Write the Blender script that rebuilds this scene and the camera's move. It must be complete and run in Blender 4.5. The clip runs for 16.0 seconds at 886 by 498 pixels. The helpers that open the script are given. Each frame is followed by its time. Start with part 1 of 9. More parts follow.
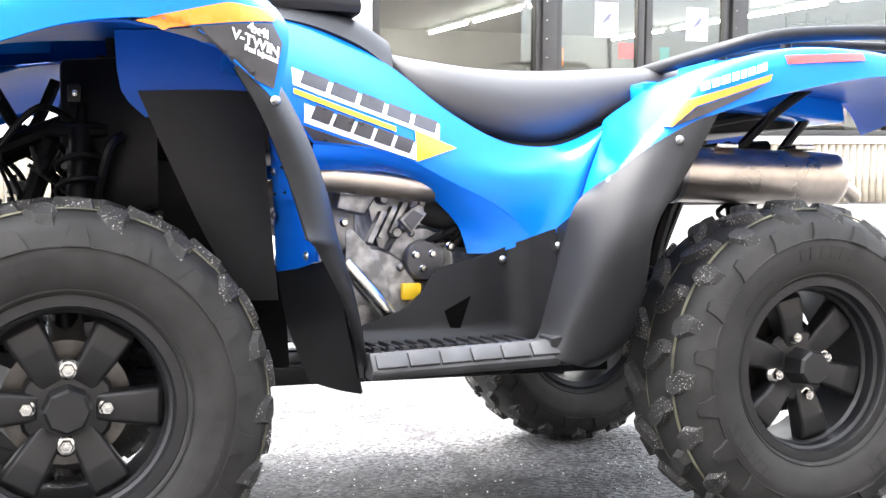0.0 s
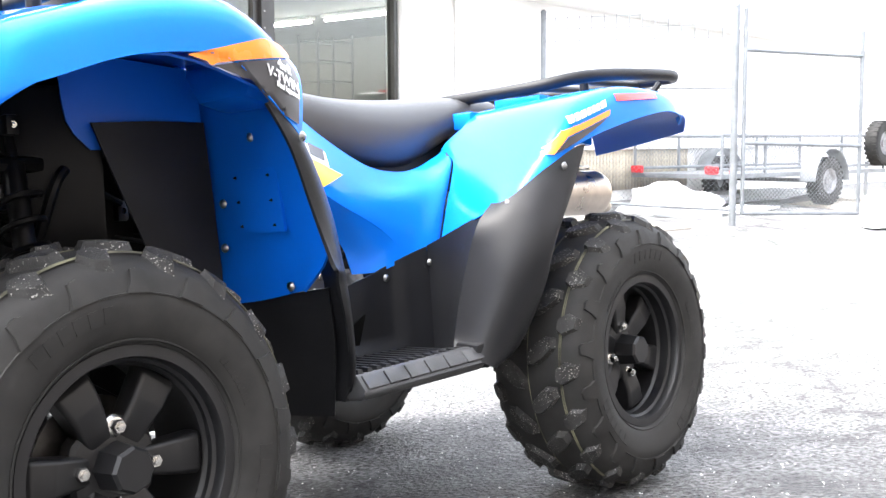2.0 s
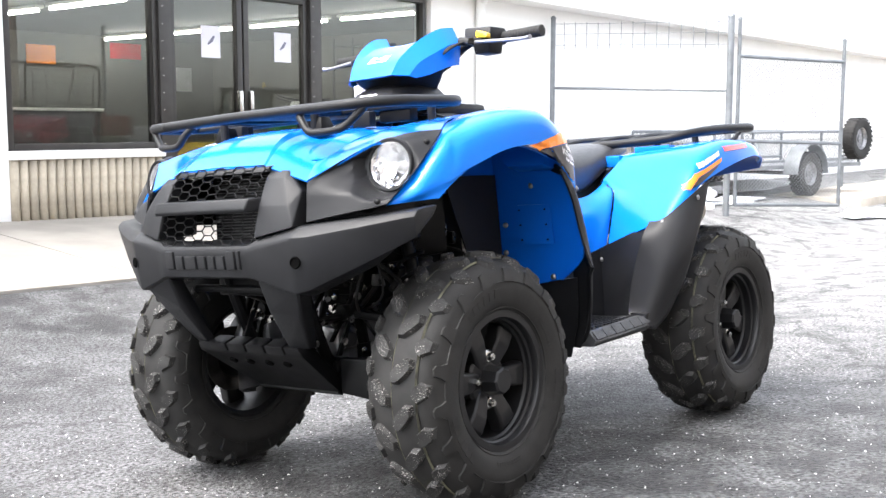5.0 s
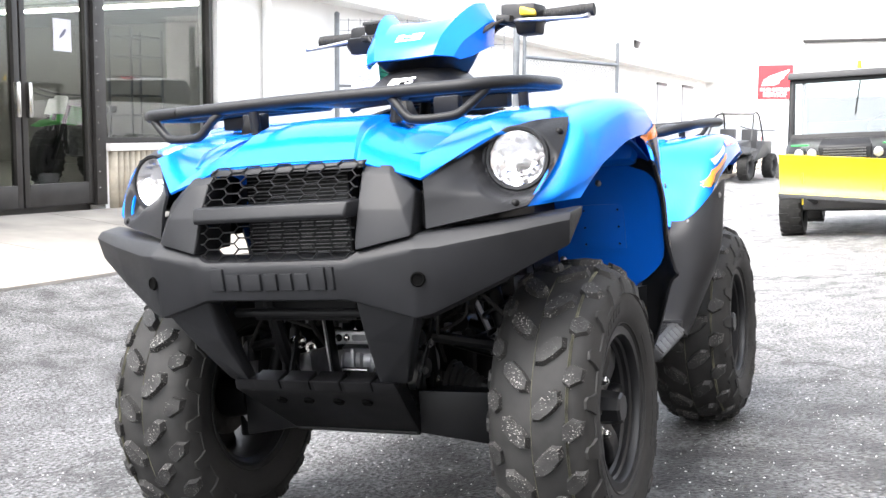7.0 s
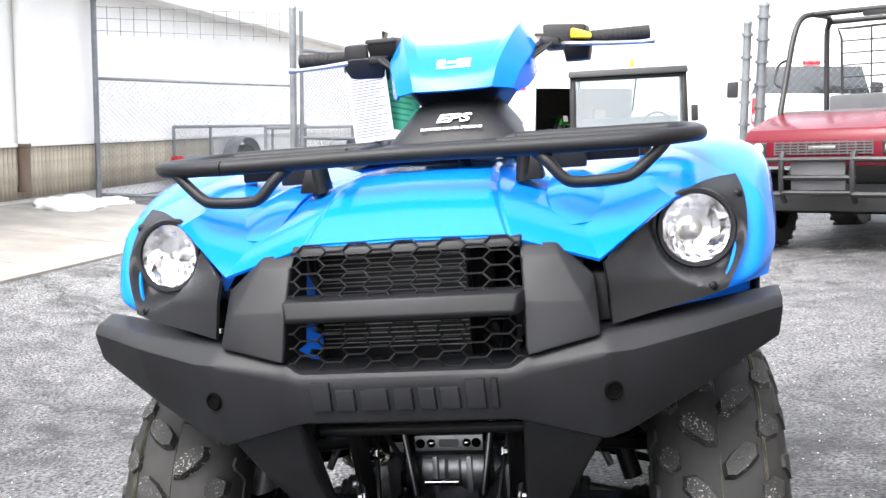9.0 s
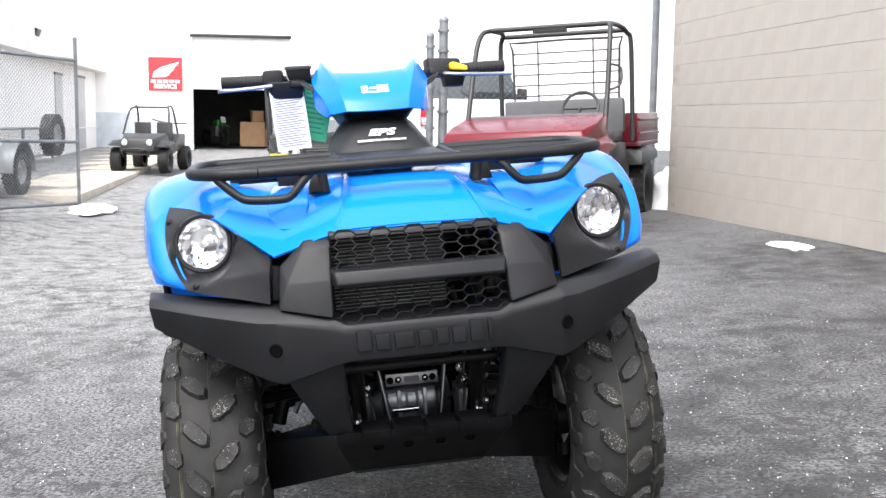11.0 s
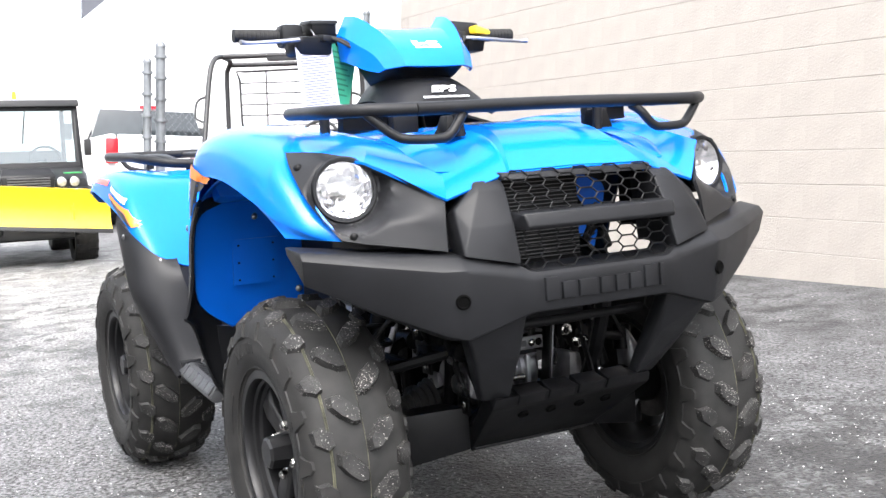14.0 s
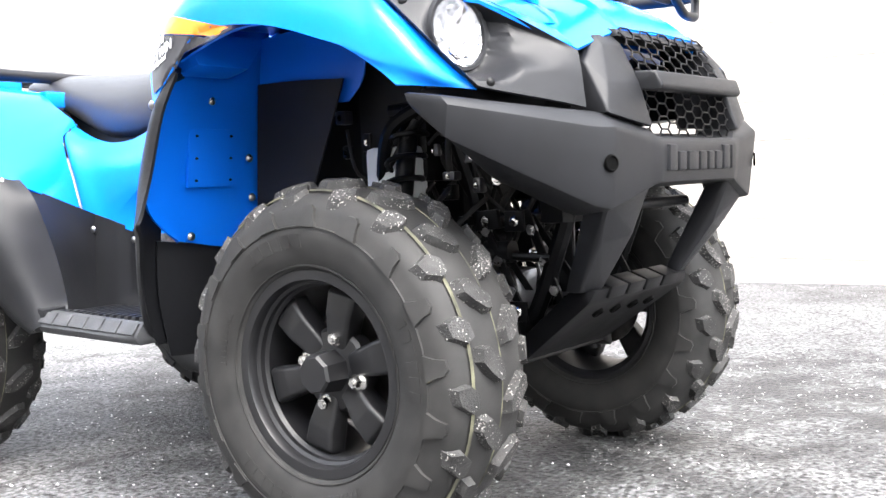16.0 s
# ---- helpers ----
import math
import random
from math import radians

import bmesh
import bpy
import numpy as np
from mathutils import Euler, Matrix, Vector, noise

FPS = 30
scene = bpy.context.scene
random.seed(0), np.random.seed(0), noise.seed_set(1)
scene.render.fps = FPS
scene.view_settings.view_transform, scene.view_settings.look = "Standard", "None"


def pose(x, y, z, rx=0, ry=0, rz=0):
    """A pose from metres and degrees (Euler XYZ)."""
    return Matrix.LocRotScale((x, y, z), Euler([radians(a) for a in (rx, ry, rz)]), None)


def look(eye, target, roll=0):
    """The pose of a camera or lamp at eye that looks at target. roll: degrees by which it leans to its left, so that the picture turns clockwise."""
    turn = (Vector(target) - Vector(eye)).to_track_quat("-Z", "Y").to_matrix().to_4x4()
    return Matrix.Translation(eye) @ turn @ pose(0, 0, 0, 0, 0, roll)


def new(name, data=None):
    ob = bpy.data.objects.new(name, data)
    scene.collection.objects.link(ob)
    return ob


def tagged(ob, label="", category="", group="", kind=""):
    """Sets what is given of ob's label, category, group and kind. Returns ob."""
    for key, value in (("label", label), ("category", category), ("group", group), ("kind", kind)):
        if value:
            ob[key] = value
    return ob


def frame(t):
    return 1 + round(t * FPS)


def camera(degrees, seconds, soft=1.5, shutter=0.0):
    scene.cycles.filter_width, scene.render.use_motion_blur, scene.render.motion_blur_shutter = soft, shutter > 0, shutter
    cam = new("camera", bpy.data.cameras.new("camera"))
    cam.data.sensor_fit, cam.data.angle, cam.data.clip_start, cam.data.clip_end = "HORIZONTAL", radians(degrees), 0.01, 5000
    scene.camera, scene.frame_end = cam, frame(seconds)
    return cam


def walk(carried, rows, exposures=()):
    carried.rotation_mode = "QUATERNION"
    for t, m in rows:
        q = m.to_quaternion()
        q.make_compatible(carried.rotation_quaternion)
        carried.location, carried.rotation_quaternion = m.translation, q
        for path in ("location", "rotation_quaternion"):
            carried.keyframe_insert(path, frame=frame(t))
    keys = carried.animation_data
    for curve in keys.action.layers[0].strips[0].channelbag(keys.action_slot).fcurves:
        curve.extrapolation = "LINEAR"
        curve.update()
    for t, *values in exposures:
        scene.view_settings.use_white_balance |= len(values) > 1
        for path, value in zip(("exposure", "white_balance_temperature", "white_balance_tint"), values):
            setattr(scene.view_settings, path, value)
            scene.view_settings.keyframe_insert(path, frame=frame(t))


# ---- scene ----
cam = camera(44.73, 16.0)
PATH = [
    (0, (1.2929, 2.0965, 0.7684), (0.6068, 0.2295, 0.5595), 0.06),
    (0.5, (1.3947, 1.9235, 0.7758), (0.4402, 0.1789, 0.5632), 0.05),
    (1, (1.5587, 1.8040, 0.7491), (0.3862, 0.1977, 0.5367), 0.10),
    (1.5, (1.8289, 1.7156, 0.7204), (0.4065, 0.3250, 0.5136), 0.15),
    (2, (2.0623, 1.7334, 0.8087), (0.5571, 0.4313, 0.6122), -0.28),
    (2.5, (2.3167, 1.8322, 0.8991), (0.8092, 0.5347, 0.6895), 0.15),
    (3, (2.5856, 1.9448, 0.9156), (1.0797, 0.6458, 0.7039), 0.18),
    (3.5, (2.8000, 2.0424, 0.9042), (1.2920, 0.7459, 0.6925), 0.04),
    (4, (2.9765, 2.1100, 0.9338), (1.4683, 0.8137, 0.7213), -0.04),
    (4.5, (3.1711, 2.0795, 0.9743), (1.6616, 0.7841, 0.7656), 0.03),
    (4.7, (3.2395, 2.0490, 0.9822), (1.7231, 0.7631, 0.7656), 0.07),
    (6.8, (3.4128, 1.1657, 0.9307), (1.6258, 0.2963, 0.7054), 0.31),
    (7, (3.3977, 1.0691, 0.9475), (1.5891, 0.2455, 0.7224), 0.46),
    (7.5, (3.3617, 0.8446, 0.9682), (1.5063, 0.1331, 0.7417), 0.40),
    (8, (3.2796, 0.6346, 0.9746), (1.3533, 0.1539, 0.7329), 0.52),
    (8.5, (3.1860, 0.4242, 1.0252), (1.2397, 0.0357, 0.7783), 0.29),
    (8.7, (3.1631, 0.3559, 1.0467), (1.2147, -0.0223, 0.8002), 0.34),
    (10.8, (3.7133, -0.3013, 1.0771), (1.7447, -0.0395, 0.8402), 0.69),
    (11, (3.7895, -0.3524, 1.0842), (1.8287, -0.0387, 0.8462), 0.70),
    (11.5, (3.9419, -0.5070, 1.0615), (1.9995, -0.0942, 0.8235), 0.71),
    (12, (3.9666, -0.6709, 1.0235), (2.0507, -0.1491, 0.7846), 0.77),
    (12.5, (3.8757, -0.8343, 0.9783), (1.9953, -0.1987, 0.7331), 0.73),
    (13, (3.7238, -0.9926, 0.9336), (1.8937, -0.2233, 0.6905), 0.88),
    (13.5, (3.5275, -1.1410, 0.9159), (1.7567, -0.2363, 0.7023), 0.93),
    (14, (3.3190, -1.2737, 0.8474), (1.5658, -0.3204, 0.7153), 0.96),
    (14.5, (3.1256, -1.4121, 0.7683), (1.4222, -0.3653, 0.7202), 0.95),
    (15, (2.9163, -1.5645, 0.6623), (1.3171, -0.3642, 0.6223), 1.29),
    (15.5, (2.7184, -1.6944, 0.5657), (1.2488, -0.3385, 0.5262), 1.07),
    (16, (2.4600, -1.8066, 0.5144), (1.2696, -0.1995, 0.4907), 1.24),
]
walk(cam, [(t, look(eye, target, roll)) for t, eye, target, roll in PATH],
     [(0, 3.98), (0.5, 3.86), (1.0, 3.82), (1.5, 3.72), (2.5, 3.18), (4.5, 2.78), (7, 2.83), (8, 2.70), (11, 2.10), (12, 2.15), (13, 2.48), (13.5, 2.50), (14.5, 2.62), (15, 2.76), (16, 3.46)])

# ---- daylight: bright overcast sky ----
world = bpy.data.worlds.new("overcast_sky")
scene.world = world
world.use_nodes = True
wn = world.node_tree
wn.nodes.clear()
sky = wn.nodes.new("ShaderNodeTexSky")
sky.sky_type, sky.sun_disc = "NISHITA", False
sky.sun_elevation, sky.sun_rotation = radians(60), radians(122)
sky.air_density, sky.dust_density = 1.0, 4.0
pale = wn.nodes.new("ShaderNodeHueSaturation")
pale.inputs["Saturation"].default_value = 0.32
back = wn.nodes.new("ShaderNodeBackground")
back.inputs["Strength"].default_value = 0.15
wout = wn.nodes.new("ShaderNodeOutputWorld")
wn.links.new(sky.outputs[0], pale.inputs["Color"])
wn.links.new(pale.outputs[0], back.inputs["Color"])
wn.links.new(back.outputs[0], wout.inputs["Surface"])
sun = new("sun", bpy.data.lights.new("sun", "SUN"))
sun.data.energy, sun.data.angle, sun.data.color = 0.22, radians(25), (1.0, 0.98, 0.96)
sun.matrix_basis = look((4.0, -2.12, 6.9), (0.6, 0, 0))
scene.view_settings.exposure = 2.1

from mathutils.bvhtree import BVHTree


# ---- materials ----
def mat(name, color, rough=0.5, metal=0.0, grain=0.0, grain_size=0.002, stain=0.12, stain_size=0.25, coat=0.0, var=0.0, spec=0.5, rough_var=0.1, fleck=0.0):
    """A surface with variation at two scales: broad stains and a fine relief."""
    m = bpy.data.materials.new(name)
    m.use_nodes = True
    n, l = m.node_tree.nodes, m.node_tree.links
    b = n["Principled BSDF"]
    b.inputs["Roughness"].default_value = rough
    b.inputs["Metallic"].default_value = metal
    b.inputs["Coat Weight"].default_value = coat
    b.inputs["Coat Roughness"].default_value = 0.06
    b.inputs["Specular IOR Level"].default_value = spec
    tc = n.new("ShaderNodeTexCoord")
    big = n.new("ShaderNodeTexNoise")
    big.inputs["Scale"].default_value = 1.0 / stain_size
    big.inputs["Detail"].default_value = 6
    l.new(tc.outputs["Object"], big.inputs["Vector"])
    ramp = n.new("ShaderNodeValToRGB")
    lo = [max(0.0, c * (1 - stain)) for c in color]
    hi = [min(1.0, c * (1 + stain)) for c in color]
    ramp.color_ramp.elements[0].position, ramp.color_ramp.elements[1].position = 0.35, 0.68
    ramp.color_ramp.elements[0].color, ramp.color_ramp.elements[1].color = (*lo, 1), (*hi, 1)
    l.new(big.outputs["Fac"], ramp.inputs["Fac"])
    col = ramp.outputs["Color"]
    if var:
        info = n.new("ShaderNodeObjectInfo")
        mr = n.new("ShaderNodeMapRange")
        mr.inputs["To Min"].default_value, mr.inputs["To Max"].default_value = 1 - var, 1 + var
        l.new(info.outputs["Random"], mr.inputs["Value"])
        hs = n.new("ShaderNodeHueSaturation")
        l.new(mr.outputs[0], hs.inputs["Value"])
        l.new(col, hs.inputs["Color"])
        col = hs.outputs["Color"]
    if fleck:
        # pale stone dust caught on the surface in small clusters
        spot, where = n.new("ShaderNodeTexNoise"), n.new("ShaderNodeTexNoise")
        spot.inputs["Scale"].default_value, spot.inputs["Detail"].default_value = 300.0, 2
        where.inputs["Scale"].default_value = 16.0
        mul = n.new("ShaderNodeMath")
        mul.operation = "MULTIPLY_ADD"
        mul.inputs[1].default_value = 0.35
        cut = n.new("ShaderNodeMapRange")
        cut.inputs["From Min"].default_value, cut.inputs["From Max"].default_value = fleck + 0.175, fleck + 0.235
        dust = n.new("ShaderNodeMix")
        dust.data_type = "RGBA"
        dust.inputs[7].default_value = (0.33, 0.315, 0.30, 1)
        for q in (spot, where):
            l.new(tc.outputs["Object"], q.inputs["Vector"])
        l.new(where.outputs["Fac"], mul.inputs[0])
        l.new(spot.outputs["Fac"], mul.inputs[2])
        l.new(mul.outputs[0], cut.inputs["Value"])
        l.new(cut.outputs[0], dust.inputs[0])
        l.new(col, dust.inputs[6])
        col = dust.outputs[2]
    l.new(col, b.inputs["Base Color"])
    rr = n.new("ShaderNodeMapRange")
    rr.inputs["To Min"].default_value, rr.inputs["To Max"].default_value = max(0.02, rough - rough_var), min(1, rough + rough_var)
    l.new(big.outputs["Fac"], rr.inputs["Value"])
    l.new(rr.outputs[0], b.inputs["Roughness"])
    if grain:
        fine = n.new("ShaderNodeTexNoise")
        fine.inputs["Scale"].default_value = 1.0 / grain_size
        fine.inputs["Detail"].default_value = 3
        l.new(tc.outputs["Object"], fine.inputs["Vector"])
        bump = n.new("ShaderNodeBump")
        bump.inputs["Strength"].default_value = grain
        bump.inputs["Distance"].default_value = grain_size
        l.new(fine.outputs["Fac"], bump.inputs["Height"])
        l.new(bump.outputs["Normal"], b.inputs["Normal"])
    return m


def glass(name, tint=(0.9, 0.95, 0.95), rough=0.0, through_share=0.82):
    m = bpy.data.materials.new(name)
    m.use_nodes = True
    n, l = m.node_tree.nodes, m.node_tree.links
    n.clear()
    out = n.new("ShaderNodeOutputMaterial")
    tr = n.new("ShaderNodeBsdfTransparent")
    tr.inputs["Color"].default_value = (*tint, 1)
    gl = n.new("ShaderNodeBsdfGlossy")
    gl.inputs["Roughness"].default_value = rough
    lw = n.new("ShaderNodeLayerWeight")
    lw.inputs["Blend"].default_value = 0.5
    fr = n.new("ShaderNodeMath")
    fr.operation = "POWER"
    fr.inputs[1].default_value = 5.0
    l.new(lw.outputs["Facing"], fr.inputs[0])
    mr = n.new("ShaderNodeMapRange")
    mr.inputs["To Min"].default_value, mr.inputs["To Max"].default_value = 1 - through_share + 0.02, 1.0
    l.new(fr.outputs[0], mr.inputs["Value"])
    mx = n.new("ShaderNodeMixShader")
    l.new(mr.outputs[0], mx.inputs["Fac"])
    l.new(tr.outputs[0], mx.inputs[1])
    l.new(gl.outputs[0], mx.inputs[2])
    l.new(mx.outputs[0], out.inputs["Surface"])
    return m


def glow(name, color, strength):
    m = bpy.data.materials.new(name)
    m.use_nodes = True
    b = m.node_tree.nodes["Principled BSDF"]
    b.inputs["Emission Color"].default_value = (*color, 1)
    b.inputs["Emission Strength"].default_value = strength
    b.inputs["Base Color"].default_value = (*color, 1)
    return m


BLUE = mat("blue_painted_plastic", (0.004, 0.160, 0.68), 0.16, stain=0.05, stain_size=0.5, coat=0.05, rough_var=0.04, grain=0.012, grain_size=0.004, spec=0.22)
BLUE_IN = mat("blue_moulded_plastic", (0.0, 0.105, 0.56), 0.4, spec=0.3, stain=0.08, grain=0.06, grain_size=0.002)
BLACK = mat("black_textured_plastic", (0.0092, 0.0096, 0.0112), 0.45, spec=0.26, stain=0.25, stain_size=0.12, grain=0.25, grain_size=0.0012, rough_var=0.08)
BLACK_D = mat("black_frame_paint", (0.0042, 0.0042, 0.0048), 0.42, spec=0.16, stain=0.3, stain_size=0.06, grain=0.05, grain_size=0.002)
RUBBER = mat("tyre_rubber", (0.0175, 0.0170, 0.0165), 0.66, spec=0.32, stain=0.35, stain_size=0.05, grain=0.2, grain_size=0.0015, rough_var=0.14)
TREAD = mat("tyre_tread_rubber", (0.024, 0.0235, 0.023), 0.6, stain=0.5, stain_size=0.03, grain=0.7, grain_size=0.003, rough_var=0.15, spec=0.35, fleck=0.64)
RIM = mat("matt_black_alloy", (0.0095, 0.0095, 0.0105), 0.4, spec=0.35, metal=0.0, stain=0.2, stain_size=0.08, grain=0.06, grain_size=0.001)
CHROME = mat("zinc_plated_steel", (0.52, 0.51, 0.49), 0.22, metal=1.0, stain=0.1, stain_size=0.01)
BOLT = mat("dull_plated_bolt", (0.30, 0.30, 0.30), 0.3, metal=1.0, stain=0.15, stain_size=0.01)
STEEL = mat("cast_aluminium", (0.27, 0.27, 0.28), 0.42, metal=0.85, stain=0.25, stain_size=0.04, grain=0.2, grain_size=0.002)
MUFF = mat("brushed_stainless", (0.46, 0.41, 0.36), 0.3, metal=1.0, stain=0.15, stain_size=0.06, grain=0.05, grain_size=0.001)
SEATM = mat("black_vinyl", (0.026, 0.026, 0.028), 0.42, spec=0.6, stain=0.15, stain_size=0.2, grain=0.3, grain_size=0.0016)
YELLOW = mat("yellow_plastic", (0.80, 0.52, 0.02), 0.4, stain=0.05)
DEC_Y = mat("yellow_decal", (0.88, 0.56, 0.02), 0.3, stain=0.04)
DEC_O = mat("orange_decal", (0.88, 0.24, 0.02), 0.3, stain=0.04)
DEC_W = mat("white_decal", (0.82, 0.82, 0.82), 0.3, stain=0.04)
DEC_K = mat("dark_grey_decal", (0.03, 0.03, 0.035), 0.3, stain=0.35, stain_size=0.05)
DEC_R = mat("red_reflector", (0.72, 0.03, 0.03), 0.25, stain=0.08, coat=0.5)
WHITE_P = mat("white_paper", (0.60, 0.595, 0.64), 0.7, stain=0.05)
GREEN_P = mat("green_paper", (0.05, 0.42, 0.25), 0.7, stain=0.06)
GREY_INK = mat("printed_grey", (0.13, 0.13, 0.18), 0.7, stain=0.05)


# ---- mesh helpers ----
def part(name, bm, material, parent=None, label="", smooth=True, angle=40):
    """Links a bmesh as one mesh object under a thing or a part."""
    me = bpy.data.meshes.new(name)
    bmesh.ops.recalc_face_normals(bm, faces=bm.faces)
    bm.to_mesh(me)
    bm.free()
    for mm in material if isinstance(material, (list, tuple)) else [material]:
        me.materials.append(mm)
    if not smooth:
        me.shade_flat()
    else:
        me.shade_smooth()
        me.set_sharp_from_angle(angle=radians(angle))
    ob = new(name, me)
    if parent is not None:
        ob.parent = parent
    if label:
        ob["label"] = label
    return ob


def thing(name, m, label, category, group="", kind=""):
    ob = new(name)
    ob.empty_display_size = 0.1
    ob.matrix_basis = m
    return tagged(ob, label, category, group, kind)


def add_box(bm, lo, hi, bevel=0.0, m=None, seg=2):
    sub = bmesh.new()
    bmesh.ops.create_cube(sub, size=1.0)
    c = (Vector(lo) + Vector(hi)) / 2
    s = [max(1e-4, abs(b - a)) for a, b in zip(lo, hi)]
    bmesh.ops.transform(sub, matrix=Matrix.LocRotScale(c, None, s), verts=sub.verts)
    if bevel:
        bmesh.ops.bevel(sub, geom=sub.edges, offset=min(bevel, min(s) * 0.45), segments=seg, profile=0.6, affect="EDGES")
    if m is not None:
        bmesh.ops.transform(sub, matrix=m, verts=sub.verts)
    join(bm, sub)
    return bm


def join(bm, sub, mat_index=None):
    vs = [bm.verts.new(v.co) for v in sub.verts]
    for v, i in zip(sub.verts, range(len(vs))):
        v.index = i
    for f in sub.faces:
        try:
            g = bm.faces.new([vs[v.index] for v in f.verts])
            g.material_index = f.material_index if mat_index is None else mat_index
            g.smooth = True
        except ValueError:
            pass
    sub.free()
    return bm


def box(lo, hi, bevel=0.0, m=None):
    return add_box(bmesh.new(), lo, hi, bevel, m)


def spline(pts, n):
    """Catmull-Rom points through pts, n steps a span."""
    p = [Vector(q) for q in pts]
    if n <= 1 or len(p) < 3:
        return p
    out = []
    for i in range(len(p) - 1):
        a, b, c, d = p[max(i - 1, 0)], p[i], p[i + 1], p[min(i + 2, len(p) - 1)]
        for k in range(n):
            t = k / n
            out.append(0.5 * ((2 * b) + (c - a) * t + (2 * a - 5 * b + 4 * c - d) * t * t + (3 * b - a - 3 * c + d) * t ** 3))
    return out + [p[-1]]


def add_tube(bm, pts, r, n=4, sides=10, closed=False, caps=True):
    """A round bar along the smoothed line through pts; r is one radius or one for each point of pts."""
    line = spline(pts + [pts[0]] if closed else pts, n)
    if closed:
        line = line[:-1]
    rings, up = [], None
    for i, c in enumerate(line):
        nxt = line[(i + 1) % len(line)] if closed else line[min(i + 1, len(line) - 1)]
        prv = line[i - 1] if (closed or i) else line[0]
        d = (nxt - prv).normalized()
        if up is None:
            up = d.orthogonal().normalized()
        up = (up - d * up.dot(d)).normalized()
        side = d.cross(up)
        rad = r if not isinstance(r, (list, tuple)) else float(np.interp(i / max(1, len(line) - 1), np.linspace(0, 1, len(r)), r))
        rings.append([bm.verts.new(c + rad * (math.cos(a) * up + math.sin(a) * side)) for a in [2 * math.pi * k / sides for k in range(sides)]])
    m = len(rings)
    for i in range(m if closed else m - 1):
        a, b = rings[i], rings[(i + 1) % m]
        for k in range(sides):
            bm.faces.new((a[k], a[(k + 1) % sides], b[(k + 1) % sides], b[k]))
    if caps and not closed:
        bm.faces.new(list(reversed(rings[0])))
        bm.faces.new(rings[-1])
    return bm


def tube(pts, r, n=4, sides=10, closed=False):
    return add_tube(bmesh.new(), pts, r, n, sides, closed)


def add_lathe(bm, prof, m=None, seg=32, closed=False):
    """Turns (radius, height) points round the local z axis."""
    m = m or Matrix()
    rings = []
    for r, z in prof:
        if r < 1e-5:
            rings.append([bm.verts.new(m @ Vector((0, 0, z)))])
        else:
            rings.append([bm.verts.new(m @ Vector((r * math.cos(2 * math.pi * k / seg), r * math.sin(2 * math.pi * k / seg), z))) for k in range(seg)])
    pairs = list(zip(rings, rings[1:])) + ([(rings[-1], rings[0])] if closed else [])
    for a, b in pairs:
        for k in range(seg):
            j = (k + 1) % seg
            q = [a[k % len(a)], a[j % len(a)], b[j % len(b)], b[k % len(b)]]
            q = [v for i, v in enumerate(q) if v not in q[:i]]
            if len(q) > 2:
                bm.faces.new(q)
    return bm


def lathe(prof, m=None, seg=32, closed=False):
    return add_lathe(bmesh.new(), prof, m, seg, closed)


def along(a, b):
    """The pose whose z axis runs from a towards b, at a."""
    return Matrix.Translation(a) @ (Vector(b) - Vector(a)).to_track_quat("Z", "Y").to_matrix().to_4x4()


def add_sheet(bm, net, nu=4, nv=4, thick=0.004, flip=False):
    """A smooth panel through a small net of points (rows of equal length), with thickness."""
    rows = [spline(r, nv) for r in net]
    cols = [spline([r[j] for r in rows], nu) for j in range(len(rows[0]))]
    grid = [[cols[j][i] for j in range(len(cols))] for i in range(len(cols[0]))]
    ni, nj = len(grid), len(grid[0])
    nor = [[None] * nj for _ in range(ni)]
    for i in range(ni):
        for j in range(nj):
            du = grid[min(i + 1, ni - 1)][j] - grid[max(i - 1, 0)][j]
            dv = grid[i][min(j + 1, nj - 1)] - grid[i][max(j - 1, 0)]
            q = du.cross(dv)
            nor[i][j] = q.normalized() * (-1 if flip else 1) if q.length > 1e-9 else Vector((0, 0, 1))
    top = [[bm.verts.new(v) for v in r] for r in grid]
    low = [[bm.verts.new(grid[i][j] - nor[i][j] * thick) for j in range(nj)] for i in range(ni)]
    for i in range(ni - 1):
        for j in range(nj - 1):
            bm.faces.new((top[i][j], top[i + 1][j], top[i + 1][j + 1], top[i][j + 1]))
            bm.faces.new((low[i][j], low[i][j + 1], low[i + 1][j + 1], low[i + 1][j]))
    for i in range(ni - 1):
        bm.faces.new((top[i][0], low[i][0], low[i + 1][0], top[i + 1][0]))
        bm.faces.new((top[i][-1], top[i + 1][-1], low[i + 1][-1], low[i][-1]))
    for j in range(nj - 1):
        bm.faces.new((top[0][j], top[0][j + 1], low[0][j + 1], low[0][j]))
        bm.faces.new((top[-1][j], low[-1][j], low[-1][j + 1], top[-1][j + 1]))
    return bm


def sheet(net, nu=4, nv=4, thick=0.004, flip=False):
    return add_sheet(bmesh.new(), net, nu, nv, thick, flip)


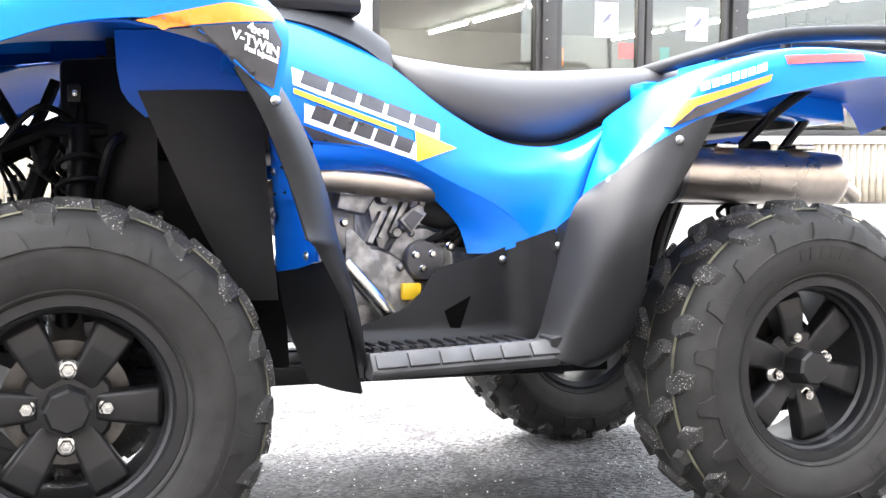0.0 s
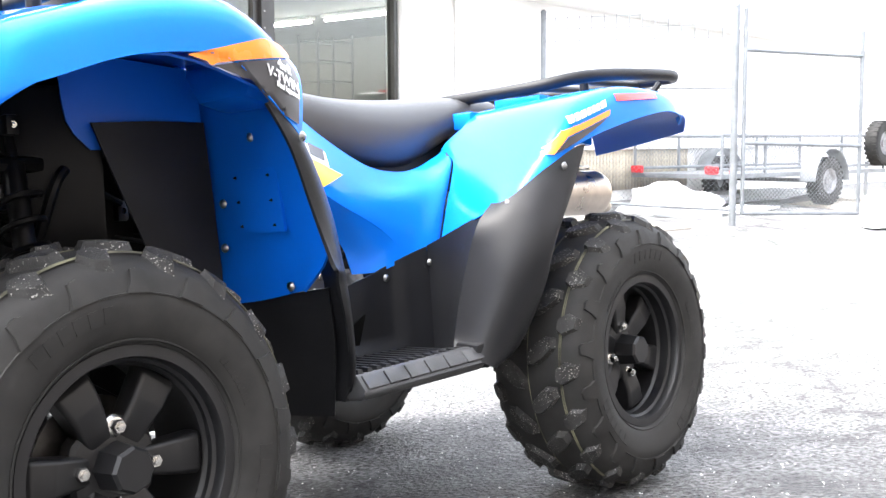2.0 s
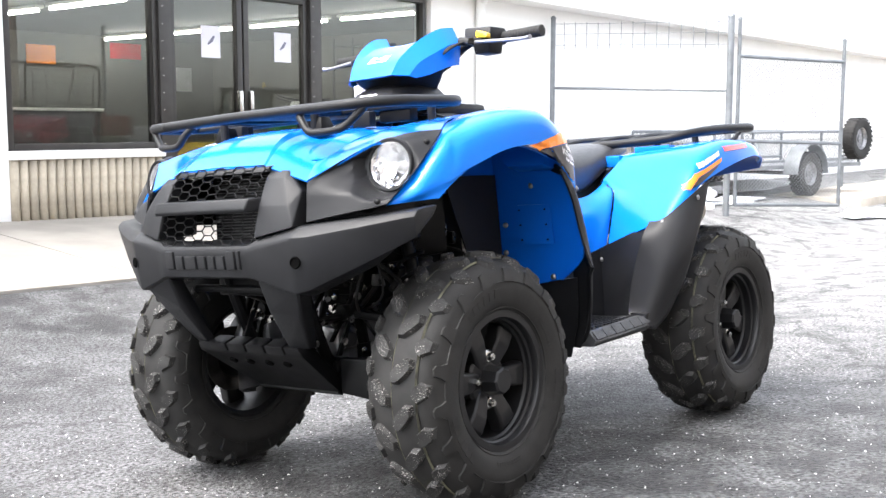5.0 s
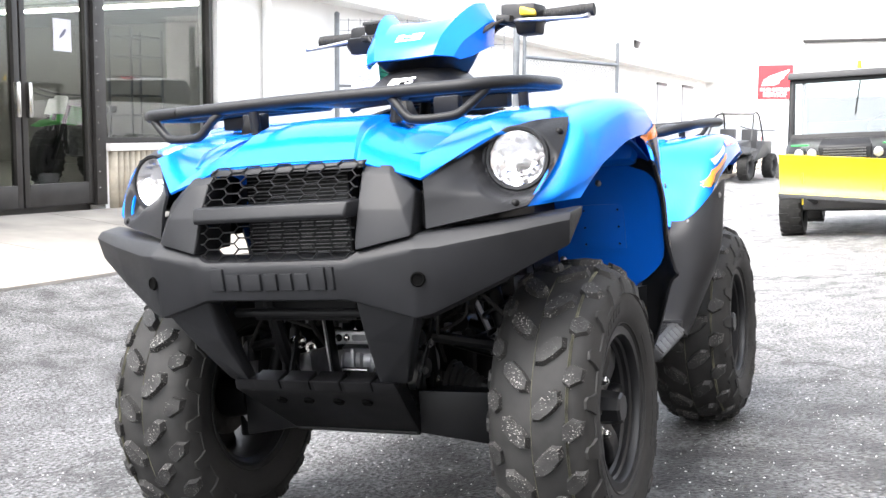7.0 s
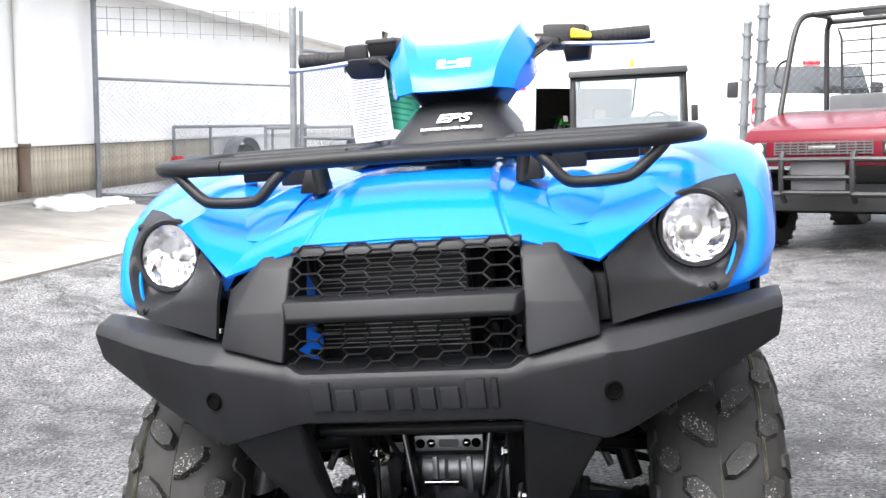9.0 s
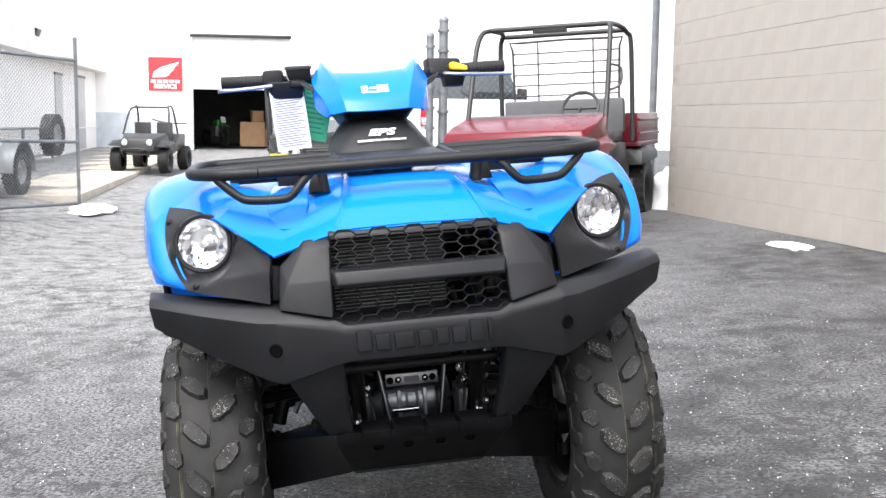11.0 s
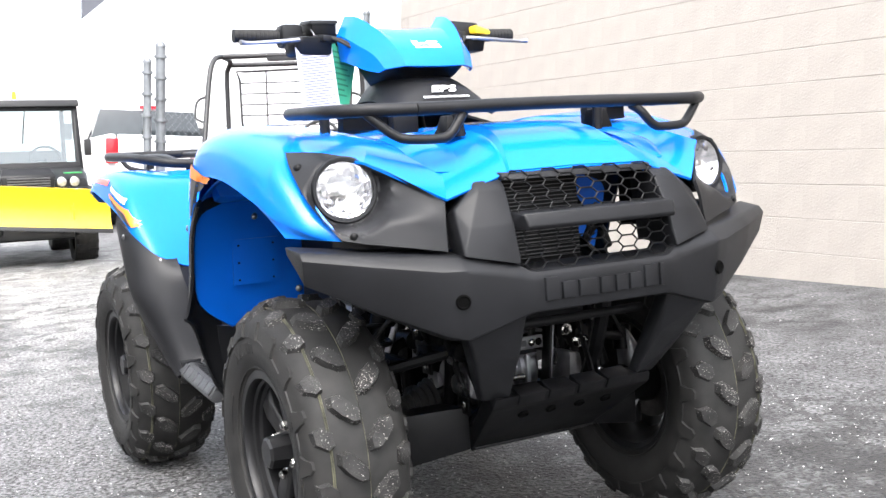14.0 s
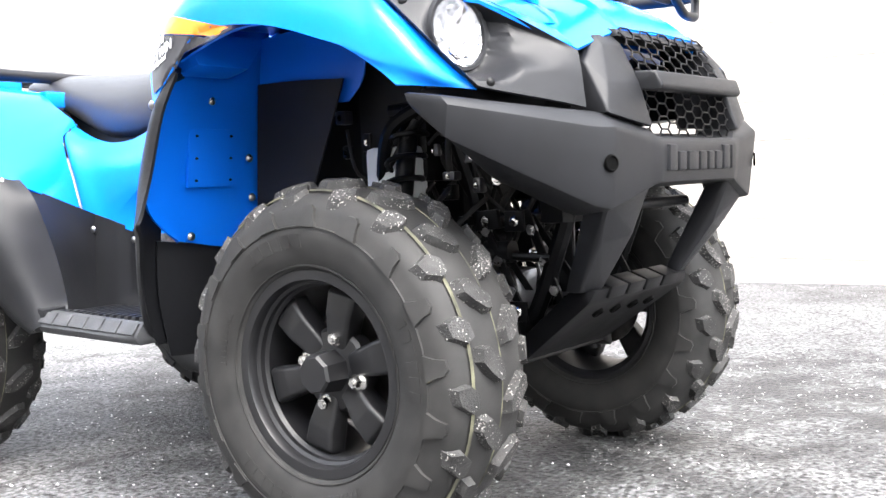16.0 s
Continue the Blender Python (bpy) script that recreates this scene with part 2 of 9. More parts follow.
def add_prism(bm, pts, axis, a, b, bevel=0.0):
    """A plate: an outline in the plane across axis (the other two coordinates, in order), from a to b along it."""
    n = "xyz".index(axis)
    def at(p, v):
        q = list(p)
        q.insert(n, v)
        return Vector(q)
    sub = bmesh.new()
    f0 = [sub.verts.new(at(p, a)) for p in pts]
    f1 = [sub.verts.new(at(p, b)) for p in pts]
    sub.faces.new(f0)
    sub.faces.new(list(reversed(f1)))
    for i in range(len(pts)):
        j = (i + 1) % len(pts)
        sub.faces.new((f0[j], f0[i], f1[i], f1[j]))
    if bevel:
        bmesh.ops.bevel(sub, geom=[e for e in sub.edges], offset=bevel, segments=2, profile=0.6, affect="EDGES", clamp_overlap=True)
    return join(bm, sub)


def prism(pts, axis, a, b, bevel=0.0):
    return add_prism(bmesh.new(), pts, axis, a, b, bevel)


def add_hull(bm, pts, bevel=0.0, m=None, seg=2):
    """The convex solid round a handful of corners."""
    sub = bmesh.new()
    vs = [sub.verts.new(Vector(p)) for p in pts]
    r = bmesh.ops.convex_hull(sub, input=vs)
    bmesh.ops.delete(sub, geom=list({e for e in r["geom_unused"] + r["geom_interior"] if isinstance(e, bmesh.types.BMVert)}), context="VERTS")
    bmesh.ops.dissolve_limit(sub, angle_limit=radians(3), verts=sub.verts, edges=sub.edges)
    if bevel:
        bmesh.ops.bevel(sub, geom=list(sub.edges), offset=bevel, segments=seg, profile=0.6, affect="EDGES", clamp_overlap=True)
    if m is not None:
        bmesh.ops.transform(sub, matrix=m, verts=sub.verts)
    return join(bm, sub)


def hull(pts, bevel=0.0, m=None):
    return add_hull(bmesh.new(), pts, bevel, m)


def mirror_y(bm):
    bmesh.ops.transform(bm, matrix=Matrix.Diagonal((1, -1, 1, 1)), verts=bm.verts)
    bmesh.ops.reverse_faces(bm, faces=bm.faces)
    return bm


def both(name, make, material, parent, label="", **kw):
    """A part on either side of the machine."""
    a = part(name, make(), material, parent, label, **kw)
    b = part(name, mirror_y(make()), material, parent, label, **kw)
    return a, b


def words(text, size, m, material, parent, name="lettering", depth=0.0006, bold=0.0, align="CENTER", shear=0.0, squeeze=1.0):
    """Raised or printed letters from the built-in font."""
    cu = bpy.data.curves.new(name, "FONT")
    cu.body, cu.size, cu.extrude, cu.offset, cu.shear = text, size, depth, bold, shear
    cu.align_x, cu.align_y = align, "CENTER"
    cu.resolution_u = 3
    tmp = bpy.data.objects.new("tmp", cu)
    scene.collection.objects.link(tmp)
    me = bpy.data.meshes.new_from_object(tmp.evaluated_get(bpy.context.evaluated_depsgraph_get()))
    bpy.data.objects.remove(tmp)
    me.transform(m @ Matrix.Diagonal((squeeze, 1, 1, 1)))
    me.materials.clear()
    me.materials.append(material)
    me.name = name
    ob = new(name, me)
    ob.parent = parent
    return ob


# ---- ground ----
ASPHALT = bpy.data.materials.new("worn_asphalt")
ASPHALT.use_nodes = True
_n, _l = ASPHALT.node_tree.nodes, ASPHALT.node_tree.links
_b = _n["Principled BSDF"]
_tc = _n.new("ShaderNodeTexCoord")


def tex(kind, scale, detail=4, vec=None):
    t = _n.new(kind)
    t.inputs["Scale"].default_value = scale
    if "Detail" in t.inputs:
        t.inputs["Detail"].default_value = detail
    _l.new(vec or _tc.outputs["Object"], t.inputs["Vector"])
    return t


def ramp_of(src, stops):
    r = _n.new("ShaderNodeValToRGB")
    while len(r.color_ramp.elements) < len(stops):
        r.color_ramp.elements.new(0.5)
    for e, (p, c) in zip(r.color_ramp.elements, stops):
        e.position, e.color = p, (c, c, c, 1) if not isinstance(c, tuple) else (*c, 1)
    _l.new(src, r.inputs["Fac"])
    return r.outputs["Color"]


def mix_of(a, b, fac, mode="MIX"):
    m = _n.new("ShaderNodeMix")
    m.data_type, m.blend_type = "RGBA", mode
    for sock, val in ((m.inputs[0], fac), (m.inputs[6], a), (m.inputs[7], b)):
        if isinstance(val, (int, float)):
            sock.default_value = val
        elif isinstance(val, tuple):
            sock.default_value = (*val, 1)
        else:
            _l.new(val, sock)
    return m.outputs[2]


_big = tex("ShaderNodeTexNoise", 0.42, 8)
_mid = tex("ShaderNodeTexNoise", 5.5, 10)
_fine = tex("ShaderNodeTexNoise", 78.0, 6)
_grit = tex("ShaderNodeTexVoronoi", 62.0)
_stone = tex("ShaderNodeTexVoronoi", 27.0)
_warp = _n.new("ShaderNodeMix")
_warp.data_type = "VECTOR"
_warp.inputs[0].default_value = 0.35
_l.new(_tc.outputs["Object"], _warp.inputs[4])
_l.new(_mid.outputs["Color"], _warp.inputs[5])
_crack = tex("ShaderNodeTexVoronoi", 0.55, vec=_warp.outputs[1])
_crack.feature = "DISTANCE_TO_EDGE"
_base = ramp_of(_mid.outputs["Fac"], [(0.36, (0.018, 0.018, 0.019)), (0.66, (0.090, 0.090, 0.092))])
_worn = mix_of(_base, (0.118, 0.118, 0.120), ramp_of(_big.outputs["Fac"], [(0.46, 0.0), (0.64, 0.8)]))
# the drive lane towards the bay is paler, its edge broken up by noise
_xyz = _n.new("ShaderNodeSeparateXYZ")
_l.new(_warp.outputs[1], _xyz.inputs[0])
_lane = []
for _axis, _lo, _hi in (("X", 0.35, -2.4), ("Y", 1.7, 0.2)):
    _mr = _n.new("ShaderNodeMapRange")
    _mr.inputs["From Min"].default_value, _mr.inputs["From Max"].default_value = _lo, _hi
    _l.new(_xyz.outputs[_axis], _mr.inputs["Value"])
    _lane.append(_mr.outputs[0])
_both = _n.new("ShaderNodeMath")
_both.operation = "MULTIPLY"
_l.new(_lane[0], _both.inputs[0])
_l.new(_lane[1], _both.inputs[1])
_pale_mask = mix_of((0.0, 0.0, 0.0), ramp_of(_mid.outputs["Fac"], [(0.34, 0.25), (0.60, 1.0)]), _both.outputs[0])
_worn = mix_of(_worn, (0.235, 0.232, 0.228), _pale_mask)
_sep = _n.new("ShaderNodeSeparateColor")
_l.new(_grit.outputs["Color"], _sep.inputs[0])
_pick = ramp_of(_sep.outputs[0], [(0.67, 0.0), (0.72, 1.0)])
_core = ramp_of(_grit.outputs["Distance"], [(0.32, 1.0), (0.5, 0.0)])
_spk = _n.new("ShaderNodeMath")
_spk.operation = "MULTIPLY"
_l.new(_pick, _spk.inputs[0])
_l.new(_core, _spk.inputs[1])
_sep2 = _n.new("ShaderNodeSeparateColor")
_l.new(_stone.outputs["Color"], _sep2.inputs[0])
_pick2 = ramp_of(_sep2.outputs[1], [(0.90, 0.0), (0.92, 1.0)])
_core2 = ramp_of(_stone.outputs["Distance"], [(0.25, 1.0), (0.42, 0.0)])
_spk2 = _n.new("ShaderNodeMath")
_spk2.operation = "MULTIPLY"
_l.new(_pick2, _spk2.inputs[0])
_l.new(_core2, _spk2.inputs[1])
_c = mix_of(_worn, ramp_of(_fine.outputs["Fac"], [(0.37, 0.12), (0.63, 2.05)]), 1.0, "MULTIPLY")
_c = mix_of(_c, (0.46, 0.455, 0.45), _spk.outputs[0])
_c = mix_of(_c, (0.52, 0.515, 0.51), _spk2.outputs[0])
_c = mix_of(_c, (0.02, 0.02, 0.02), ramp_of(_crack.outputs["Distance"], [(0.002, 0.85), (0.009, 0.0)]))
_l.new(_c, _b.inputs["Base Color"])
_rg = _n.new("ShaderNodeMapRange")
_rg.inputs["To Min"].default_value, _rg.inputs["To Max"].default_value = 0.42, 0.8
_l.new(_big.outputs["Fac"], _rg.inputs["Value"])
_l.new(_rg.outputs[0], _b.inputs["Roughness"])
_hm = _n.new("ShaderNodeMath")
_hm.operation = "ADD"
_l.new(_fine.outputs["Fac"], _hm.inputs[0])
_l.new(_grit.outputs["Distance"], _hm.inputs[1])
_bp = _n.new("ShaderNodeBump")
_bp.inputs["Strength"].default_value, _bp.inputs["Distance"].default_value = 1.0, 0.008
_l.new(_hm.outputs[0], _bp.inputs["Height"])
_l.new(_bp.outputs["Normal"], _b.inputs["Normal"])

SLOPE_Y = 0.081
SLOPE_X = 0.0235


def ground_z(x, y):
    """The lot falls from the block wall to a shallow swale and rises again to the shop front."""
    zs = []
    for d in (-0.3, -0.15, 0.0, 0.15, 0.3):
        a = np.interp(y + d, [-60, -6.2, -3.8, -2.6, -1.7, 0, 4.5, 60], [0.0, 0.2, 0.05, -0.115, -0.137, 0, 0.3645, 0.3645])
        b = np.interp(x + d, [-40, -33, -20, -10, -1.5, 0, 5, 12], [0.05, 0.03, -0.15, -0.17, -0.035, 0, 0.1175, 0.13])
        zs.append(a * np.interp(x, [-26, -12], [0.25, 1.0]) + b)
    return float(np.mean(zs))


def grid_lines(near, far, step):
    a = list(np.arange(-near, near + 1e-6, step))
    e, v = [], near
    while v < far:
        v *= 1.35
        e.append(v)
    return [-q for q in reversed(e)] + a + e


xs, ys = [x - 2 for x in grid_lines(12, 700, 0.3)], grid_lines(8, 700, 0.25)
verts = [(x, y, ground_z(x, y)) for x in xs for y in ys]
m_ = len(ys)
faces = [(i * m_ + j, (i + 1) * m_ + j, (i + 1) * m_ + j + 1, i * m_ + j + 1) for i in range(len(xs) - 1) for j in range(m_ - 1)]
gme = bpy.data.meshes.new("ground")
gme.from_pydata(verts, [], faces)
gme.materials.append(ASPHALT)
gme.shade_smooth()
ground = tagged(new("ground", gme), "worn grey asphalt lot with pale stones and cracks", "ground", kind="structure")

# ---- shop building along the lot ----
WALL_W = mat("white_painted_wall", (0.80, 0.79, 0.77), 0.75, stain=0.04, stain_size=0.8, grain=0.15, grain_size=0.01)
FASCIA = mat("pale_metal_fascia", (0.74, 0.72, 0.69), 0.55, stain=0.05, stain_size=0.6)
RIBM = mat("tan_ribbed_block", (0.42, 0.37, 0.29), 0.85, stain=0.2, stain_size=0.12, grain=0.4, grain_size=0.006, var=0.12)
FRAME_D = mat("dark_bronze_frame", (0.035, 0.032, 0.03), 0.4, metal=0.3, stain=0.2, stain_size=0.2)
CONC = mat("light_concrete", (0.31, 0.287, 0.255), 0.85, stain=0.2, stain_size=0.5, grain=0.3, grain_size=0.006)
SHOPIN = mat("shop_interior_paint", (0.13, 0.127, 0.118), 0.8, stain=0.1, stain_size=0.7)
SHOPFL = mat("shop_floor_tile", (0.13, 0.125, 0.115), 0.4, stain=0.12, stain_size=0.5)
GLASS = glass("shop_glass", (0.72, 0.74, 0.72), 0.0, 0.955)
FY = -6.0


def wall(name, lo, hi, material=WALL_W, label="", bevel=0.0):
    ob = part(name, box(lo, hi, bevel), material, None, "", smooth=False)
    return tagged(ob, label, "wall", kind="structure")


wall("wall_shop_left", (-1.1, FY - 0.25, -0.3), (9.0, FY, 2.48), WALL_W, "white painted shop wall beside the window")
wall("wall_shop_long", (-33.0, FY - 0.25, -0.3), (-6.26, FY, 2.48), WALL_W, "long white painted wall of the shop building")
wall("wall_under_window_a", (-2.56, FY - 0.22, -0.3), (-1.1, FY - 0.03, 0.70), WALL_W, "low wall under the shop window")
wall("wall_under_window_b", (-6.26, FY - 0.22, -0.3), (-4.51, FY - 0.03, 0.70), WALL_W, "low wall under the shop window")
wall("wall_over_window", (-6.26, FY - 0.25, 2.40), (-1.1, FY, 2.48), WALL_W, "wall strip over the shop window")
wall("shop_fascia", (-33.4, FY - 0.4, 2.48), (9.0, FY + 0.35, 3.5), FASCIA, "pale metal fascia along the roof edge")
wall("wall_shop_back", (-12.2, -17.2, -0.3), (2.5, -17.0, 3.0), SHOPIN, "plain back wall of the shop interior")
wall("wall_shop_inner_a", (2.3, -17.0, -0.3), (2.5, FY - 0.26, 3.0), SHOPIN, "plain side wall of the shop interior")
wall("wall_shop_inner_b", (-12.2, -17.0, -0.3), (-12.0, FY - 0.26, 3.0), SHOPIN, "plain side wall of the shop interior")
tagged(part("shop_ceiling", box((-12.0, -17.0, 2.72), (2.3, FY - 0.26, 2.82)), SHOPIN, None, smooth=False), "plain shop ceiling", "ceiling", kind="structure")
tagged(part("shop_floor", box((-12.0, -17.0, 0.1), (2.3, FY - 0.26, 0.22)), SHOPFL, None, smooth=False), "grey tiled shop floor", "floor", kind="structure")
tagged(part("shop_roof", box((-33.0, -17.2, 3.3), (9.0, FY - 0.4, 3.42)), FASCIA, None, smooth=False), "flat shop roof", "roof", kind="structure")

# concrete apron, sloping up to the shop front
apron = bmesh.new()
for i in range(12):
    x0, x1 = -8.2 + i * 1.5, -8.2 + (i + 1) * 1.5 - 0.012
    sub = bmesh.new()
    pts = [(x, y, ground_z(x, y) + d) for x, y, d in ((x0, -3.68, 0.018), (x1, -3.68, 0.018), (x1, FY + 0.02, 0.06), (x0, FY + 0.02, 0.06))]
    top = [sub.verts.new(p) for p in pts]
    low = [sub.verts.new((p[0], p[1], p[2] - 0.3)) for p in pts]
    sub.faces.new(top)
    for k in range(4):
        sub.faces.new((top[k], low[k], low[(k + 1) % 4], top[(k + 1) % 4]))
    join(apron, sub)
tagged(part("pavement", apron, CONC, None, smooth=False), "pale concrete apron in slabs before the shop doors", "pavement", kind="structure")


def window_frame(name, x0, x1, z0, z1, label):
    w = thing(name, Matrix(), label, "window", kind="structure")
    y0, y1, f = FY - 0.14, FY - 0.04, 0.055
    part("window_frame", box((x0, y0, z0), (x0 + f, y1, z1), 0.004), FRAME_D, w)
    part("window_frame", box((x1 - f, y0, z0), (x1, y1, z1), 0.004), FRAME_D, w)
    part("window_frame", box((x0 + f, y0, z1 - f), (x1 - f, y1, z1), 0.004), FRAME_D, w)
    part("window_frame", box((x0 + f, y0, z0), (x1 - f, y1, z0 + f), 0.004), FRAME_D, w)
    g = part("pane", box((x0 + f, FY - 0.095, z0 + f), (x1 - f, FY - 0.089, z1 - f)), GLASS, w, "reflecting clear glass pane", smooth=False)
    g.visible_shadow = False
    return w


window_frame("window_1", -2.56, -1.12, 0.77, 2.40, "dark framed shop window reflecting the lot")
window_frame("window_2", -6.22, -4.51, 0.77, 2.40, "dark framed shop window reflecting the lot")
for x0, x1 in ((-2.55, -1.1), (-6.26, -4.51)):
    tagged(part("window_sill", box((x0, FY - 0.16, 0.70), (x1, FY + 0.05, 0.77), 0.008), FASCIA, None), "pale metal window sill over ribbed block", "sill", kind="structure")

# double glass doors between studded posts
for x in (-2.62, -4.45):
    post = thing("door_post", Matrix(), "dark door post with a row of studs", "post", kind="structure")
    part("jamb", box((x - 0.065, FY - 0.16, 0.2), (x + 0.065, FY - 0.01, 2.40), 0.004), FRAME_D, post)
    st = bmesh.new()
    for k in range(15):
        add_lathe(st, [(0.0, 0.006), (0.006, 0.004), (0.008, 0.0)], along((x + 0.03, FY - 0.01, 0.36 + k * 0.15), (x + 0.03, FY + 1, 0.36 + k * 0.15)), 8)
    part("stud_row", st, CHROME, post, "small bright stud heads")["kind"] = "stuff"
for x0, x1, pull, name in ((-3.525, -2.69, -3.47, "door_1"), (-4.38, -3.545, -3.60, "door_2")):
    d = thing(name, Matrix(), "closed dark framed glass shop door", "door", kind="structure")
    f = 0.06
    part("door_frame", box((x0, FY - 0.12, 0.22), (x0 + f, FY - 0.05, 2.25), 0.004), FRAME_D, d)
    part("door_frame", box((x1 - f, FY - 0.12, 0.22), (x1, FY - 0.05, 2.25), 0.004), FRAME_D, d)
    part("door_frame", box((x0 + f, FY - 0.12, 0.22), (x1 - f, FY - 0.05, 0.42), 0.004), FRAME_D, d)
    part("door_frame", box((x0 + f, FY - 0.12, 2.17), (x1 - f, FY - 0.05, 2.25), 0.004), FRAME_D, d)
    g = part("pane", box((x0 + f, FY - 0.09, 0.42), (x1 - f, FY - 0.084, 2.17)), GLASS, d, "clear glass pane", smooth=False)
    g.visible_shadow = False
    part("door_pull", box((pull - 0.022, FY - 0.05, 1.0), (pull + 0.022, FY + 0.0, 1.3), 0.012), CHROME, d, "upright metal pull handle")
wall("door_head", (-4.385, FY - 0.14, 2.25), (-2.685, FY - 0.05, 2.40), FRAME_D, "dark head frame over the shop doors")
for x, z, w_, h_ in ((-3.175, 1.74, 0.22, 0.29), (-4.065, 1.735, 0.22, 0.285)):
    nb = thing("notice_sheet", Matrix.Translation((x, FY - 0.079, z)), "white paper notice taped to the glass door", "notice")
    part("sheet", box((-w_ / 2, -0.001, -h_ / 2), (w_ / 2, 0.001, h_ / 2)), WHITE_P, nb, smooth=False)
    part("print", prism([(-0.03, 0.06), (0.0, 0.03), (0.04, -0.02), (0.03, -0.03), (-0.02, 0.0), (-0.05, 0.05)], "y", 0.0015, 0.002), GREY_INK, nb, "pale blue grey printed mark", smooth=False)

# studs of light in the shop
LAMP = glow("fluorescent_tube", (1.0, 0.97, 0.90), 15.0)
CASE = mat("white_lamp_case", (0.75, 0.75, 0.72), 0.5)
for x, y, ln in [(x, y, 1.9) for x in (-1.6, -5.35, -9.1) for y in (-9.3, -11.45, -13.6, -15.75)]:
    lamp = thing("ceiling_light", Matrix.Translation((x, y, 2.63)) @ pose(0, 0, 0, 0, 0, 90), "lit white fluorescent strip light on the shop ceiling", "light", "shop strip lights")
    part("case", box((-ln / 2, -0.07, 0.03), (ln / 2, 0.07, 0.08), 0.01), CASE, lamp)
    part("tube", tube([(-ln / 2 + 0.04, 0, 0.0), (ln / 2 - 0.04, 0, 0.0)], 0.02), LAMP, lamp, "glowing tube")

# downpipe and lean posts on the long wall
GALV = mat("galvanised_steel", (0.20, 0.212, 0.225), 0.5, metal=0.4, stain=0.18, stain_size=0.12, grain=0.05, grain_size=0.004)
DPIPE = mat("white_enamel_pipe", (0.78, 0.78, 0.76), 0.4, stain=0.05)
BROWN = mat("brown_cast_boot", (0.14, 0.10, 0.07), 0.7, stain=0.2)
dp = thing("downpipe", Matrix.Translation((-7.1, FY + 0.07, 0.24)), "white rain downpipe with a brown iron boot on the wall", "pipe")
part("pipe", tube([(0, 0.22, 2.5), (0, 0.2, 2.42), (0, 0.03, 2.2), (0, 0, 2.1), (0, 0, 0.5)], 0.055, 3, 12), DPIPE, dp)
part("boot", lathe([(0.0, 0.0), (0.075, 0.0), (0.075, 0.05), (0.065, 0.08), (0.065, 0.46), (0.075, 0.47), (0.075, 0.5), (0.0, 0.5)], None, 16), BROWN, dp, "brown cast iron boot")
wl = thing("wall_lamp", Matrix.Translation((-22.5, FY, 3.02)), "dark floodlight on the white wall", "lamp")
part("arm", box((-0.04, 0, -0.04), (0.04, 0.14, 0.04), 0.01), FRAME_D, wl)
part("head", hull([(-0.22, 0.12, 0.1), (0.22, 0.12, 0.1), (-0.22, 0.42, 0.02), (0.22, 0.42, 0.02), (-0.2, 0.16, -0.16), (0.2, 0.16, -0.16), (-0.2, 0.36, -0.14), (0.2, 0.36, -0.14)], 0.01), FRAME_D, wl)
# doorway and window recesses far along the white wall
for x0, x1, z0, z1 in ((-30.8, -29.4, 0.1, 2.2), (-27.2, -26.2, 0.1, 2.15)):
    sd = thing("side_door", Matrix(), "closed grey service door in the white wall", "door", kind="structure")
    part("door_leaf", box((x0, FY, z0), (x1, FY + 0.03, z1), 0.005), mat("grey_door_paint", (0.42, 0.42, 0.43), 0.5), sd)
    part("door_frame", box((x0 - 0.06, FY, z1), (x1 + 0.06, FY + 0.05, z1 + 0.07), 0.005), FRAME_D, sd)

# pale concrete strip along the far part of the white wall
slab = bmesh.new()
for i in range(10):
    add_box(slab, (-33.0 + i * 2.05, FY, -0.3), (-33.0 + (i + 1) * 2.05 - 0.012, -3.15, ground_z(-32 + i * 2.05, -4.4) + 0.010))
tagged(part("pavement", slab, mat("tan_concrete", (0.46, 0.41, 0.34), 0.85, stain=0.2, stain_size=0.6, grain=0.3, grain_size=0.006), None, smooth=False), "tan concrete strip in slabs along the white wall", "pavement", kind="structure")

# ---- block wall on the other side ----
BLOCK = mat("cream_painted_block", (0.36, 0.327, 0.292), 0.75, stain=0.08, stain_size=0.35, grain=0.35, grain_size=0.012, var=0.004)
MORTAR = mat("cream_painted_joint", (0.338, 0.307, 0.274), 0.9, stain=0.12, stain_size=0.1, grain=0.4, grain_size=0.01)
WY = 3.7
wall_block = wall("wall_block", (-6.8, WY - 0.0155, -0.3), (9.5, WY + 0.3, 4.45), MORTAR, "cream painted concrete block wall")
wall("wall_block_end", (-6.8, WY + 0.3, -0.3), (-6.6, 14.0, 4.45), MORTAR, "end wall of the cream block building")

# ---- service bay at the far end ----
GX = -33.0
wall("wall_bay_left", (GX - 0.25, FY, -0.3), (GX, -2.9, 5.4), WALL_W, "white front wall of the service bay")
wall("wall_bay_right", (GX - 0.25, 0.27, -0.3), (GX, 16.0, 5.4), WALL_W, "white front wall of the service bay")
wall("wall_bay_over", (GX - 0.25, -2.9, 3.76), (GX, 0.27, 5.4), WALL_W, "white wall over the bay door")
wall("wall_bay_base", (GX, FY, -0.3), (GX + 0.04, -2.92, 1.2), mat("pale_blue_grey_base", (0.50, 0.54, 0.58), 0.7, stain=0.08), "pale blue grey painted wall base")
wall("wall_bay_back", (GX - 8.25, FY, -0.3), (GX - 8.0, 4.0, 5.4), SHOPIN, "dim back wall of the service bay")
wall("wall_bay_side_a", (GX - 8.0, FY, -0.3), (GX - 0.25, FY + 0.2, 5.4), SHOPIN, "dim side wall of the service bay")
